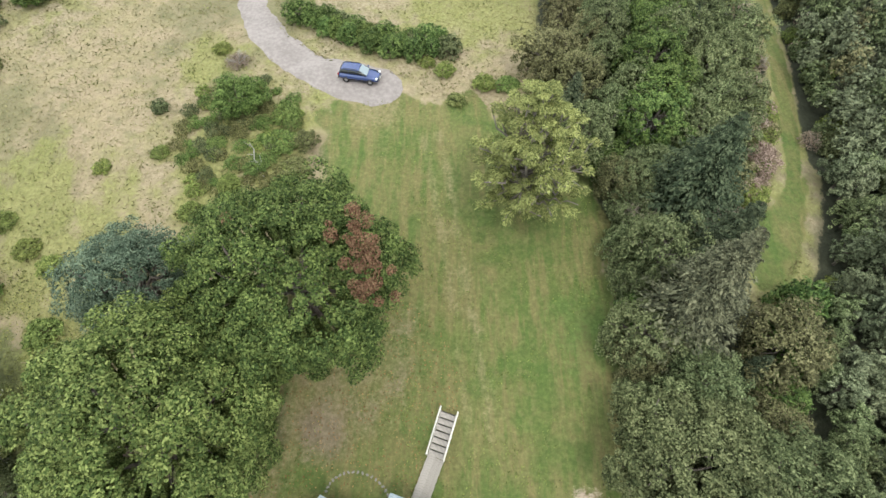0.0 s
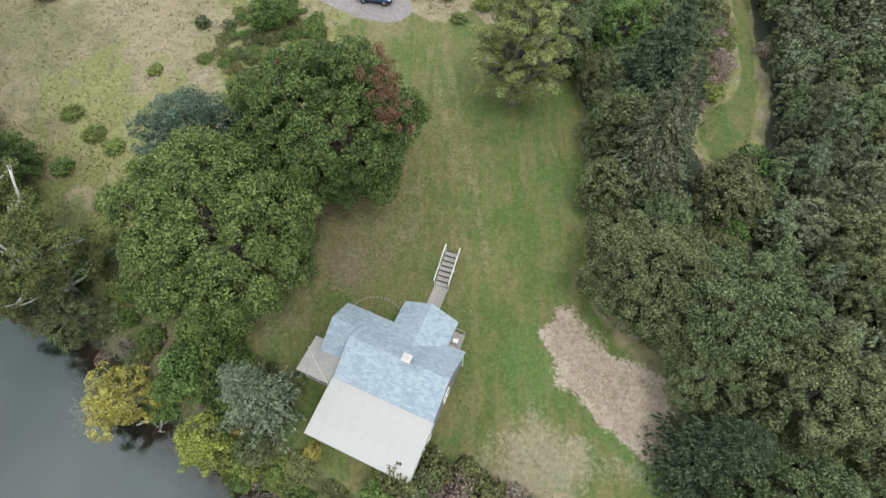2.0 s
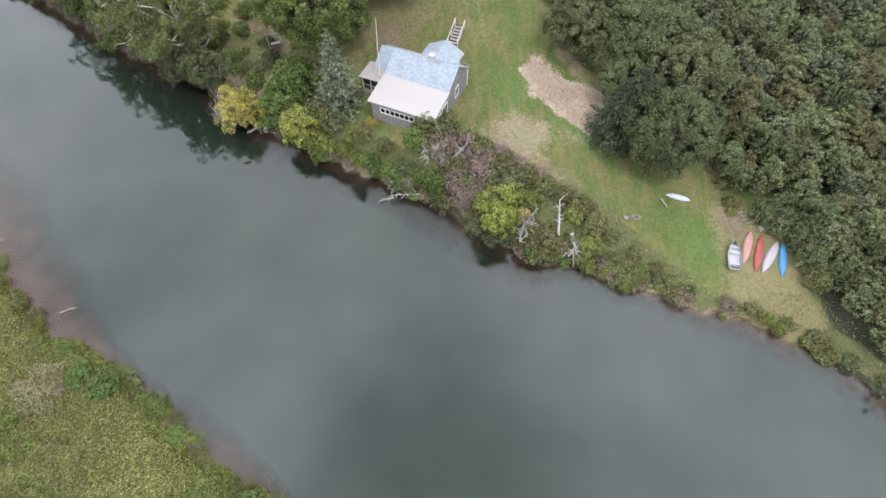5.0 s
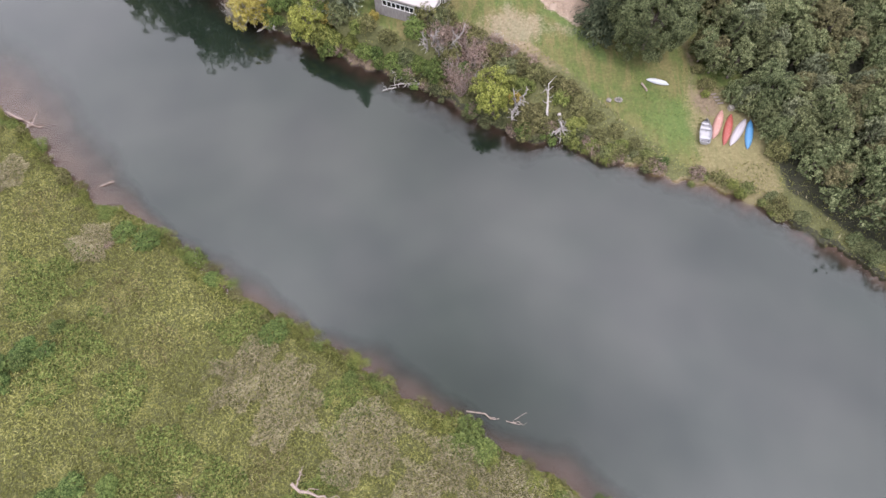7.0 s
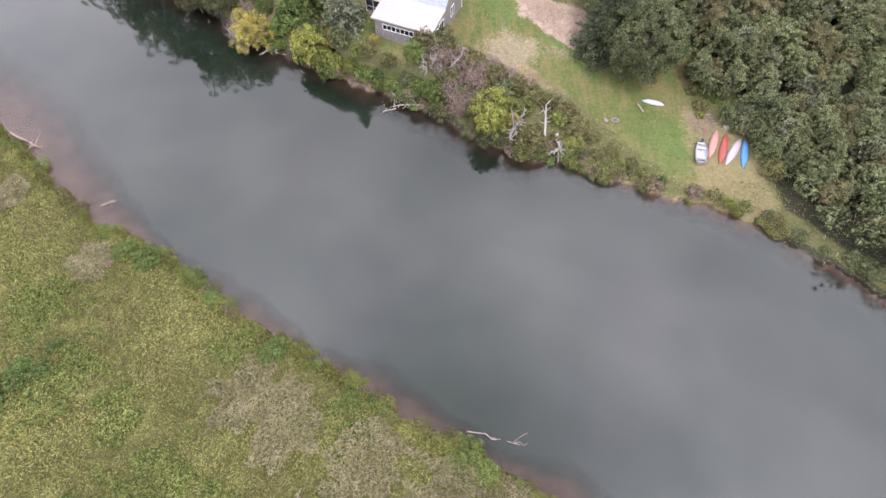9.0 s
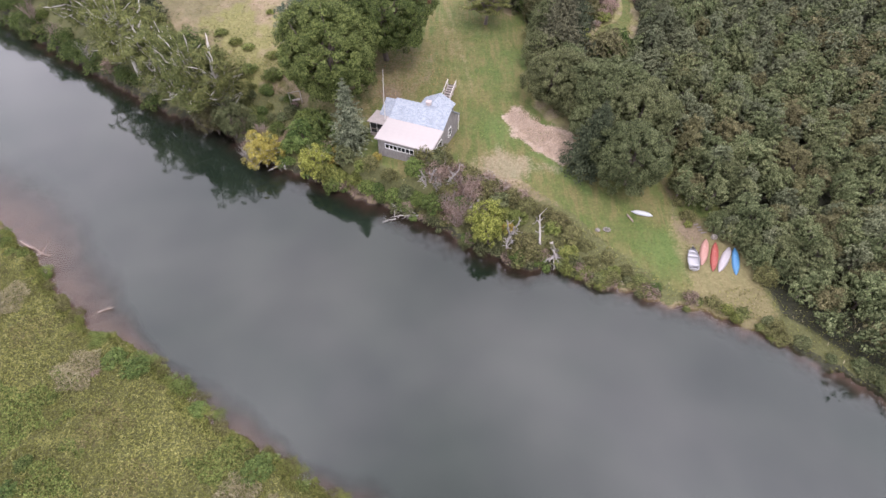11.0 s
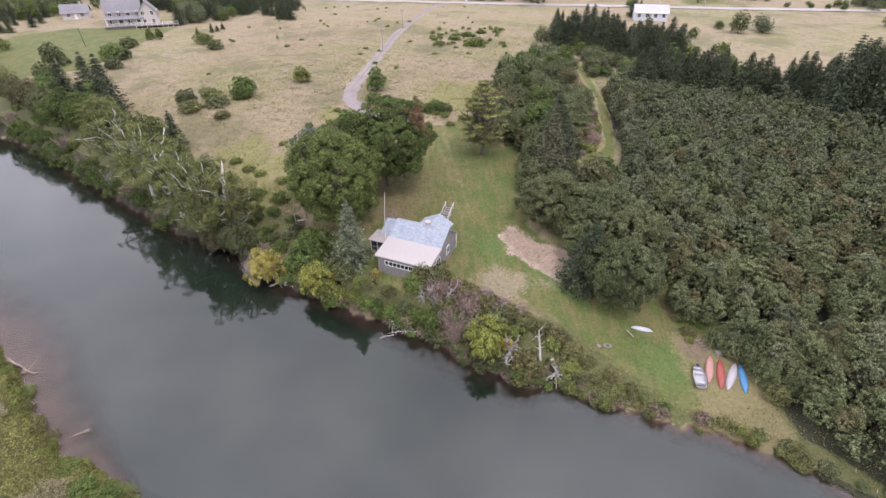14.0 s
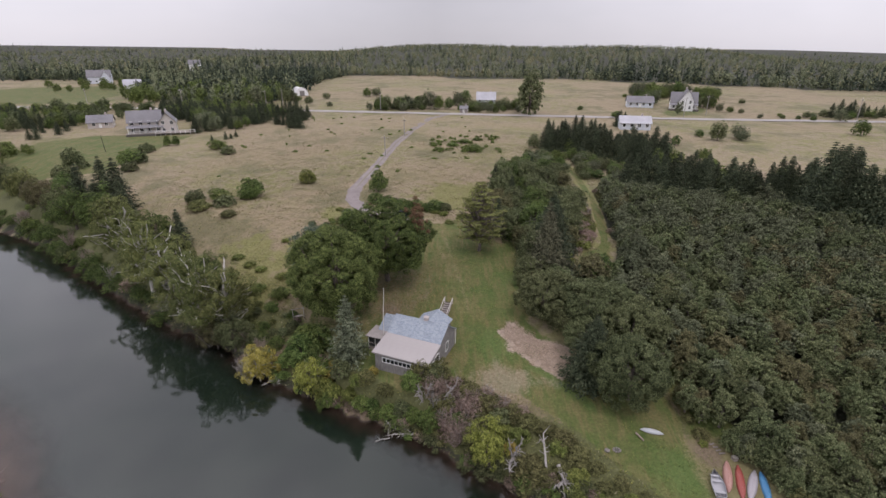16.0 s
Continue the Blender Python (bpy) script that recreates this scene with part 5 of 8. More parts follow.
def rowing_boat(x0, y0, x1, y1):
    ln = math.hypot(x1 - x0, y1 - y0)
    b = thing("rowing_boat", "white aluminium rowing boat with benches, open side up", "boat",
              pose((x0 + x1) / 2, (y0 + y1) / 2, (gz(x0, y0) + gz(x1, y1)) / 2 + 0.05, 0, 0, math.degrees(math.atan2(y1 - y0, x1 - x0)) - 90) @ pose(0, 0, 0, 8), "boats drawn up on the shore")
    n, m = 15, 9
    out, inn = [], []
    for i in range(n):
        t = i / (n - 1)
        w = 0.62 * (0.78 + 0.22 * math.sin(math.pi * min(1, t * 1.1))) * max(0.0, 1 - max(0, t - 0.35) ** 2.6 * 3.0) + 0.02
        for rows, k in ((out, 1.0), (inn, 0.93)):
            for j in range(m):
                a = math.pi * j / (m - 1)
                rows.append((-w * k * math.cos(a), (t - 0.5) * ln, 0.46 * (1 - math.sin(a) ** 0.6 * k) + 0.06 * t * t))
    f = [(i * m + j, i * m + j + 1, (i + 1) * m + j + 1, (i + 1) * m + j) for i in range(n - 1) for j in range(m - 1)]
    v = np.array(out + inn)
    g = [(a + n * m, d + n * m, c + n * m, e + n * m) for a, e, c, d in f]
    rim = [(i * m + j, (i + 1) * m + j, (i + 1) * m + j + n * m, i * m + j + n * m) for i in range(n - 1) for j in (0, m - 1)]
    stern = [(j, j + 1, j + 1 + n * m, j + n * m) for j in range(m - 1)]
    white = boat_paint("white_boat_paint", (0.36, 0.36, 0.375), (0.29, 0.29, 0.30))
    part("hull", mesh_np("hull", v, np.array(f + g + rim + stern), white, True), b)
    part("transom", shell("transom", [prism([(-0.47, 0.45), (0.47, 0.45), (0.38, 0.12), (0.15, 0.0), (-0.15, 0.0), (-0.38, 0.12)], -ln / 2 - 0.02, -ln / 2 + 0.03, 1)], white), b)
    for y, w in ((-0.35, 0.57), (0.05, 0.30)):
        part("bench", shell("bench", [box(-0.54, 0.54, y * ln, y * ln + 0.26, 0.28, 0.32)], white, 0.01), b)
    part("bench", shell("bench", [box(-0.45, 0.45, 0.24 * ln, 0.24 * ln + 0.24, 0.30, 0.34)], white, 0.01), b)
    part("bow_deck", shell("bow_deck", [[[(-0.22, 0.36 * ln, 0.48), (0.22, 0.36 * ln, 0.48), (0.0, 0.485 * ln, 0.52), (0, 0.36 * ln, 0.42)], [(0, 1, 2), (0, 3, 1), (1, 3, 2), (2, 3, 0)]]], BLACK), b)
    part("motor_well", shell("motor_well", [box(-0.4, 0.4, -0.485 * ln, -0.43 * ln, 0.2, 0.36)], BLACK, 0.01), b)
    return b


rowing_boat(26.4, -24.1, 27.1, -21.1)

for i, (x, y, t, ln) in enumerate(((29.1, -19.1, 8, 0.7), (28.9, -18.7, 15, 0.6), (28.8, -18.3, 5, 0.6), (28.6, -17.9, 20, 0.6))):
    p = thing("plank", "short weathered board lying on bare earth", "board", pose(x, y, gz(x, y) + 0.05, 0, 0, t), "boards behind the boats")
    part("board", shell("board", [box(-ln / 2, ln / 2, -0.1, 0.1, 0, 0.06)], plain("pale_board", (0.24, 0.205, 0.18), 0.85), 0.008), p)
crate = thing("wooden_crate", "grey wooden crate behind the red kayak", "crate", pose(30.0, -19.9, gz(30.0, -19.9), 0, 0, 12) @ Matrix.Diagonal((0.75, 0.75, 0.75, 1)))
for z in (0.02, 0.2, 0.38):
    part("slat", shell("slat", [box(-0.32, 0.32, -0.32, -0.29, z, z + 0.13), box(-0.32, 0.32, 0.29, 0.32, z, z + 0.13), box(-0.32, -0.29, -0.29, 0.29, z, z + 0.13), box(0.29, 0.32, -0.29, 0.29, z, z + 0.13)], GREY_WOOD), crate)
part("lid", shell("lid", [box(-0.35, 0.35, -0.35, 0.35, 0.51, 0.55)], plain("crate_lid", (0.29, 0.27, 0.23), 0.8), 0.01), crate)

fire = thing("fire_ring", "ring of pale stones round old ash on the grass", "fire pit", pose(18.1, -18.2, gz(18.1, -18.2)) @ Matrix.Diagonal((0.75, 0.75, 0.75, 1)))
for i in range(9):
    a = i * 0.7
    part("stone", STONES[i % 4], fire).matrix_local = pose(0.5 * math.cos(a), 0.42 * math.sin(a), 0.06, 0, 0, i * 40) @ Matrix.Diagonal((0.17, 0.14, 0.17, 1))
part("ash", shell("ash", [prism([(0.36 * math.cos(q), 0.30 * math.sin(q)) for q in np.linspace(0, 2 * math.pi, 12, endpoint=False)], 0, 1)], plain("cold_ash", (0.10, 0.095, 0.09), 0.95)), fire).matrix_local = Matrix(((0, 1, 0, 0), (0, 0, 1, 0), (0.03, 0, 0, 0.02), (0, 0, 0, 1)))
rock = thing("boulder", "pale round boulder on the grass", "stone", pose(17.0, -18.3, gz(17, -18.3) + 0.1))
part("stone", STONES[1], rock).matrix_local = Matrix.Diagonal((0.32, 0.26, 0.36, 1))
log = thing("log", "short tan log lying at the foot of a tree", "log", pose(0, 0, 0))
v, f = limb(rng, (20.9, -16.2, gz(20.9, -16.2) + 0.12), (21.4, -17.2, gz(21.4, -17.2) + 0.10), 0.11, 0.08, 5, 0.05, 8)
part("bole", mesh_np("bole", v, f, TWIG, True), log)

# ---- dead wood along the shore ----


def driftwood(name, label, stems, mat=DEAD, bend=0.09):
    """Bleached dead wood: stems given as (start, end, thickness), each with side branches."""
    out = []
    for a, b, r in stems:
        a, b = np.array(a, float), np.array(b, float)
        out.append(limb(rng, a, b, r, r * 0.35, 7, bend, 7))
        for k in range(8):
            t = rng.uniform(0.25, 0.98)
            p = a + (b - a) * t
            d = unit(rng.normal(size=(1, 3)) + (b - a)[None] / np.linalg.norm(b - a))[0]
            out.append(limb(rng, p, p + d * np.linalg.norm(b - a) * rng.uniform(0.15, 0.35), r * 0.4, r * 0.12, 4, 0.2, 5))
    ob = thing(name, label, "dead wood", Matrix())
    for v, f in out:
        part("branch", mesh_np("branch", v, f, mat, True), ob)
    return ob


driftwood("driftwood", "bleached forked driftwood caught at the water's edge",
          [((-4.2, -14.3, -3.2), (-7.2, -14.8, -2.9), 0.13), ((-5.6, -14.2, -3.3), (-7.6, -12.9, -2.6), 0.10), ((-7.0, -14.6, -3.5), (-8.6, -15.1, -3.45), 0.08), ((-4.6, -14.0, -3.2), (-5.8, -13.6, -2.3), 0.08)])
driftwood("fallen_tree", "pale barkless trunk lying up the bank", [((9.9, -20.4, -2.2), (10.2, -16.9, -0.8), 0.15)], DEAD, 0.008)
driftwood("dead_tree", "silver-grey dead tree hanging over the water",
          [((6.6, -19.0, -1.9), (5.8, -21.8, -1.2), 0.14), ((6.6, -19.2, -1.9), (6.4, -21.6, -0.5), 0.12), ((6.6, -19.0, -1.9), (7.6, -19.0, 0.4), 0.12), ((6.5, -19.1, -2), (5.9, -19.8, 0.9), 0.11), ((6.6, -19.2, -1.9), (6.9, -20.6, 0.3), 0.11)])
driftwood("dead_tree", "bare bleached tree standing among rusty shrubs",
          [((-3.0, -11.6, -0.9), (-3.8, -12.2, 2.2), 0.10), ((-3.0, -11.6, -0.6), (-2.2, -12.4, 2.6), 0.11), ((-3.0, -11.6, -0.6), (-3.6, -13.2, 1.6), 0.11), ((-1.0, -12.0, -0.6), (0.3, -13.0, 2.3), 0.09), ((-1.0, -12.2, -0.6), (0.9, -12.0, 3.0), 0.10)])
roots = [((11.4, -21.6, -2.8), (11.4 + 1.5 * math.cos(a), -21.7 + 1.3 * math.sin(a), -2.9 + 0.6 * math.sin(i * 2.1)), 0.11) for i, a in enumerate(np.linspace(-2.6, 1.3, 9))]
driftwood("root_plate", "upturned bleached root plate of a fallen tree", roots + [((11.2, -20.2, -2.0), (11.5, -21.7, -2.6), 0.24)])
driftwood("log", "thin pale log half in the shallows", [((17.0, -24.4, -3.4), (19.0, -25.3, -3.3), 0.07)])
driftwood("log", "pale log resting on the far shore", [((-51.2, -18.2, -3.2), (-46.8, -20.3, -3.55), 0.16)], TWIG, 0.02)
driftwood("log", "sunken pole in the far shallows", [((0.2, -51.2, -3.55), (4.6, -52.3, -3.62), 0.07)], TWIG)
driftwood("driftwood", "dark snag showing above the shallows", [((-37.6, -28.2, -3.6), (-36.2, -27.8, -3.4), 0.09)], TWIG)
driftwood("log", "weathered forked log in the marsh grass", [((-13.0, -56.6, -1.2), (-9.0, -58.2, -1.3), 0.13), ((-12.6, -56.8, -1.2), (-12.2, -55.6, -0.8), 0.07)], TWIG)
driftwood("fallen_tree", "leafless fallen tree at the water's edge below birches", [((-25.5, -1.2, -2.6), (-27.5, -3.8, -3.3), 0.12), ((-22.5, -4.2, -2.6), (-25.0, -4.9, -3.4), 0.13), ((-22.8, -4.2, -2.8), (-22.5, -5.6, -2.6), 0.08)])
driftwood("fence_pole", "leaning pale pole among the field weeds", [((-15.5, 27.5, 4.0), (-17.0, 30.2, 6.1), 0.07)])

swing = thing("swing_frame", "pale timber frame half hidden under the maple", "frame", pose(-22.6, 6.6, gz(-22.6, 6.6), 0, 0, 20))
for x in (-0.8, 0.8):
    for y in (-0.5, 0.5):
        v, f = tube([(x, y, 0), (x, 0, 1.8)], [0.05, 0.045], 5)
        part("leg", mesh_np("leg", v, f, DEAD, True), swing)
v, f = tube([(-0.95, 0, 1.8), (0.95, 0, 1.8)], [0.05, 0.05], 5)
part("beam", mesh_np("beam", v, f, DEAD, True), swing)
part("seat", shell("seat", [box(-0.6, 0.6, -0.25, 0.25, 0.5, 0.56)], GREY_WOOD, 0.01), swing)

# ---- the car on the drive ----


def car():
    c = thing("car", "dark blue estate-type car parked on the gravel drive", "car", pose(-8.1, 39.3, gz(-8.1, 39.3) + 0.07, 0, 0, -11) @ Matrix.Diagonal((0.88, 0.88, 0.90, 1)))
    m = Mat("dark_blue_car_paint")
    m.colour(m.mix(m.step(m.noise(4, 4, m.co()), 0.4, 0.6), (0.030, 0.050, 0.155), (0.036, 0.058, 0.175)))
    m.set(Roughness=0.22, Metallic=0.25, Coat_Weight=0.8)
    blue = m.m

    def loft(name, stations, mat, m=12):
        """A rounded shell through cross sections x, half width, low, high."""
        vs = []
        for x, w, lo, hi in stations:
            for j in range(m):
                a = 2 * math.pi * (j + 0.5) / m
                ca, sa = math.cos(a), math.sin(a)
                k = (abs(ca) ** 4 + abs(sa) ** 4) ** -0.25
                vs.append((x, w * ca * k, (lo + hi) / 2 + (hi - lo) / 2 * sa * k))
        n = len(stations)
        f = [(i * m + j, (i + 1) * m + j, (i + 1) * m + (j + 1) % m, i * m + (j + 1) % m) for i in range(n - 1) for j in range(m)]
        f += [(e + j, e + j + 1, e + m - 2 - j, e + m - 1 - j) for e in (0, (n - 1) * m) for j in range(m // 2 - 1)]
        return mesh_np(name, np.array(vs), np.array(f), mat, True)

    part("body", loft("body", [(-2.24, 0.62, 0.44, 0.84), (-2.18, 0.78, 0.36, 0.95), (-1.95, 0.86, 0.28, 0.99), (-1.2, 0.89, 0.26, 1.0), (0.0, 0.90, 0.26, 0.99), (0.9, 0.89, 0.26, 0.97), (1.35, 0.87, 0.26, 0.93),
                               (1.8, 0.84, 0.27, 0.85), (2.08, 0.76, 0.30, 0.75), (2.22, 0.60, 0.36, 0.63)], blue), c, "dark blue metallic bodywork")
    part("glasshouse", loft("glasshouse", [(-2.08, 0.66, 0.93, 1.02), (-1.98, 0.72, 0.93, 1.25), (-1.75, 0.75, 0.93, 1.44), (-1.2, 0.76, 0.93, 1.48), (-0.4, 0.77, 0.93, 1.49), (0.15, 0.77, 0.93, 1.46), (0.6, 0.78, 0.93, 1.24), (1.02, 0.76, 0.92, 0.99)], DARK_GLASS), c, "dark tinted side windows")
    part("roof", loft("roof", [(-1.95, 0.56, 1.40, 1.45), (-1.7, 0.64, 1.42, 1.52), (-1.2, 0.67, 1.44, 1.55), (-0.4, 0.67, 1.44, 1.55), (0.05, 0.65, 1.43, 1.52), (0.2, 0.60, 1.42, 1.47)], blue), c)
    for y in (-0.6, 0.6):
        part("roof_rail", shell("roof_rail", [box(-1.6, 0.0, y - 0.02, y + 0.02, 1.56, 1.60)], BLACK, 0.008), c)
    # sky reflection on the windscreen is put into its base colour
    part("windscreen", shell("windscreen", [slab([(1.02, -0.62, 1.01), (1.02, 0.62, 1.01), (0.22, 0.56, 1.47), (0.22, -0.56, 1.47)], 0.02)], Mat("windscreen_reflection").set(Base_Color=(0.22, 0.26, 0.29, 1), Roughness=0.08).m), c, "windscreen with a pale sky reflection in its colour")
    for x in (-1.0, -0.1):
        for sg in (-1, 1):
            part("pillar", shell("pillar", [slab([(x, sg * 0.785, 0.98), (x + 0.08, sg * 0.785, 0.98), (x + 0.08, sg * 0.72, 1.44), (x, sg * 0.72, 1.44)], 0.01)], blue), c)
    rim_m = plain("alloy", (0.55, 0.55, 0.57), 0.3, 0.9)
    for x in (-1.35, 1.38):
        for sg in (-1, 1):
            v, f = [], []
            ring = [(0.33, -0.1), (0.33, 0.1), (0.2, 0.11), (0.2, -0.11)]
            n = 20
            for i in range(n):
                a = 2 * math.pi * i / n
                v += [(r * math.cos(a), o, r * math.sin(a)) for r, o in ring]
            f = [(i * 4 + j, i * 4 + (j + 1) % 4, ((i + 1) % n) * 4 + (j + 1) % 4, ((i + 1) % n) * 4 + j) for i in range(n) for j in range(4)]
            wheel = part("wheel", mesh_np("tyre", np.array(v), np.array(f), BLACK, True), c, "black tyre")
            wheel.location = (x, sg * 0.80, 0.33)
            part("rim", shell("rim", [prism([(0.2 * math.cos(q), 0.2 * math.sin(q)) for q in np.linspace(0, 2 * math.pi, 12, endpoint=False)], -0.07, 0.07, 1)], rim_m, 0.01), wheel, "silver alloy rim")
    lamp = plain("headlamp_glass", (0.75, 0.76, 0.78), 0.15, 0.0, bump=0)
    for sg in (-1, 1):
        part("headlight", shell("headlight", [box(2.0, 2.2, sg * 0.66 - 0.16, sg * 0.66 + 0.16, 0.66, 0.80)], lamp, 0.03), c, "clear headlight")
        part("tail_light", shell("tail_light", [box(-2.24, -2.14, sg * 0.72 - 0.1, sg * 0.72 + 0.1, 0.75, 1.0)], plain("tail_lamp", (0.35, 0.02, 0.02), 0.25), 0.02), c, "red tail light")
        part("mirror", shell("mirror", [box(0.72, 0.86, sg * 0.98 - 0.1, sg * 0.98 + 0.1, 0.98, 1.12)], blue, 0.03), c)
    part("bumper", shell("bumper", [box(2.12, 2.27, -0.7, 0.7, 0.36, 0.5), box(-2.28, -2.16, -0.8, 0.8, 0.38, 0.55)], BLACK, 0.02), c)
    part("number_plate", shell("number_plate", [box(2.27, 2.285, -0.26, 0.26, 0.44, 0.55)], WHITE_PAINT), c)
    return c


car()

# ---- shrubs ----


def spaced(rng, poly, gap, jitter=0.38):
    xs, ys = [p[0] for p in poly], [p[1] for p in poly]
    out, row = [], 0
    y = min(ys)
    while y < max(ys):
        x = min(xs) + (gap / 2 if row % 2 else 0)
        while x < max(xs):
            out.append((x + rng.uniform(-jitter, jitter) * gap, y + rng.uniform(-jitter, jitter) * gap))
            x += gap
        y += gap * 0.87
        row += 1
    p = np.array(out)
    return p[inside(poly, p[:, 0], p[:, 1]) > 0.4]


def bush_meshes(rng, R, H, k, n, leaf, mat, rel=0.34):
    (v, f), c = tufted(rng, R, -0.35 * H, H, k, n, leaf, rel, 0.6, -0.35, 0.3, 0.1)
    stems = [limb(rng, (0, 0, -0.2), c[int(rng.integers(len(c)))], 0.04, 0.012, 4, 0.1, 4) for i in range(8)]
    sv, sf = merged(stems)
    return mesh_np("stems", sv, sf, BARK, True), mesh_np("leaves", v, f, mat)


def bush(label, meshes, x, y, s=1.0, tall=1.0, group="", name="bush"):
    return plant(name, label, "bush", meshes, x, y, s, rng.uniform(0, 360), tall, group, 0.05, ("stem", "foliage"))


KIND = {"green": BUSH, "grey": SALLOW, "yellow": YELLOW, "lime": LIME, "rust": RUST, "alder": ALDER, "dark": MAPLE_DARK, "birch": BIRCH, "olive": OLIVE}
BUSHES = {k: [bush_meshes(rng, 1.0, 1.5, 46, 2300, 0.13, mt, 0.24) for _ in range(3)] for k, mt in KIND.items()}
WORDS = {"green": "leafy green bush", "grey": "grey-green bush", "yellow": "yellowing autumn bush", "lime": "bright yellow-green bush", "rust": "rust-brown half bare shrub",
         "alder": "dull green alder bush", "dark": "dark green bush", "birch": "young birch bush", "olive": "low olive-green bush"}
BUSHES["rust"] = [(twiggy(rng, 1.15, 1.75, 16, 6, TWIG if i else DEAD, 0.022), bush_meshes(rng, 1.0, 1.5, 46, 1200, 0.12, RUST, 0.26)[1]) for i in range(3)]

yellow_tree = broad(rng, 2.7, 5.6, 0.0, 56, 7000, 0.17, YELLOW, BIRCH_BARK, 0.19, 0.016, uneven=0.6, limbs=36, out=1.02)
yellow = plant("yellow_tree", "small yellow-leaved tree leaning over the water", "tree", yellow_tree, -25.6, -3.6, 1.0)
bare = part("bare_branches", twiggy(rng, 2.5, 5.0, 22, 8, DEAD, 0.04), yellow, "bleached leafless branches")
bare.location = (-1.3, -0.5, 0.2)
lime_tree = broad(rng, 2.4, 5.6, 0.0, 56, 5600, 0.17, LIME_YELLOW, BARK, 0.19, 0.02, uneven=0.65)
lime = plant("lime_tree", "small bright yellow-green tree on the bank", "tree", lime_tree, -18.2, -7.0, 1.0)
part("bare_branches", twiggy(rng, 1.8, 4.6, 12, 7, DEAD, 0.035), lime, "bleached leafless branches").location = (0.8, 0.6, 0.6)
plant("lime_tree", "yellow-green tree drooping over the water", "tree", lime_tree, 4.0, -19.2, 1.08, 70)


def undergrowth(name, label, places, mat, leaf=0.15, n=900):
    """Low growth that nobody could count, its crowns joined: places are (x, y, radius, height)."""
    pieces = []
    for x, y, r, h in places:
        (v, f), c = tufted(rng, r, -0.35 * h, h, 30, int(n * min(r, 2.0)), leaf, 0.26, 0.6, -0.35, 0.35, 0.1)
        pieces.append((v + np.array([x, y, gz(x, y)]), f))
    v, f = merged(pieces)
    tagged(new(name, mesh_np(name, v, f, mat)), label, "undergrowth", kind="stuff")


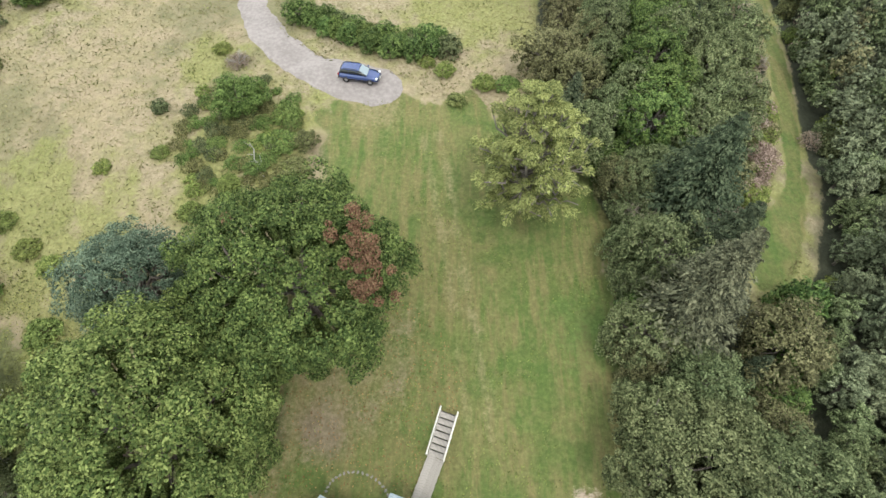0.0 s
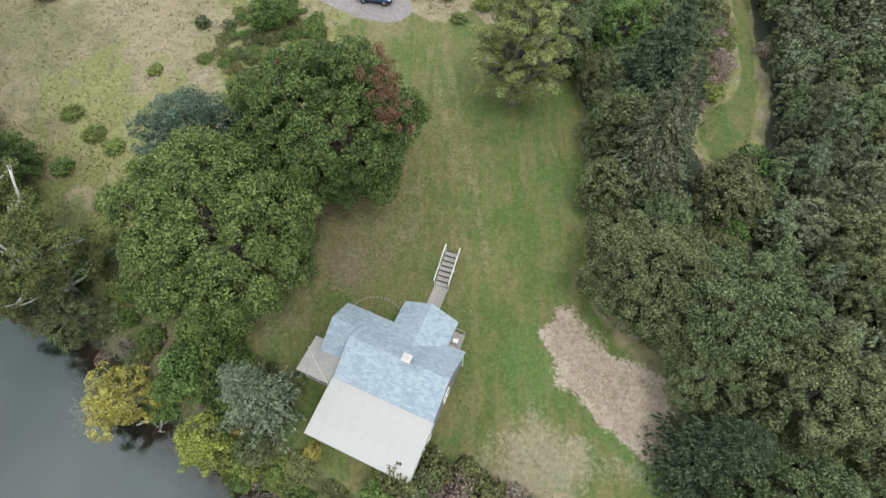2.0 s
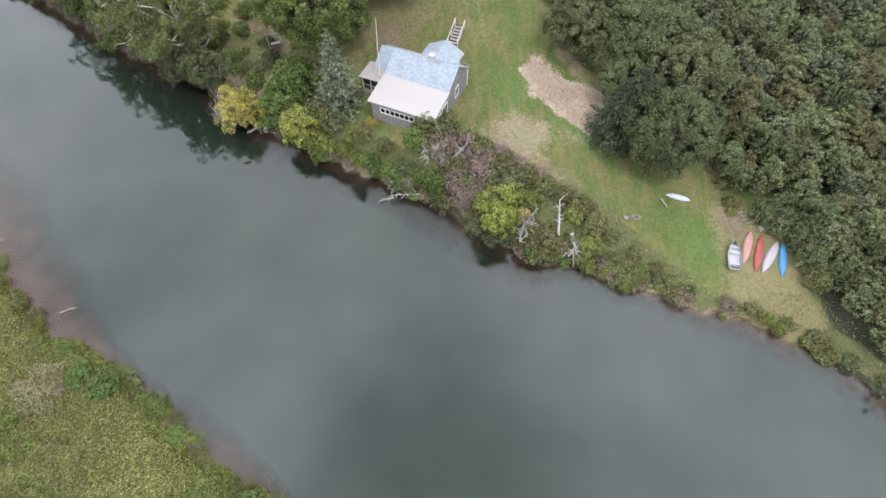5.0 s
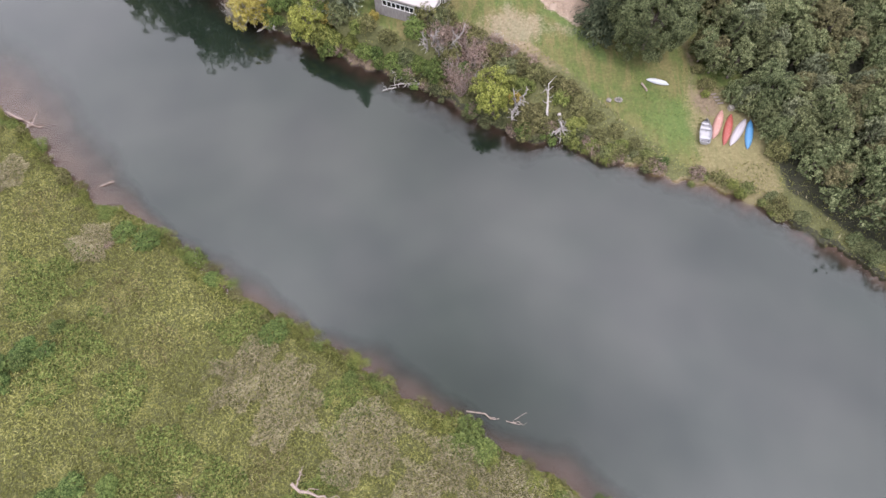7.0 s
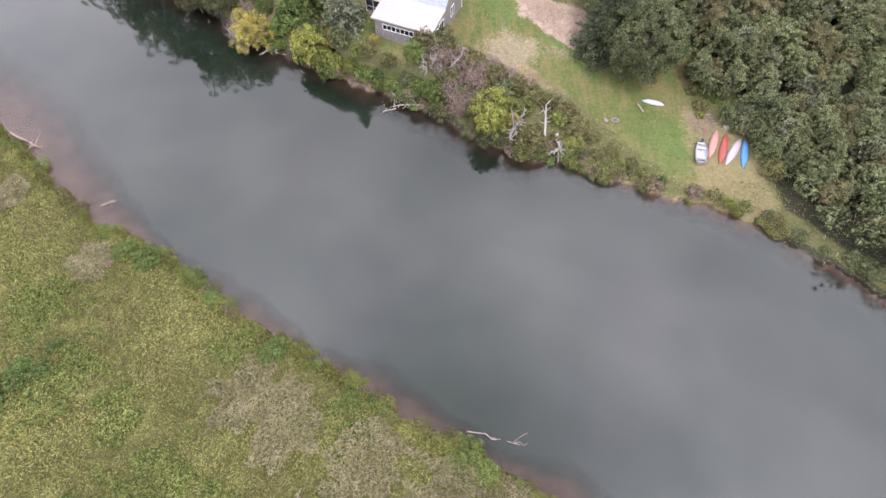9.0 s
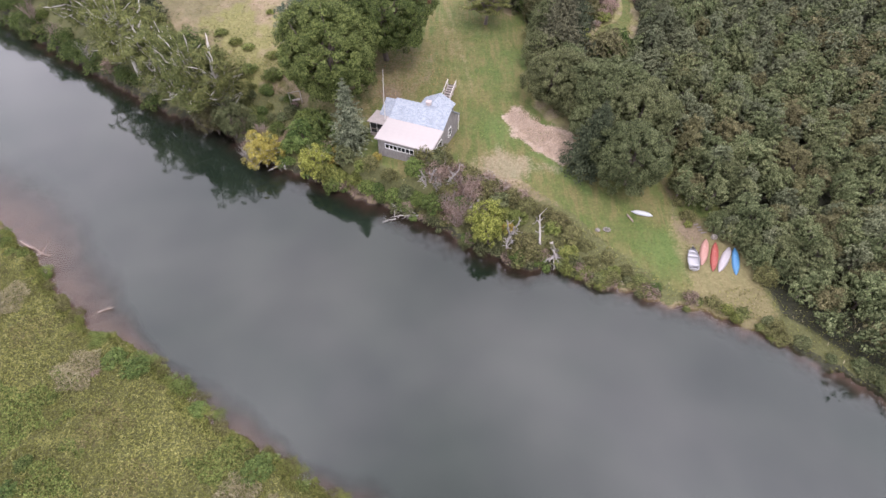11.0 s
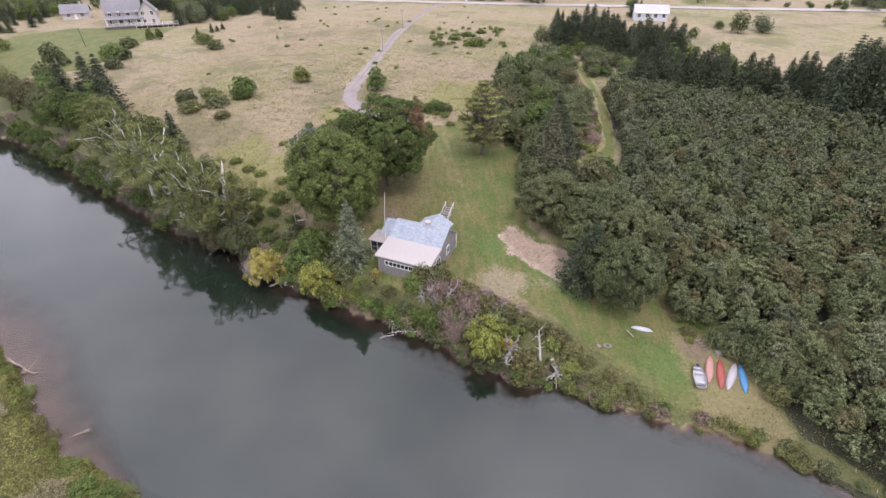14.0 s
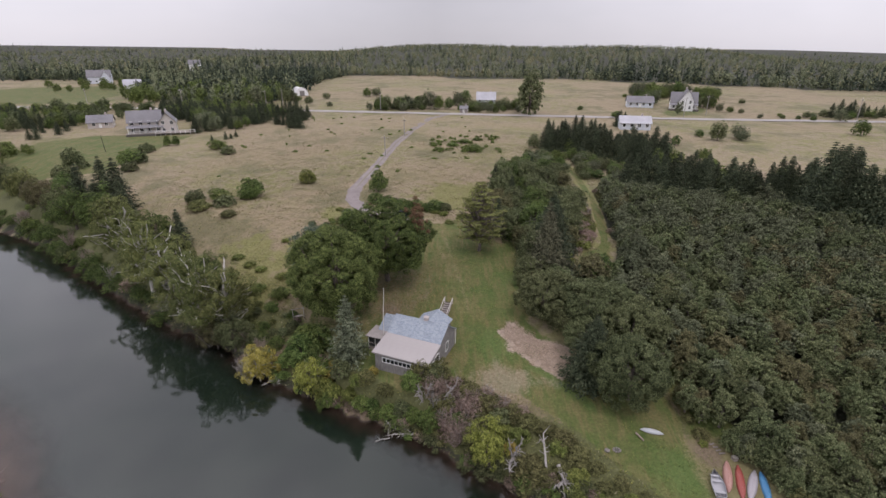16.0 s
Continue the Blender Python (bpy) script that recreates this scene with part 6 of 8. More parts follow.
# placed shrubs of the near bank: kind, x, y, radius, tallness
BANK = [("dark", -18.2, -2.4, 1.6, 1.0), ("yellow", -15.2, -4.6, 1.0, 1.3), ("rust", -16.8, -3.4, 0.9, 1.3), ("lime", -16.2, -7.4, 1.5, 1.2), ("lime", -14.6, -8.0, 1.2, 1.0), ("lime", -11.4, -8.4, 1.0, 1.0), ("olive", -10.2, -8.6, 1.1, 0.9), ("dark", -9.4, -10.4, 1.0, 0.8), ("olive", -8.0, -10.0, 1.1, 0.9), ("yellow", -9.6, -7.6, 0.7, 0.9), ("olive", -3.4, -9.2, 1.6, 1.3), ("olive", -1.2, -8.8, 1.5, 1.2), ("green", -4.6, -10.6, 1.4, 1.1), ("olive", 1.4, -9.0, 1.3, 1.0),
        ("green", -22, -2.4, 1.5, 1.0), ("dark", -20.5, -1.0, 2.2, 1.0), ("dark", -18, 0.5, 2.0, 1.0), ("green", -20, 2.0, 2.0, 0.8), ("green", -16.6, -4.6, 1.7, 1.0), ("yellow", -15.8, -5.6, 1.0, 1.2),
        ("rust", -14.2, -6.2, 0.8, 1.1), ("rust", -18.8, -3.8, 0.9, 1.3), ("green", -15.4, -8.6, 1.3, 1.0), ("lime", -12.6, -8.8, 1.1, 0.9), ("grey", -13.6, -7.2, 1.4, 1.2), ("dark", -8.9, -11.4, 1.0, 0.9),
        ("green", -10.6, -10.0, 1.2, 0.9), ("green", -7.2, -11.6, 1.2, 0.9), ("grey", -5.6, -11.8, 1.3, 0.8), ("green", -6.0, -13.0, 1.0, 0.8), ("green", -4.2, -12.6, 1.2, 0.9),
        ("grey", -2.0, -9.6, 1.5, 1.1), ("rust", 0.2, -10.2, 1.9, 1.1), ("olive", 2.4, -10.6, 1.7, 1.0), ("olive", -0.6, -12.6, 1.8, 1.1), ("rust", 1.8, -13.0, 1.9, 1.1), ("olive", 4.2, -12.4, 1.6, 0.9),
        ("rust", 0.4, -15.2, 1.7, 0.9), ("olive", 2.6, -16.6, 1.6, 0.9), ("green", -2.4, -13.6, 1.6, 0.9), ("dark", 1.0, -14.4, 1.4, 1.0), ("olive", 3.4, -14.6, 1.6, 0.9), ("grey", 5.6, -14.2, 1.6, 0.8),
        ("olive", 5.6, -11.4, 1.1, 0.7), ("lime", 6.0, -15.8, 1.3, 0.8), ("olive", 7.4, -13.4, 1.4, 0.7), ("lime", 7.6, -16.4, 1.3, 0.7), ("olive", 8.0, -20.6, 1.9, 0.8), ("olive", 8.8, -21.4, 1.4, 0.8),
        ("yellow", 6.6, -17.6, 0.9, 0.8), ("olive", 9.2, -14.8, 1.3, 0.7), ("lime", 11.8, -18.0, 1.1, 0.7), ("olive", 10.8, -15.8, 1.2, 0.7), ("olive", 12.4, -17.2, 1.4, 0.65), ("olive", 13.6, -19.2, 1.3, 0.7),
        ("lime", 13.0, -21.4, 1.2, 0.7), ("olive", 15.2, -20.4, 0.85, 0.65), ("olive", 15.4, -22.6, 0.85, 0.7), ("olive", 17.2, -22.2, 0.85, 0.65), ("lime", 17.6, -24.0, 0.85, 0.7), ("olive", 19.0, -23.9, 0.85, 0.65),
        ("birch", 20.4, -25.2, 0.85, 0.6), ("dark", 21.6, -26.2, 0.8, 0.7), ("rust", -1.6, -10.8, 1.5, 1.2), ("rust", 2.8, -11.6, 1.4, 1.1), ("rust", -0.2, -13.8, 1.5, 1.1), ("rust", 4.6, -10.6, 1.2, 0.9), ("rust", 2.0, -15.0, 1.3, 1.0), ("rust", 6.6, -11.8, 1.1, 0.8), ("rust", 8.6, -13.0, 1.0, 0.8), ("rust", -3.6, -10.2, 1.0, 1.1), ("olive", 11.4, -20.4, 0.9, 0.8), ("lime", 14.6, -23.8, 0.8, 0.8)]
for k, x, y, r, tall in BANK:
    bush(WORDS[k] + " on the riverbank", BUSHES[k][int(rng.integers(3))], x, y, r, tall, "shrubs along the near bank")
bare_meshes = [twiggy(rng, 1.6, 2.6, 18, 6, TWIG, 0.03), twiggy(rng, 1.5, 2.4, 16, 6, DEAD, 0.028)]
for x, y, s, k in ((-0.4, -14.6, 1.2, 0), (1.6, -12.0, 1.2, 0), (2.2, -14.8, 1.1, 1), (3.0, -11.2, 1.0, 0), (-2.0, -12.4, 1.0, 1), (0.6, -16.6, 1.0, 0), (5.2, -12.8, 0.8, 0), (-27.0, -2.6, 1.2, 1), (-24.6, -3.0, 1.0, 1), (-1.2, -11.0, 1.1, 0), (-0.2, -13.4, 1.1, 1), (1.2, -15.8, 1.0, 0), (3.4, -16.4, 0.9, 0), (0.8, -11.6, 1.0, 0), (-26.5, 0.6, 1.1, 0), (-30, 2.6, 1.2, 0), (-62, 24, 1.6, 1), (-79, 38, 1.8, 0), (-100, 53, 1.8, 0), (-47, 13.2, 1.5, 1),
                   (17.0, 31.2, 1.8, 1), (20.5, 22.5, 1.5, 0), (15.6, 22.4, 1.5, 0), (-36, 4.8, 1.3, 1), (-72, 32, 1.5, 0), (-40, 8.6, 1.2, 0)):
    plant("bare_shrub", "leafless grey shrub of tangled twigs", "shrub", (bare_meshes[k],), x, y, s, rng.uniform(0, 360), names=("twig_mass",))

# filler bushes along the bank, left of the cottage and beyond the boats
for i in range(70):
    if i < 34:
        x = rng.uniform(-110, -26)
        y0, y1, kinds = 0.5, 13, ("green", "grey", "birch", "alder", "rust")
    else:
        x = rng.uniform(30, 75)
        y0, y1, kinds = 0.4, 3.0, ("olive", "alder", "grey", "alder")
    y = np.interp(x, [p[0] for p in NEAR], [p[1] for p in NEAR]) + rng.uniform(y0, y1)
    k = kinds[int(rng.integers(len(kinds)))]
    bush(WORDS[k] + " on the riverbank", BUSHES[k][i % 2], x, y, rng.uniform(0.8, 1.9) if i < 34 else rng.uniform(0.5, 0.95), rng.uniform(0.8, 1.2), "shrubs along the near bank")

# growth that leans out over the edge of the water
edge = np.array(NEAR[7:19], float)
rim = {}
for i in range(110):
    q = rng.uniform(0, len(edge) - 1.001)
    a, b = edge[int(q)], edge[int(q) + 1]
    p = a + (b - a) * (q - int(q))
    n = np.array([-(b - a)[1], (b - a)[0]]) / np.linalg.norm(b - a)
    p = p + n * rng.uniform(-0.25, 1.3)
    kinds = ("green", "olive", "grey", "rust", "grey", "green") if p[0] < 12 else ("olive", "lime", "birch", "rust", "olive", "grey")
    r = rng.uniform(0.4, 1.0) * (0.5 if -14.5 < p[0] < -8 else 1.0)
    rim.setdefault(kinds[int(rng.integers(6))], []).append((p[0], p[1], r, r * rng.uniform(0.9, 1.5)))
for k, places in rim.items():
    undergrowth("bank_undergrowth", "mixed " + WORDS[k].replace(" bush", " growth").replace(" shrub", " growth") + " leaning over the water", places, KIND[k], 0.13)
undergrowth("shore_undergrowth", "grey-green growth along the upstream shore", [(x, float(np.interp(x, [p[0] for p in NEAR], [p[1] for p in NEAR])) + rng.uniform(-0.4, 2.2), rng.uniform(1.0, 2.0), rng.uniform(1.2, 2.6)) for x in rng.uniform(-125, -44, 80)], MAPLE_DARK, 0.20, 560)

for x, y in spaced(rng, TANGLE, 1.9, 0.45):
    k = ("dark", "green", "grey", "alder", "birch", "green", "rust")[int(rng.integers(7))]
    bush(WORDS[k] + " in the tangle below the maples", BUSHES[k][int(rng.integers(3))], x, y, rng.uniform(0.6, 1.2), rng.uniform(0.5, 1.0), "bushes below the maples")

# far shore
for k, x, y, r in (("green", -23.5, -39.3, 1.0), ("green", -16.5, -44.5, 1.2), ("green", 0.4, -53.2, 1.3), ("green", 1.6, -54.6, 1.2), ("dark", -38, -47, 2.2), ("dark", 10.5, -58.4, 0.9), ("green", -32.6, -34.4, 1.1), ("green", -30.2, -35.6, 1.2),
                   ("dark", -30, -57, 2.0), ("green", -26.5, -58, 1.7), ("green", -6.8, -49.6, 0.8), ("green", -9.6, -48.6, 0.7), ("rust", -21, -58.5, 1.2), ("dark", -36, -44.6, 1.6), ("rust", -33.6, -36.0, 0.5)):
    for i in range(1 if r < 1.4 else 4):
        dx, dy = (0, 0) if r < 1.4 else rng.normal(size=2) * r * 0.5
        bush(WORDS[k] + " on the marshy far bank", BUSHES[k][int(rng.integers(3))], x + dx, y + dy, r if r < 1.4 else r * 0.5, 0.6, "shrubs of the far bank")

for k, places in {"green": [], "olive": [], "lime": []}.items():
    for i in range(46):
        q = rng.uniform(3.2, 15.6)
        a, b = np.array(FAR[int(q)], float), np.array(FAR[int(q) + 1], float)
        p = a + (b - a) * (q - int(q)) + np.array([(b - a)[1], -(b - a)[0]]) / np.linalg.norm(b - a) * rng.uniform(-0.7, 1.0)
        r = rng.uniform(0.35, 0.95)
        places.append((p[0], p[1], r, r * rng.uniform(0.6, 1.1)))
    undergrowth("bank_undergrowth", WORDS[k].replace(" bush", " growth") + " overhanging the far shore", places, KIND[k], 0.10, 1000)

# ---- bushes of the field ----
round_bush = broad(rng, 2.7, 3.6, -0.6, 90, 9000, 0.15, BUSH, rel=0.16, uneven=0.4, low=-0.5, limbs=12)
plant("bush", "large bright green round bush in the rough grass", "bush", round_bush, -18.9, 35.4, 1.0, 30, names=("stem", "foliage"))
FIELD = [("grey", -26.8, 35.6, 0.9, 0.8), ("dark", -5.2, 43.2, 1.5, 0.8), ("dark", -7.4, 44.2, 1.5, 0.8), ("dark", -9.6, 45.2, 1.4, 0.8), ("dark", -3.0, 43.0, 1.4, 0.8), ("dark", -1.0, 43.2, 1.1, 0.9),
         ("dark", -15.4, 48.9, 1.8, 0.8), ("green", -13.6, 47.8, 1.5, 0.8), ("dark", -12.0, 46.6, 1.3, 0.8), ("lime", -34.7, 65.0, 2.3, 1.0), ("green", -45.0, 53.5, 3.0, 1.0), ("birch", -50.5, 50.5, 2.0, 0.7), ("green", -75.6, 108.5, 2.8, 0.8), ("green", -93.4, 88.3, 3.6, 0.8), ("grey", -106.6, 82.8, 3.2, 1.2), ("grey", -100, 69, 3.0, 1.2), ("dark", -15.5, 57.6, 2.2, 1.5), ("dark", -95.5, 114, 1.4, 1.6), ("dark", -93, 115, 1.3, 1.6), ("green", -45.5, 52.0, 2.2, 0.9), ("green", -52, 52, 2.2, 0.8), ("grey", -57, 50, 2.4, 0.8),
         ("grey", -49, 47, 2.2, 0.7), ("birch", -54, 45, 2.4, 0.6), ("olive", -46, 41, 1.8, 0.5), ("green", 11.2, 103, 2.2, 0.8), ("green", 5, 112, 2.0, 0.4), ("green", 9, 118, 2.4, 0.4), ("green", 0, 105, 1.8, 0.4), ("green", 14, 122, 2.0, 0.4),
         ("grey", -69, 100, 2.4, 0.8), ("grey", -97, 103, 2.6, 0.8), ("grey", -92, 89, 3.2, 0.7), ("grey", -88, 78, 2.4, 0.8), ("birch", 1.2, 36.6, 0.9, 0.6), ("lime", 4.0, 38.6, 1.2, 0.5), ("lime", 0.2, 40.4, 1.1, 0.5), ("green", 6.4, 38.4, 1.2, 0.5), ("lime", -1.6, 41.6, 0.9, 0.5),
         ("green", -14.4, 31.6, 1.5, 0.45), ("green", -16.6, 29.0, 1.3, 0.45), ("olive", -13.0, 28.6, 1.3, 0.5), ("olive", -12.6, 31.8, 1.2, 0.5), ("lime", -18.6, 27.0, 1.2, 0.45), ("green", -14.8, 34.6, 1.5, 0.5), ("green", -20.6, 31.5, 1.0, 0.4),
         ("lime", -21.4, 24.4, 1.1, 0.5), ("lime", -25.6, 30.6, 0.9, 0.4), ("lime", -30.4, 29.0, 0.9, 0.4), ("lime", -35, 21.5, 1.2, 0.4), ("lime", -38, 24, 1.2, 0.4), ("lime", -32.5, 20, 1.1, 0.4), ("lime", -28.0, 17.6, 1.2, 0.4), ("green", -31.5, 14.5, 1.5, 0.6), ("green", -27, 12.5, 1.6, 0.7),
         ("lime", 26.4, 25.8, 1.5, 0.6), ("lime", 27.6, 28.6, 1.4, 0.6), ("rust", 28.4, 33.6, 1.6, 0.8), ("rust", 28.8, 38.0, 1.6, 0.8), ("lime", 30.6, 17.4, 1.1, 0.8), ("rust", 33.6, 31.6, 1.0, 0.8), ("green", 24.6, 12.4, 2.3, 1.2), ("green", 23.2, 9.0, 2.0, 1.1), ("lime", 22.2, 22.6, 1.2, 0.8), ("rust", -20.6, 41.6, 1.2, 0.5), ("lime", -22.6, 43.5, 1.0, 0.4)]
ROUGH = [(-12.4, 26), (-22, 25), (-25, 32), (-24, 39), (-17, 40), (-12.4, 35.5)]
mats = {}
for x, y in spaced(rng, ROUGH, 1.35, 0.5):
    r = rng.uniform(0.5, 1.0)
    mats.setdefault(("green", "olive", "lime", "olive", "grey", "birch")[int(rng.integers(6))], []).append((x, y, r, r * rng.uniform(0.5, 0.9)))
for k, places in mats.items():
    undergrowth("rough_weeds", WORDS[k].replace(" bush", " growth") + " matted in the rough grass", places, KIND[k], 0.11, 1100)
for i in range(16):
    q = i / 15
    FIELD.append((("dark", "dark", "green", "grey")[i % 4], -13.5 + 14.5 * q + rng.uniform(-0.6, 0.6), 47.6 - 4.4 * q + rng.uniform(-0.8, 1.2), rng.uniform(0.8, 1.5), rng.uniform(0.7, 1.1)))
for i in range(30):
    q = rng.uniform(0, 1)
    bx = float(np.interp(q, [0, 0.5, 1], [36.2, 33.8, 30.2])) + rng.uniform(1.4, 3.4)
    FIELD.append((("olive", "lime", "alder", "grey", "rust")[i % 5], bx, 56 - 34 * q + rng.uniform(-0.5, 0.5), rng.uniform(0.8, 1.4), rng.uniform(0.7, 1.1)))
for i in range(16):
    q = i / 15
    FIELD.append((("rust", "olive", "lime", "rust")[i % 4], float(np.interp(q, [0, 0.5, 1], [33.6, 30.6, 25.4])) - rng.uniform(-0.3, 0.9), 56 - 32 * q, rng.uniform(0.8, 1.4), rng.uniform(0.6, 1.0)))
mats = {}
for x, y in spaced(rng, [(28.6, 43), (31.6, 43), (31.0, 36), (30.6, 31), (29.4, 27.6), (25.6, 25.6), (24.2, 27), (26, 33)], 1.7, 0.5):
    mats.setdefault(("rust", "olive", "rust", "grey", "lime")[int(rng.integers(5))], []).append((x, y, rng.uniform(0.9, 1.4), rng.uniform(1.2, 2.0)))
for k, places in mats.items():
    undergrowth("path_shrubs", WORDS[k].replace(" bush", " growth").replace(" shrub", " growth") + " crowded beside the mown path", places, KIND[k], 0.14, 1000)
FIELD += [("dark", 26.6, 15.6, 1.9, 1.3), ("alder", 30.4, -18.6, 1.2, 1.4), ("alder", 31.6, -19.9, 1.3, 1.4), ("alder", 32.7, -21.6, 1.3, 1.5), ("alder", 33.2, -23.6, 1.3, 1.5), ("olive", 27.9, -16.8, 0.8, 0.9), ("lime", 27.6, -18.0, 0.5, 0.8), ("olive", 27.3, -14.8, 0.7, 0.8), ("olive", 33.4, -25.6, 1.2, 1.2)]
for k, x, y, r, tall in FIELD:
    bush(WORDS[k] + " among the rough grass", BUSHES[k][int(rng.integers(3))], x, y, r, tall, "bushes of the field")

# ---- copse and thicket ----
way_x, way_y = np.array(PATH_TRACK, float).T


def off_path(x, y, h, wide):
    """True where a crown neither stands on the mown path nor leans over it towards the river."""
    for k in np.linspace(0, 1.35, 6):
        q = 1 + k * h / 33
        if abs(float(side(PATH_TRACK, x * q, y * q))) < 0.7 + wide * (0.75 - 0.45 * k) or float(inside(CLEARING, x * q, y * q)) > -wide * (0.8 - 0.45 * k):
            return False
    return True


COPSE_TREES = [broad(rng, 2.9, 5.8, -0.6, 110, 9000, 0.17, mt, rel=0.16, uneven=0.35) for mt in (ALDER, SALLOW, ALDER_WARM, ALDER, MAPLE_DARK)]
copse_spruce = spruce(rng, 9.0, 2.7, SPRUCE, 30, 11, 10)
for i, (x, y) in enumerate(spaced(rng, COPSE, 3.9)):
    if min(math.hypot(x - a, y - b) for a, b in ((16.6, 14), (19, 17.5), (19.6, 24), (14.6, 4.6), (20.6, 1.6))) < 2.4:
        continue
    if not off_path(x, y, 5.0, 1.7):
        if off_path(x, y, 0.8, 0.8):
            k = ("lime", "rust", "olive", "grey")[i % 4]
            bush(WORDS[k] + " beside the mown path", BUSHES[k][i % 3], x, y, rng.uniform(1.0, 1.5), rng.uniform(0.6, 0.9), "bushes of the field")
    elif i % 9 == 4:
        plant("spruce_tree", "dark young spruce in the copse beside the lawn", "tree", copse_spruce, x, y, rng.uniform(0.55, 0.85), rng.uniform(0, 360), group="trees of the copse")
    else:
        plant("broadleaf_tree", "dull green broadleaf tree in the copse beside the lawn", "tree", COPSE_TREES[i % 5], x, y, rng.uniform(0.75, 1.15), rng.uniform(0, 360), rng.uniform(0.8, 1.15), "trees of the copse")

for i, (x, y, s) in enumerate(((13.4, 8.6, 0.62), (13.8, 11.6, 0.7), (14.4, 14.8, 0.62), (14.6, 17.6, 0.72), (15.0, 20.6, 0.8), (15.3, 23.4, 0.74), (14.8, 26.2, 0.8), (13.4, 29.0, 0.7), (17.0, 20.4, 0.85), (17.4, 26.6, 0.9), (17.6, 10.6, 0.9))):
    plant("broadleaf_tree", "grey-green half bare bush at the lawn's wooded edge" if i % 3 == 1 else "dull green young broadleaf tree at the lawn's wooded edge", "tree", COPSE_TREES[(i * 2) % 5], x, y, s, rng.uniform(0, 360), rng.uniform(0.75, 1.0), "trees of the copse")

ALDERS = [broad(rng, rr * 0.84, hh, -0.8, 50, 3600, 0.165, mt, rel=0.20, uneven=0.5, low=-0.4, limbs=8) for mt, rr, hh in ((ALDER, 2.0, 4.6), (ALDER, 1.8, 5.0), (ALDER_GREY, 1.9, 4.4), (ALDER, 2.1, 4.8), (ALDER_GREY, 1.7, 5.0), (ALDER_WARM, 1.9, 4.5))]
spots = spaced(rng, THICKET, 2.25, 0.45)
spots = spots[spots[:, 0] < 108]
spots = np.array([p for p in spots if p[0] > 50 or off_path(p[0], p[1], 0.2, 1.2)])
order = np.argsort(np.hypot(spots[:, 0] - 32, (spots[:, 1] + 2) * 0.8))
for i, (x, y) in enumerate(spots[order[:296]]):
    s = rng.uniform(0.8, 1.15) * (0.75 if float(inside(THICKET, x, y)) < 1.8 else 1.0)
    warm = 0.44 if y < 6 else 0.12
    plant("alder_tree", "low dull green alder crowded in the thicket", "tree", ALDERS[int(rng.choice(6, p=(0.24, 0.2, 0.18, 0.12, 0.26 - warm * 0.5, warm * 0.5)))], x, y, s, rng.uniform(0, 360), rng.uniform(0.75, 1.2), "alders of the thicket")


def far_thicket(spots, mat):
    """The far side of the thicket, its crowns joined."""
    pieces = []
    z = ground(spots[:, 0], spots[:, 1])
    for (x, y), h in zip(spots, z):
        s = rng.uniform(0.75, 1.15)
        (v, f), c = tufted(rng, 1.7 * s, -0.6, 4.8 * s * rng.uniform(0.75, 1.2), 18, 440, 0.30, 0.26, low=-0.1, uneven=0.5)
        pieces.append((v + np.array([x, y, h]), f))
    v, f = merged(pieces)
    tagged(new("far_thicket", mesh_np("far_thicket", v, f, mat)), "dense dull green alder thicket running on behind", "thicket", kind="stuff")


rest = spots[order[296:]]
which = np.where(rest[:, 1] + rng.normal(size=len(rest)) * 5 > 16, rng.choice(3, size=len(rest), p=(0.35, 0.6, 0.05)), rng.choice(3, size=len(rest), p=(0.45, 0.2, 0.35)))
for q, mt in enumerate((ALDER, ALDER_GREY, ALDER_WARM)):
    far_thicket(rest[which == q], mt)

# ---- conifers behind the thicket and far trees ----
FAR_SPRUCE = [spruce(rng, 10.0, r, SPRUCE, 38, 12, 11, ragged=0.35, needle=0.72) for r in (3.3, 3.9, 4.5)]


def row_of(points, n, wide, h0, h1, label, group):
    pts = np.array(points, float)
    k = np.linspace(0, len(pts) - 1, n)
    for q in k:
        i = min(int(q), len(pts) - 2)
        p = pts[i] + (pts[i + 1] - pts[i]) * (q - i) + rng.uniform(-wide, wide, 2)
        h = rng.uniform(h0, h1)
        plant("spruce_tree", label, "tree", FAR_SPRUCE[int(rng.integers(3))], p[0], p[1], h / 10, rng.uniform(0, 360), rng.uniform(0.8, 1.1), group)


row_of([(48, 56), (58, 56), (66, 54), (76, 50), (82, 43)], 56, 3.4, 6, 11, "dark spruce in the row behind the thicket", "spruces behind the thicket")
row_of([(78, 37), (82, 34), (84, 30)], 7, 1.6, 13, 17.5, "tall dark spruce in the row behind the thicket", "spruces behind the thicket")
row_of([(80, 44), (87, 40), (92, 33), (104, 27)], 26, 3.2, 9.5, 14.5, "tall dark spruce in the row behind the thicket", "spruces behind the thicket")
row_of([(36, 102), (42, 106), (52, 102), (64, 86), (62, 94), (52, 110), (42, 113), (50, 96), (58, 84), (66, 92)], 80, 4.6, 6, 11, "dark spruce in the plantation by the road", "spruces by the road")
row_of([(-62, 150), (-70, 165), (-64, 178), (-76, 190), (-88, 196)], 34, 5.0, 5, 8, "dark spruce beside the grey house", "spruces by the grey house")
row_of([(-83, 122), (-79, 127), (-78, 131)], 4, 1.0, 2.5, 3.6, "small clipped conifer on the lawn edge", "small conifers")
row_of([(-150, 128), (-160, 150), (-172, 160)], 14, 6.0, 4, 7, "dark conifer beside the far lawn", "conifers by the far lawn")

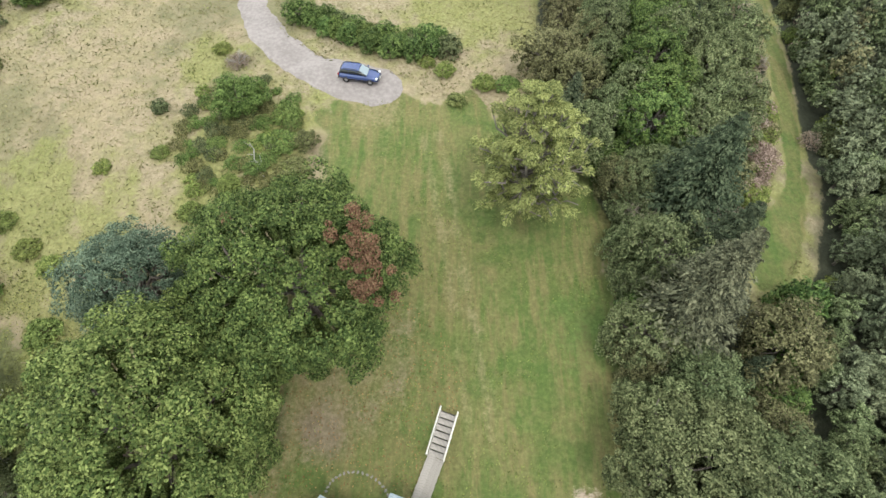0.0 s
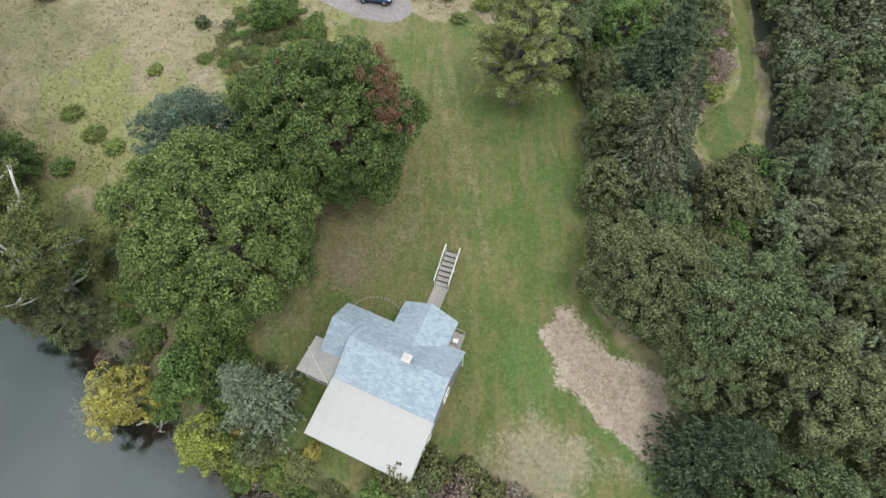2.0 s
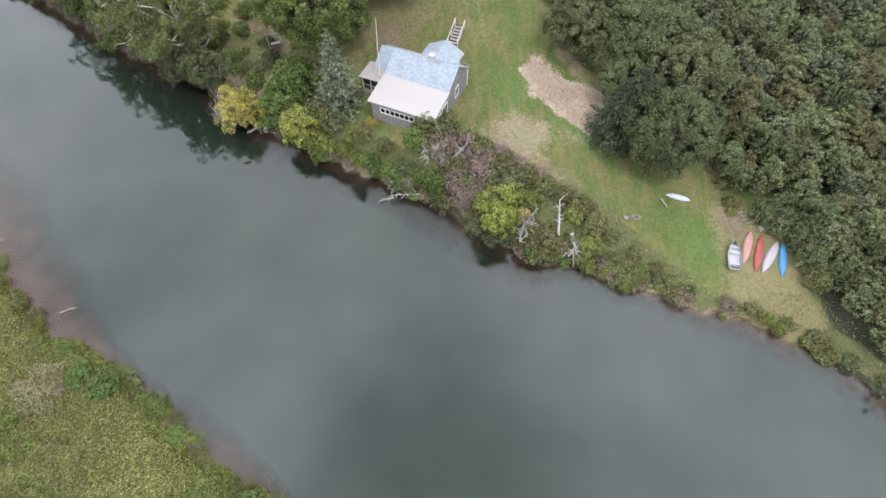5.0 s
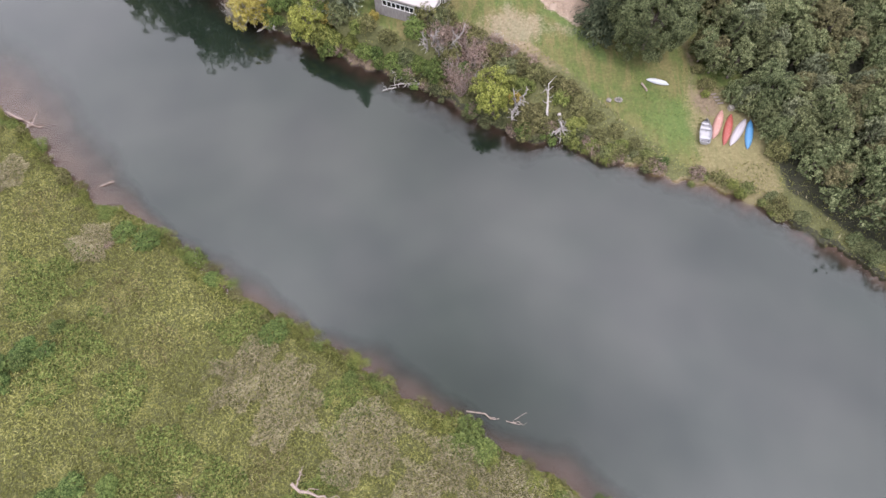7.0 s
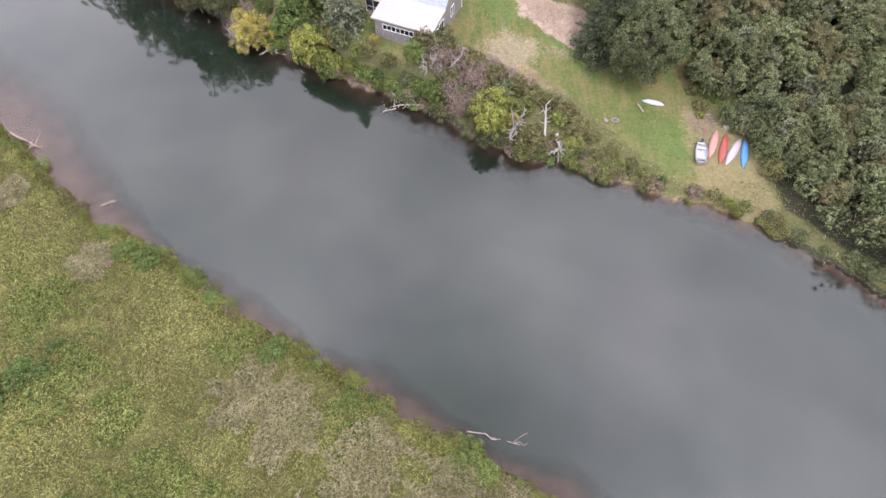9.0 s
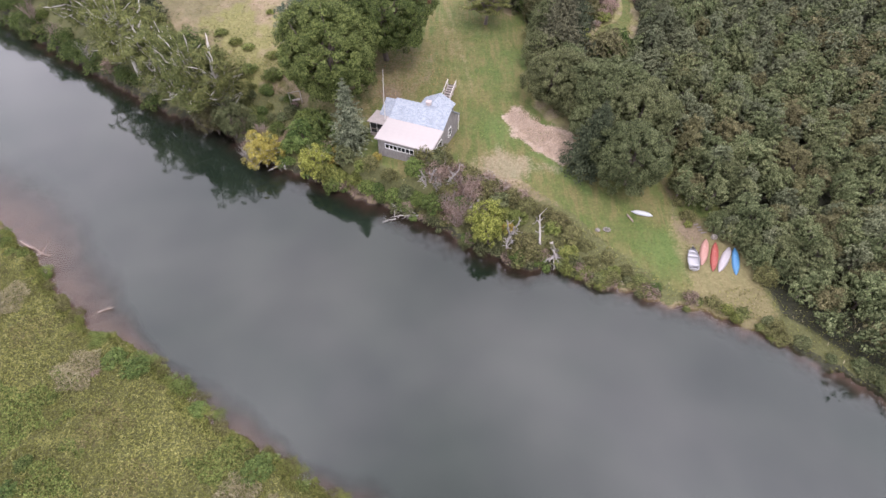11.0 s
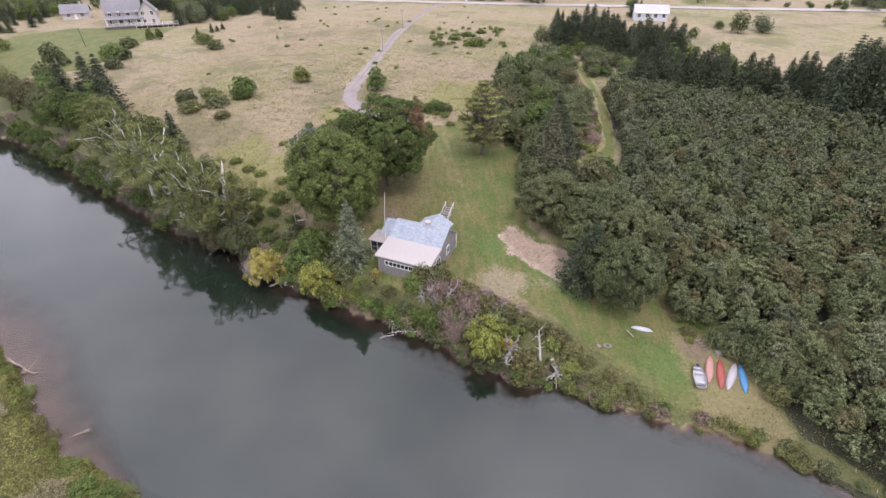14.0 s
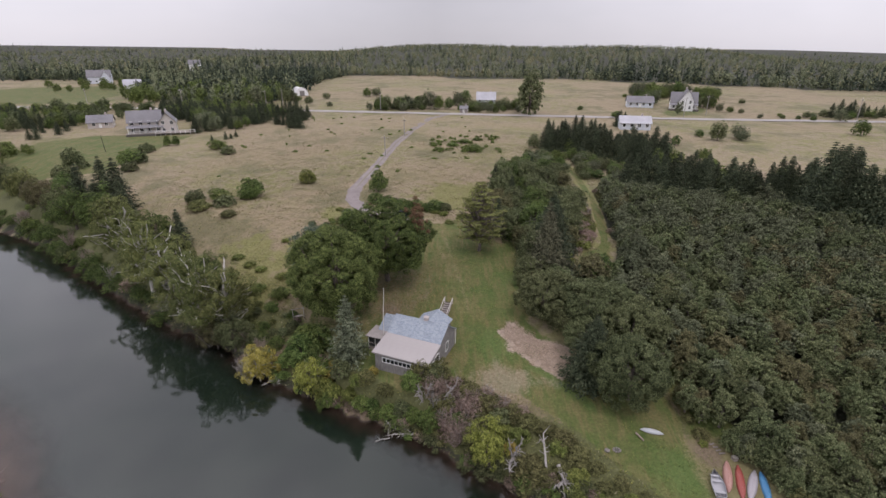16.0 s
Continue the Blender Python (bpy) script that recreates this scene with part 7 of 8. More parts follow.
FAR_MATS = (ALDER, BUSH, ALDER_GREY)
FAR_TREES = [broad(rng, 3.2, 7.0, -0.8, 50, 2600, 0.36, mt, rel=0.22, uneven=0.4, limbs=6) for mt in (ALDER, BUSH, ALDER_GREY, MAPLE_DARK)]


def clump(label, group, spots):
    if float(np.mean([p[1] for p in spots])) > 232 or group.startswith("hedges"):
        kept, spots = spots, []
        pieces = []
        for x, y, s, tall in kept:
            (v, f), c = tufted(rng, 3.2 * s, -0.8 * s, 7.0 * s * tall, 34, 1300, 0.46 * s, 0.24, uneven=0.4)
            pieces.append((v + np.array([x, y, gz(x, y)]), f))
        v, f = merged(pieces)
        tagged(new("far_trees", mesh_np("far_trees", v, f, FAR_MATS[len(kept) % 3])), label.replace("tree", "trees").replace("bush ", "bushes "), "trees", kind="stuff")
    for x, y, s, tall in spots:
        plant("far_tree", label, "tree", FAR_TREES[int(rng.integers(4))], x, y, s, rng.uniform(0, 360), tall, group)


plant("poplar_tree", "tall pale poplar beside the road", "tree", broad(rng, 4.6, 14.0, -2.0, 70, 7000, 0.42, SALLOW, rel=0.2, uneven=0.35, limbs=8), 45.5, 190, 1.5)
SCRUBLAND = [(13, 66), (20, 84), (30, 98), (44, 92), (52, 74), (46, 60), (38, 66), (34, 78), (30, 68), (24, 74)]
clump("rounded bush in the scrub behind the copse", "scrub behind the copse", [(x, y, rng.uniform(0.45, 0.75), rng.uniform(0.6, 0.9)) for x, y in spaced(rng, SCRUBLAND, 4.4)])
clump("broadleaf tree among the road-side spruces", "trees by the road", [(x + rng.uniform(-3, 3), y + rng.uniform(-3, 3), rng.uniform(0.5, 0.8), 0.9) for x, y in
      ((60, 80), (54, 88), (46, 92), (40, 99), (66, 84), (70, 96), (52, 60), (60, 57), (68, 54), (76, 50), (86, 46), (96, 36), (58, 100), (48, 108), (34, 106), (72, 70), (80, 66), (92, 60), (100, 64), (66, 112), (76, 118), (84, 112))])
clump("dense tree beside the country road", "trees by the road", [(rng.uniform(-34, -8), rng.uniform(204, 226), rng.uniform(0.6, 1.0), 0.9) for _ in range(14)] + [(rng.uniform(8, 42), rng.uniform(196, 214), rng.uniform(0.5, 0.9), 0.8) for _ in range(18)] +
      [(rng.uniform(128, 182), rng.uniform(262, 280), rng.uniform(0.8, 1.4), 1.0) for _ in range(18)] + [(rng.uniform(150, 260), rng.uniform(168, 182), rng.uniform(0.35, 0.6), 0.7) for _ in range(20)])
undergrowth("field_scrub", "low dark bushes scattered over the field", [(rng.uniform(-70, 20), rng.uniform(70, 185), rng.uniform(0.3, 0.9), rng.uniform(0.3, 0.8)) for _ in range(56)] + [(rng.uniform(-4, 22), rng.uniform(98, 130), rng.uniform(0.5, 1.2), rng.uniform(0.6, 1.2)) for _ in range(50)], BUSH, 0.26, 240)
clump("round bush beside the country road", "bushes by the road", [(x, y + rng.uniform(-4, 4), rng.uniform(0.5, 0.9), 0.7) for x, y in
      ((-30, 215), (-24, 214), (-17, 212), (-8, 210), (18, 214), (24, 210), (30, 208), (38, 204), (20, 228), (10, 232), (0, 240), (-12, 238), (-34, 226), (84, 178), (176, 178), (186, 176), (196, 178), (206, 176), (216, 178), (232, 172),
       (250, 168), (100, 128), (112, 122), (186, 140), (75, 205), (160, 238), (178, 236), (120, 262), (-60, 222), (-75, 236), (-84, 250), (-70, 262))])
clump("broadleaf tree near the far houses", "trees by the far houses", [(rng.uniform(-200, -95), rng.uniform(235, 320), rng.uniform(0.8, 1.4), 1.0) for _ in range(70)] +
      [(rng.uniform(-135, -85), rng.uniform(165, 212), rng.uniform(0.7, 1.1), 0.9) for _ in range(30)] + [(rng.uniform(-230, -140), rng.uniform(170, 215), rng.uniform(0.5, 0.9), 0.8) for _ in range(34)] +
      [(rng.uniform(-170, -120), rng.uniform(95, 120), rng.uniform(0.5, 0.8), 0.8) for _ in range(5)] + [(rng.uniform(-300, -190), rng.uniform(300, 380), rng.uniform(0.7, 1.1), 0.9) for _ in range(20)] +
      [(rng.uniform(136, 146), rng.uniform(255, 275), rng.uniform(0.9, 1.3), 1.0) for _ in range(8)] + [(rng.uniform(164, 176), rng.uniform(252, 265), rng.uniform(0.8, 1.2), 1.0) for _ in range(5)] + [(70, 84, 0.8, 0.8), (76, 76, 0.8, 0.8), (82, 90, 0.7, 0.8), (66, 66, 0.7, 0.7), (74, 64, 0.9, 0.7), (88, 62, 0.9, 0.8), (47, 70, 0.6, 0.6), (53, 68, 0.6, 0.6), (42, 84, 0.6, 0.6)])
clump("dense tree beside the long low house", "trees by the far houses", [(rng.uniform(112, 126), rng.uniform(222, 240), rng.uniform(0.8, 1.3), 1.0) for _ in range(7)] + [(rng.uniform(138, 148), rng.uniform(210, 224), rng.uniform(0.8, 1.3), 1.0) for _ in range(6)] + [(146, 199, 0.7, 0.9), (150, 196, 0.6, 0.8), (154, 193, 0.5, 0.7), (120, 189, 0.6, 1.5)])
clump("dark bush in the hedge along the far road", "hedges by the far road", [(rng.uniform(-205, -150), y, rng.uniform(0.6, 1.0), rng.uniform(0.7, 1.0)) for y in rng.uniform(196, 216, 22)] + [(x, 0.52 * (x + 195) + 150 + rng.uniform(-5, 8), rng.uniform(0.6, 1.1), rng.uniform(0.7, 1.0)) for x in rng.uniform(-200, -150, 26)])
clump("broadleaf tree on the road-side verge", "trees by the road", [(x + rng.uniform(-1.5, 1.5), y + rng.uniform(-2, 2), s, t) for x, y, s, t in ((-36, 209, 0.6, 0.9), (-31, 208, 0.8, 0.9), (-26, 208, 1.0, 1.0), (-22, 209, 0.9, 0.9), (-17, 212, 0.8, 0.8), (-8, 214, 1.0, 1.1), (-4, 212, 1.1, 1.2), (1, 210, 1.0, 1.0), (5, 213, 0.9, 1.0), (15, 206, 0.8, 0.8), (20, 207, 0.8, 0.8), (26, 206, 0.9, 0.7), (32, 206, 0.9, 0.8), (37, 206, 1.0, 0.9), (41, 204, 0.9, 1.0), (12, 226, 1.1, 1.0), (16, 230, 1.2, 1.0), (-46, 276, 1.0, 0.8), (-40, 278, 1.1, 0.7), (-103, 234, 1.2, 1.3), (-97, 236, 1.1, 1.2), (-89, 233, 1.2, 1.2), (-85, 238, 1.0, 1.1), (101.6, 122, 1.0, 1.0), (112.4, 126, 0.9, 0.8), (164, 131, 1.0, 0.9), (183, 168, 0.9, 0.9))])
row_of([(78, 152), (80, 156)], 3, 1.5, 5, 8, "dark spruce beside the pale bungalow", "spruces by the bungalow")
row_of([(190, 178), (196, 180), (206, 182), (214, 180)], 9, 2.0, 5, 10, "dark spruce beside the country road", "spruces along the road")
row_of([(-22, 212), (-18, 214), (-14, 212)], 5, 1.5, 4, 8, "dark spruce beside the country road", "spruces along the road")


for poly, gap, conifers, lb, gr in ((GROVE, 4.6, 0.6, "tree in the grove beside the grey house", "trees of the grove"), (SCRUB, 6.5, 0.25, "low tree in the scrub along the far road", "trees of the scrub")):
    for x, y in spaced(rng, poly, gap):
        if rng.random() < conifers:
            plant("spruce_tree", "dark spruce " + lb, "tree", FAR_SPRUCE[int(rng.integers(3))], x, y, rng.uniform(0.5, 0.85), rng.uniform(0, 360), 1.0, gr)
        else:
            plant("grove_tree", "broadleaf " + lb, "tree", FAR_TREES[int(rng.integers(4))], x, y, rng.uniform(0.6, 1.0), rng.uniform(0, 360), 0.9, gr)


def far_woods():
    """The wooded distance: thousands of trees in one mesh, each with its height and tint."""
    r = np.random.default_rng(5)
    n = 70000
    d = 240 + 2300 * r.random(n) ** 1.5
    a = r.uniform(-0.95, 0.95, n)
    x, y = d * np.sin(a), -58 + d * np.cos(a)
    ok = inside(WOODS, x, y) > 1
    x, y, d = x[ok], y[ok], d[ok]
    keep = r.random(len(x)) < np.clip(d / 620, 0.25, 1)
    x, y = x[keep][:9500], y[keep][:9500]
    ex, ey = [], []
    for (ax, ay), (bx, by) in zip(WOOD_EDGE[1:-2], WOOD_EDGE[2:-1]):
        n = int(math.hypot(bx - ax, by - ay) / 1.5)
        t = r.random(n)
        ex.append(ax + (bx - ax) * t + r.uniform(-3, 6, n))
        ey.append(ay + (by - ay) * t + r.uniform(0, 22, n))
    lx, ly = r.uniform(-420, -90, 9000), r.uniform(220, 470, 9000)
    inn = (inside(LEFT_WOOD, lx, ly) > 0) | ((inside([(-95, 330), (-105, 470), (-420, 470), (-420, 400), (-330, 405), (-235, 372), (-165, 290)], lx, ly) > 0) & (np.hypot(lx + 287, ly - 378) > 20) & (np.hypot(lx + 214, ly - 303) > 15))
    x, y = np.concatenate([x, *ex, lx[inn][:1500]]), np.concatenate([y, *ey, ly[inn][:1500]])
    z = ground(x, y)
    stand = np.sin(x / 74 + 1.5 * np.sin(y / 90)) * np.sin(y / 61 + 1.2 * np.sin(x / 110))
    conifer = r.random(len(x)) < np.clip(0.36 + 0.40 * stand - np.clip((y - 450) / 1500, 0, 0.35), 0.06, 0.92)
    h = np.where(conifer, r.uniform(7, 17, len(x)), r.uniform(5.5, 11, len(x))) * (0.9 + 0.2 * stand)
    wide = np.where(conifer, h * r.uniform(0.17, 0.27, len(x)), h * r.uniform(0.40, 0.58, len(x)))
    own = np.clip(np.where(conifer, 0.04, 0.50) + np.where(conifer, 0.2, 0.46) * r.random(len(x)) + 0.10 * np.sin(x / 47 + 2 * np.sin(y / 60)), 0, 1)
    own = np.clip(own - 0.2 * ((y < 440) & (x < -80)), 0, 1)
    cs, ns, ss, tint = [], [], [], []
    m = 46
    for i in range(m):
        q = (i + r.uniform(0.1, 0.9, len(x))) / m
        ang = r.uniform(0, 2 * math.pi, len(x))
        dome = np.sqrt(np.clip(1 - (2 * q - 0.9) ** 2, 0.03, 1)) * (0.85 + 0.3 * np.sin(3 * ang + x + 7 * q))
        rad = wide * np.where(conifer, 1.03 - q, dome)
        out = np.stack([np.cos(ang), np.sin(ang), np.zeros(len(x))], 1)
        cs.append(np.stack([x, y, z + h * (0.06 + 0.94 * q)], 1) + out * rad[:, None] * 0.85)
        slope = np.where(conifer, 0.6, np.clip(2.2 * q - 0.7, -0.3, 1.5))
        ns.append(out + np.stack([0 * q, 0 * q, slope], 1) + r.normal(size=(len(x), 3)) * 0.3)
        ss.append(np.where(conifer, h * 0.13 * (1.25 - q), h * 0.16) * r.uniform(0.7, 1.4, len(x)))
        tint.append(np.clip(own + r.normal(size=len(x)) * 0.05, 0, 1))
    v, f = kites(r, np.concatenate(cs), np.concatenate(ns), np.concatenate(ss), 0.8)
    m = Mat("distant_foliage")
    # tones are lightened so the colour carries the haze of distance
    m.colour(m.ramp(m.attr("tint"), (0.0, (0.038, 0.052, 0.036)), (0.3, (0.078, 0.096, 0.062)), (0.52, (0.118, 0.138, 0.078)), (0.85, (0.195, 0.210, 0.118)), (1.0, (0.250, 0.228, 0.126))))
    m.set(Roughness=0.8, Specular_IOR_Level=0.1)
    tagged(new("far_woods", mesh_np("far_woods", v, f, m.m, False, {"tint": np.repeat(np.concatenate(tint), 4)})), "dark mixed woods covering the distant rise", "woods", kind="stuff")


far_woods()

# ---- houses of the distance ----


def house(name, label, x, y, turn, w, d, h, rise, wall, roof, rows=1, per=4, porch=False, wing=False):
    """A gabled house: ridge along its own x; windows front (toward -y) and at the gable ends."""
    z = gz(x, y)
    o = thing(name, label, "house", pose(x, y, z, 0, 0, turn))
    part("wall", shell("wall", [prism([(-d / 2, -1.0), (d / 2, -1.0), (d / 2, h), (0, h + rise), (-d / 2, h)], -w / 2, w / 2)], wall, 0.03), o)
    e, lip = 0.45, rise * 0.9 / d
    part("roof", shell("roof", [slab([(-w / 2 - e, -d / 2 - e, h - lip), (w / 2 + e, -d / 2 - e, h - lip), (w / 2 + e, 0, h + rise + 0.18), (-w / 2 - e, 0, h + rise + 0.18)], 0.16),
                                slab([(-w / 2 - e, 0.004, h + rise + 0.18), (w / 2 + e, 0.004, h + rise + 0.18), (w / 2 + e, d / 2 + e, h - lip), (-w / 2 - e, d / 2 + e, h - lip)], 0.16)], roof, 0.02), o)
    for r in range(rows):
        for i in range(per):
            window(o, -w / 2 + w * (i + 0.5) / per, -d / 2, 1.0 + r * 2.7, 1.2, 1.4, "s", 2, 0.1)
        for q in (-d / 4, d / 4):
            window(o, w / 2, q, 1.0 + r * 2.7, 1.1, 1.4, "e", 2, 0.1)
            window(o, -w / 2, q, 1.0 + r * 2.7, 1.1, 1.4, "w", 2, 0.1)
    part("door", shell("door", [box(-0.5, 0.5, -d / 2 - 0.06, -d / 2 + 0.02, 0.1, 2.15)], WHITE_PAINT, 0.02), o)
    part("chimney", shell("chimney", [box(w * 0.2, w * 0.2 + 0.7, -0.1, 0.6, h, h + rise + 1.0)], CHIMNEY, 0.03), o)
    if porch:
        p = part("porch", shell("porch", [box(-w / 2 - 1, w / 2 + 1, -d / 2 - 3.2, -d / 2, 0.5, 0.75)], GREY_WOOD, 0.02), o, "long open porch")
        part("porch_roof", shell("porch_roof", [slab([(-w / 2 - 0.6, -d / 2 - 3.0, 2.9), (w / 2 + 0.6, -d / 2 - 3.0, 2.9), (w / 2 + 0.6, -d / 2, 3.6), (-w / 2 - 0.6, -d / 2, 3.6)], 0.14)], roof, 0.02), p)
        for i in range(7):
            u = -w / 2 + w * i / 6
            part("post", shell("post", [box(u - 0.08, u + 0.08, -d / 2 - 2.9, -d / 2 - 2.74, 0.7, 2.95)], WHITE_PAINT), p)
        part("railing", shell("railing", [box(-w / 2, w / 2, -d / 2 - 2.9, -d / 2 - 2.82, 1.5, 1.62), box(-w / 2, w / 2, -d / 2 - 2.88, -d / 2 - 2.84, 0.95, 1.03)], WHITE_PAINT), p)
        part("skirt", shell("skirt", [box(-w / 2 - 0.9, w / 2 + 0.9, -d / 2 - 3.1, -d / 2 - 3.0, -0.6, 0.5)], plain("dark_lattice", (0.12, 0.11, 0.11), 0.9)), p)
    if wing:
        part("wing", shell("wing", [prism([(w * 0.12, -0.8), (w * 0.45, -0.8), (w * 0.45, h), (w * 0.285, h + rise * 0.8), (w * 0.12, h)], -d / 2 - 1.6, 0.0, 1)], wall, 0.03), o)
        a, b, c = w * 0.12 - 0.3, w * 0.285, w * 0.45 + 0.3
        part("wing_roof", shell("wing_roof", [slab([(a, -d / 2 - 1.9, h - 0.2), (b, -d / 2 - 1.9, h + rise * 0.8 + 0.2), (b, 0, h + rise * 0.8 + 0.2), (a, 0, h - 0.2)], 0.14),
                                              slab([(b + 0.004, -d / 2 - 1.9, h + rise * 0.8 + 0.2), (c, -d / 2 - 1.9, h - 0.2), (c, 0, h - 0.2), (b + 0.004, 0, h + rise * 0.8 + 0.2)], 0.14)], roof, 0.02), o)
        window(o, b, -d / 2 - 1.6, 1.2, 1.3, 1.4, "s", 2, 0.1)
    return o


TAN_WALL = siding_material("tan_siding", (0.46, 0.42, 0.39), (0.54, 0.50, 0.46))
WHITE_WALL = siding_material("white_siding", (0.74, 0.74, 0.74), (0.80, 0.80, 0.79))
BLUE_WALL = siding_material("pale_blue_siding", (0.56, 0.60, 0.66), (0.62, 0.66, 0.70))
GREY_ROOF = plain("grey_far_shingles", (0.22, 0.215, 0.225), 0.9, grain=2, amount=0.25)
LIGHT_ROOF = plain("light_far_roof", (0.46, 0.46, 0.49), 0.8, grain=2, amount=0.2)
house("house", "two-storey grey-tan house with a long porch", -116.5, 140, 24, 11.5, 8.5, 5.0, 3.6, TAN_WALL, GREY_ROOF, 2, 4, True)
house("house", "gabled grey-tan side block of the large house", -108.6, 141.5, 114, 8, 6, 4.8, 3.2, TAN_WALL, GREY_ROOF, 2, 2)
house("garage", "low grey garage with white gable", -144, 155, 24, 9, 7, 2.6, 2.4, TAN_WALL, GREY_ROOF, 1, 2)
deck = thing("house_deck", "long raised grey deck beside the large house", "deck", pose(-104, 137.5, gz(-104, 137.5), 0, 0, 20))
part("platform", shell("platform", [box(-7, 7, -2.2, 2.2, 0.7, 0.95)], GREY_WOOD, 0.02), deck)
part("railing", shell("railing", [box(-7, 7, -2.2, -2.12, 1.7, 1.82), box(6.92, 7, -2.2, 2.2, 1.7, 1.82)], WHITE_PAINT), deck)
for i in range(9):
    part("post", shell("post", [box(-7 + 1.74 * i, -6.88 + 1.74 * i, -2.2, -2.08, -0.8, 1.75)], WHITE_PAINT), deck)
house("house", "grey gabled house in the far trees", -287, 382, 25, 17, 10, 5.4, 5.0, BLUE_WALL, GREY_ROOF, 1, 4, False, True)
house("house", "white farmhouse half hidden by trees", -214, 303, 30, 11, 8, 5.0, 3.6, WHITE_WALL, LIGHT_ROOF, 1, 3)
house("house", "small white house in the far woods", -280, 545, 20, 12, 9, 8.2, 4.2, WHITE_WALL, GREY_ROOF, 1, 3)
house("house", "small blue-grey house behind the road", 28, 233, -6, 10.5, 8, 3.0, 3.6, BLUE_WALL, LIGHT_ROOF, 1, 3)
house("bungalow", "pale grey bungalow behind the spruces", 82, 148, -12, 12, 8, 2.8, 2.2, BLUE_WALL, LIGHT_ROOF, 1, 4)
house("house", "long low grey house behind the road", 112, 219, -14, 13.5, 8, 3.0, 2.6, BLUE_WALL, GREY_ROOF, 1, 4)
house("house", "large pale house with a wide front porch", 131, 208, -20, 12.5, 8, 4.2, 4.6, WHITE_WALL, GREY_ROOF, 1, 4, True, False)
house("house_wing", "pale steep-gabled front block of the large house", 131, 205.5, 70, 10, 7, 5.0, 5.4, WHITE_WALL, GREY_ROOF, 2, 2)
house("shed", "small weathered shed beside the drive's end", 13.2, 197, -10, 3.6, 3.0, 2.2, 1.0, plain("weathered_shed", (0.38, 0.34, 0.33), 0.9), GREY_ROOF, 1, 1)

barn = thing("arched_barn", "white arched fabric barn beyond the road", "barn", pose(-92, 281, gz(-92, 281), 0, 0, -60))
arch = [(4.2 * math.cos(a), 5.2 * math.sin(a)) for a in np.linspace(0, math.pi, 13)]
part("cover", shell("cover", [prism(arch, -6, 6)], WHITE_WALL, 0.03), barn)
part("door", shell("door", [box(6.0, 6.1, -1.6, 1.6, 0, 3.2)], GREY_SIDING), barn)


def utility_pole(x, y, h=9.5):
    o = thing("utility_pole", "grey wooden utility pole with a cross arm", "utility pole", pose(x, y, gz(x, y), 0, 0, rng.uniform(-15, 15)), "utility poles")
    v, f = tube([(0, 0, -0.5), (0, 0, h * 0.5), (0, 0, h)], [0.17, 0.15, 0.11], 7)
    part("pole", mesh_np("pole", v, f, DEAD, True), o)
    part("cross_arm", shell("cross_arm", [box(-0.9, 0.9, -0.06, 0.06, h - 0.75, h - 0.6)], GREY_WOOD, 0.01), o)
    for q in (-0.8, 0.0, 0.8):
        part("insulator", shell("insulator", [box(q - 0.05, q + 0.05, -0.05, 0.05, h - 0.6 + (0.6 if q == 0 else 0), h - 0.42 + (0.6 if q == 0 else 0))], WHITE_PAINT, 0.01), o)
    return o


for x in (-310, -250, -195, -140, -93, -86, -30, 42, 118, 132, 196, 260, 330):
    utility_pole(x, float(np.interp(x, [p[0] for p in ROAD], [p[1] for p in ROAD])) + (6 if x not in (-86, 132) else 14))
for x, y in ((-13.5, 132), (-17.5, 96)):
    utility_pole(x, y, 6.5)
lamp_post = thing("garden_pole", "thin dark pole standing on the far lawn", "pole", pose(-111, 104, gz(-111, 104)))
v, f = tube([(0, 0, -0.3), (-0.3, 0, 5.5)], [0.09, 0.06], 6)
part("pole", mesh_np("pole", v, f, BLACK, True), lamp_post)

# ---- grasses and weeds ----


def grasses(name, label, x, y, size, mat, upright=0.5, slim=0.35, seed=1, lift=0.5, drift=0.0):
    """Blades and leaves standing on the ground at the given places."""
    r = np.random.default_rng(seed)
    z = ground(x, y)
    s = size * r.uniform(0.6, 1.4, len(x))
    n = r.normal(size=(len(x), 3)) * 0.8
    n[:, 2] = np.abs(n[:, 2]) + 0.25
    al = r.normal(size=(len(x), 3))
    al[:, 2] = np.abs(al[:, 2]) * upright * 2 + upright
    al[:, 0] += drift
    v, f = kites(r, np.stack([x, y, z + s * lift * r.uniform(0.5, 1.1, len(x))], 1), n, s, slim, al)
    return tagged(new(name, mesh_np(name, v, f, mat)), label, "grass", kind="stuff")


def scatter(seed, n, x0, x1, y0, y1, keep, clumps=0.0):
    r = np.random.default_rng(seed)
    x, y = r.uniform(x0, x1, n), r.uniform(y0, y1, n)
    if clumps:
        c = np.sin(x * 0.55 + 2 * np.sin(y * 0.31)) * np.sin(y * 0.61 + 1.7 * np.sin(x * 0.27)) + 0.5 * np.sin(x * 1.7 + y * 0.9) * np.sin(y * 1.9 - x)
        ok = c + r.normal(size=n) * 0.35 > clumps
        x, y = x[ok], y[ok]
    ok = keep(x, y)
    return x[ok], y[ok]


def far_bank(x, y):
    return far_shore(x, y) > 0.0


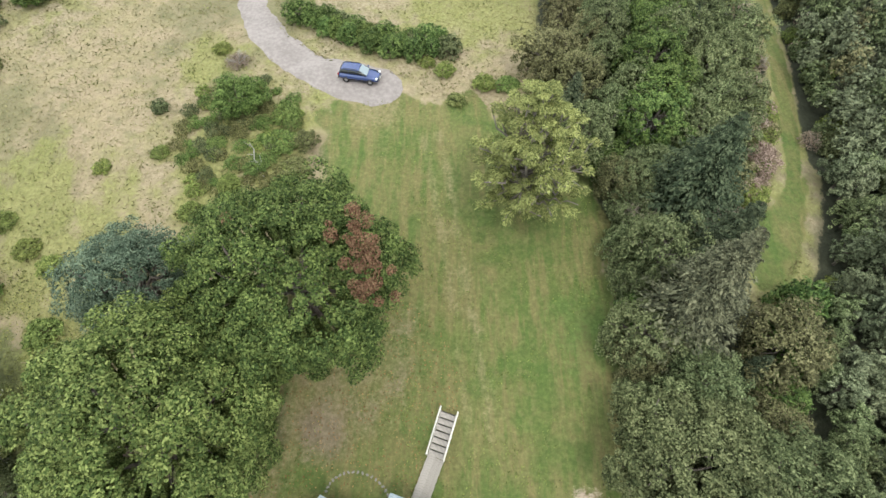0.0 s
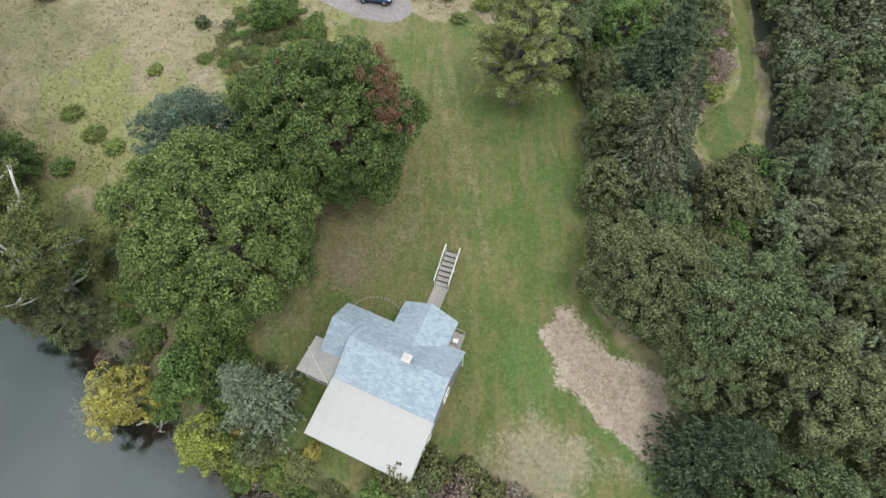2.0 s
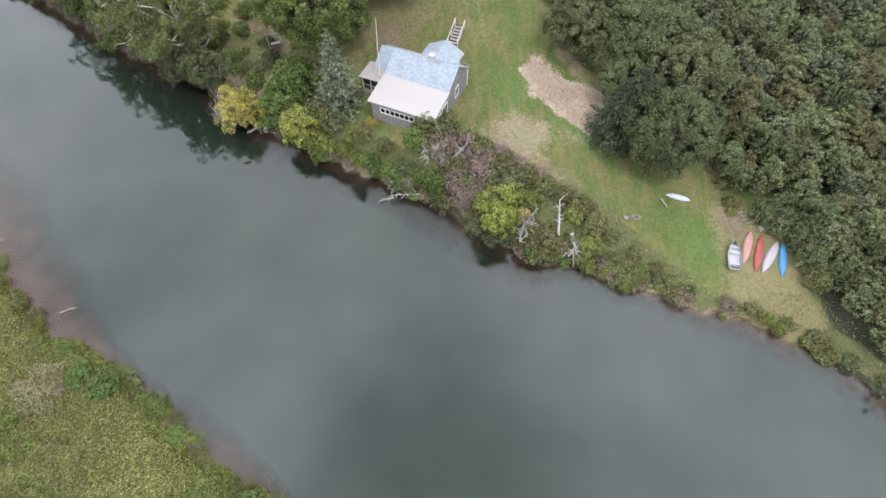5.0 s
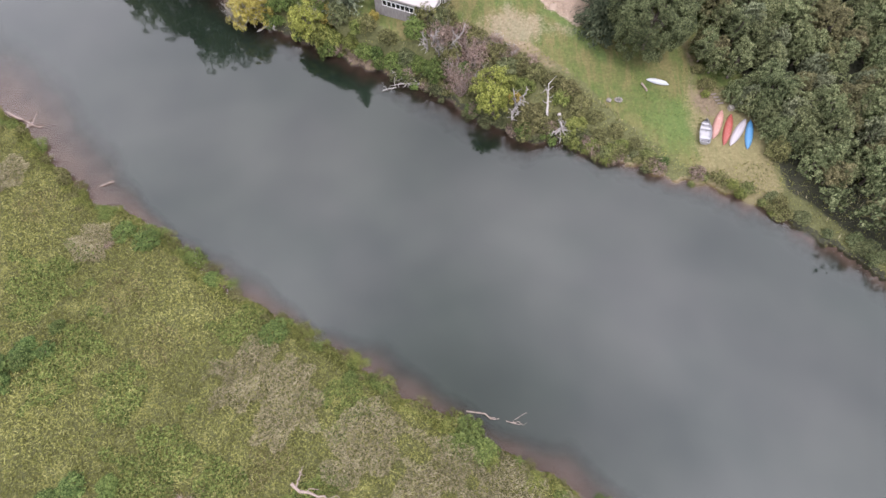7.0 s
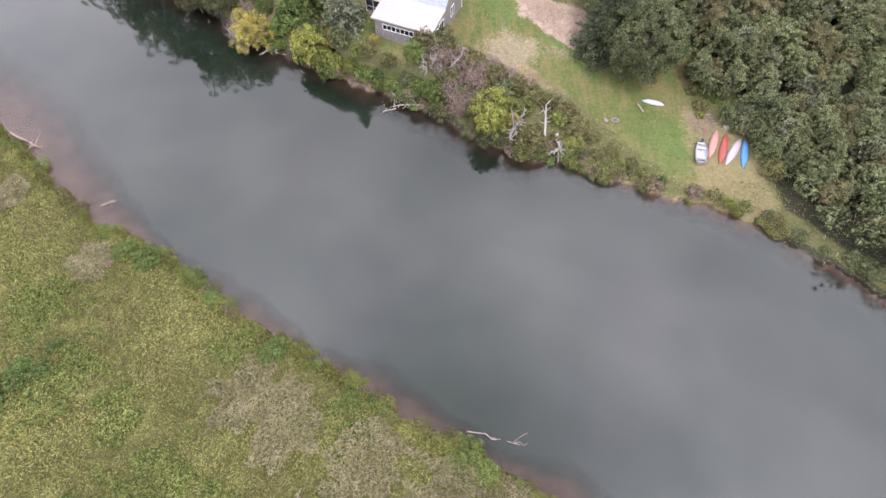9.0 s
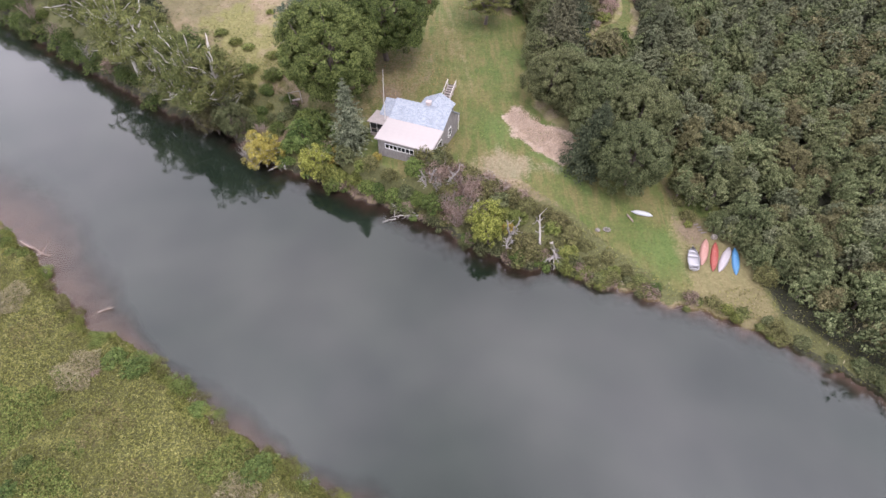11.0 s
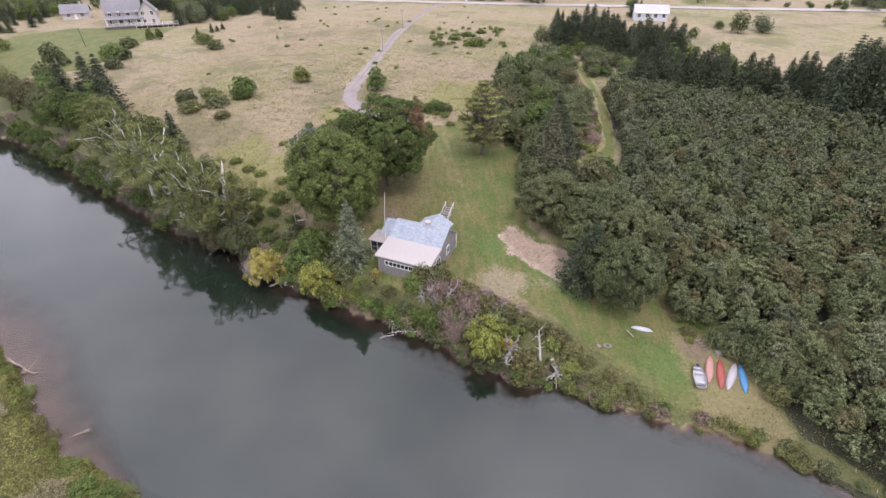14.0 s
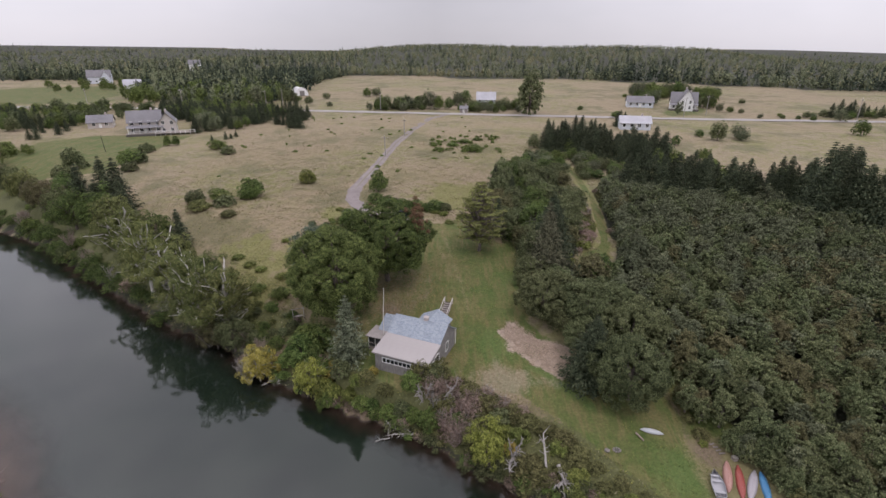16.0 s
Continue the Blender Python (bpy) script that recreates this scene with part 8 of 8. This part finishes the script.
REED = leafy("marsh_blades", (0.110, 0.106, 0.036), (0.200, 0.194, 0.072), (0.330, 0.316, 0.140), patch=0.13)
WEED = leafy("marsh_weeds", (0.070, 0.080, 0.024), (0.160, 0.170, 0.052), (0.290, 0.300, 0.104), patch=0.13)
PALE = leafy("pale_dry_grass", (0.210, 0.190, 0.110), (0.330, 0.300, 0.185), (0.450, 0.415, 0.275), patch=0.2)
RUSTY = leafy("rusty_marsh_stalks", (0.125, 0.098, 0.054), (0.195, 0.158, 0.088), (0.270, 0.226, 0.134), patch=0.2)


def drifts(x, y, spots, k=0.35):
    """How far a place lies within uneven drifts round the given spots (x, y, radius)."""
    best = np.full(np.shape(x), -9.0)
    for a, b, r in spots:
        best = np.maximum(best, 1 - np.hypot(x - a, y - b) / r)
    return best + k * (np.sin(x * 0.9 + np.sin(y * 0.7) * 2) * np.sin(y * 1.1 + 1) + 0.6 * np.sin(x * 2.3 + y) * np.sin(y * 1.9 - x * 0.6))


PALE_DRIFTS = [(-17.2, -49.0, 3.4), (-14, -51, 3), (-7.6, -53.8, 3.6), (2.8, -57, 4.2), (8, -61, 4.5), (-4, -59, 3.4), (-1, -55.5, 2.4), (-35, -36, 2.2), (-48, -28, 3), (-29, -62, 3)]
GREEN_DRIFTS = [(-33, -47, 3.6), (-24.4, -55.4, 3.6), (-20, -57, 3), (-10, -50.5, 2.6), (-20, -44, 2.6), (-38, -40, 4), (-28, -50, 2.6), (-12, -58, 2.6), (0.5, -53.5, 2)]
RUST_DRIFTS = [(-21, -58, 2.6), (-15, -55, 2.2), (-35, -36, 2.2), (-26, -46, 2.4), (-42, -31, 2.4), (-30, -41, 2.6), (-2.5, -57.5, 2.2)]
x, y = scatter(11, 380000, -56, 18, -74, -16, far_bank)
grasses("marsh_grass", "thick green marsh grass on the far bank", x, y, 0.21, WEED, 0.22, 0.32, 1, 0.8, 0.6)
x, y = scatter(12, 300000, -56, 18, -74, -16, far_bank, 0.0)
grasses("marsh_reeds", "yellow-green reeds on the far bank", x, y, 0.30, REED, 0.30, 0.14, 2, 0.9, 0.9)
x, y = scatter(13, 520000, -52, 16, -70, -24, lambda x, y: far_bank(x, y) & (drifts(x, y, PALE_DRIFTS) > 0.10))
grasses("dry_reeds", "pale bleached reeds lying over in the marsh", x, y, 0.36, PALE, 0.30, 0.11, 3, 1.1, 1.0)
x, y = scatter(22, 260000, -52, 16, -70, -24, lambda x, y: far_bank(x, y) & (drifts(x, y, RUST_DRIFTS) > 0.22))
grasses("rusty_stalks", "rust-brown stalks in the marsh", x, y, 0.26, RUSTY, 0.35, 0.14, 21, 0.9, 0.5)
x, y = scatter(23, 560000, -52, 16, -70, -24, lambda x, y: far_bank(x, y) & (drifts(x, y, GREEN_DRIFTS, 0.55) > 0.18))
grasses("marsh_herbs", "dark leafy herbs in the marsh", x, y, 0.17, BUSH, 0.25, 0.55, 22, 1.4)
x, y = scatter(24, 900000, -56, 18, -74, -16, lambda x, y: (far_shore(x, y) > -0.3) & (far_shore(x, y) < 0.8))
grasses("bank_edge_grass", "long grass drooping over the far bank's edge", x, y, 0.30, WEED, 0.4, 0.22, 23, 0.7)


def near_bank(x, y):
    s = near_shore(x, y)
    u, v = cottage_uv(x, y)
    return (s > -0.15) & (s < 13) & (inside(LAWN, x, y) < -0.1) & ~((u > -3.4) & (u < 7.6) & (v > -4.2) & (v < 6)) & (inside(DRY, x, y) < 0)


x, y = scatter(14, 200000, -60, 70, -66, 24, near_bank)
grasses("bank_weeds", "rank green weeds along the riverbank", x, y, 0.18, WEED, 0.25, 0.4, 4, 0.9)
x, y = scatter(15, 170000, -60, 70, -66, 24, near_bank, 0.1)
grasses("bank_leaves", "olive leafy undergrowth along the riverbank", x, y, 0.15, OLIVE, 0.3, 0.5, 5, 1.2)
x, y = scatter(16, 50000, -60, 70, -66, 24, lambda x, y: near_bank(x, y) & (side(NEAR, x, y) < 8), 0.35)
grasses("bank_dry_grass", "straw-coloured dry grass along the riverbank", x, y, 0.5, PALE, 0.7, 0.15, 6, 0.7)


def open_field(x, y):
    return (side(NEAR, x, y) > 9) & (inside(LAWN, x, y) < 0) & (inside(COPSE, x, y) < 0.2) & (inside(THICKET, x, y) < 0.2) & (np.abs(side(PATH_TRACK, x, y)) > 1.4) & (np.abs(side(DRIVE, x, y)) > 1.9 + 0.5 * np.sin(x + y)) & (np.hypot(x + 9, y - 39.3) > 3.4)


STRAW = leafy("straw_blades", (0.14, 0.115, 0.058), (0.235, 0.195, 0.102), (0.325, 0.28, 0.158), patch=0.1)
fade = np.random.default_rng(3)
x, y = scatter(17, 200000, -95, 45, 8, 150, lambda x, y: open_field(x, y) & (fade.random(len(x)) < np.clip((150 - y) / 90, 0, 1) * np.clip((x + 95) / 50, 0, 1)))
grasses("field_grass", "tufty straw-coloured field grass", x, y, 0.30, STRAW, 0.12, 0.20, 7, 0.45, 0.8)
x, y = scatter(18, 150000, -95, 45, 8, 150, lambda x, y: open_field(x, y) & (fade.random(len(x)) < np.clip((150 - y) / 90, 0, 1) * np.clip((x + 95) / 50, 0, 1)), 0.5)
grasses("field_weeds", "yellow-green weed patches in the field", x, y, 0.24, leafy("field_weed_leaves", (0.110, 0.112, 0.042), (0.170, 0.172, 0.064), (0.235, 0.235, 0.096), patch=0.2), 0.4, 0.45, 8, 0.45)
x, y = scatter(19, 15000, 7.0, 19, -8, 5, lambda x, y: inside(DRY, x, y) + 0.8 * np.sin(x * 2.1 + y) * np.sin(y * 1.7 - x) > 0.25)
grasses("cut_reeds", "pinkish dry cut stalks strewn on the patch", x, y, 0.30, leafy("cut_stalks", (0.30, 0.22, 0.165), (0.42, 0.325, 0.255), (0.52, 0.42, 0.34)), 0.15, 0.10, 9, 0.25)
x, y = scatter(20, 60000, -22, 32, -28, 38, lambda x, y: inside(LAWN, x, y) > 0.3, 0.3)
grasses("lawn_tufts", "short tufts in the mown lawn", x, y, 0.16, leafy("lawn_blades", (0.06, 0.085, 0.022), (0.115, 0.15, 0.04), (0.20, 0.22, 0.075), patch=0.2), 0.3, 0.4, 10, 0.3)
x, y = scatter(21, 3600, -18, 2, 3, 20, lambda x, y: (inside(LAWN, x, y) > 0.3) & (np.hypot(x + 7, y - 9) < 8.5))
grasses("fallen_leaves", "brown fallen leaves under the maples", x, y, 0.14, leafy("leaf_litter", (0.16, 0.09, 0.04), (0.28, 0.17, 0.08), (0.38, 0.26, 0.13)), 0.05, 0.8, 11, 0.1)
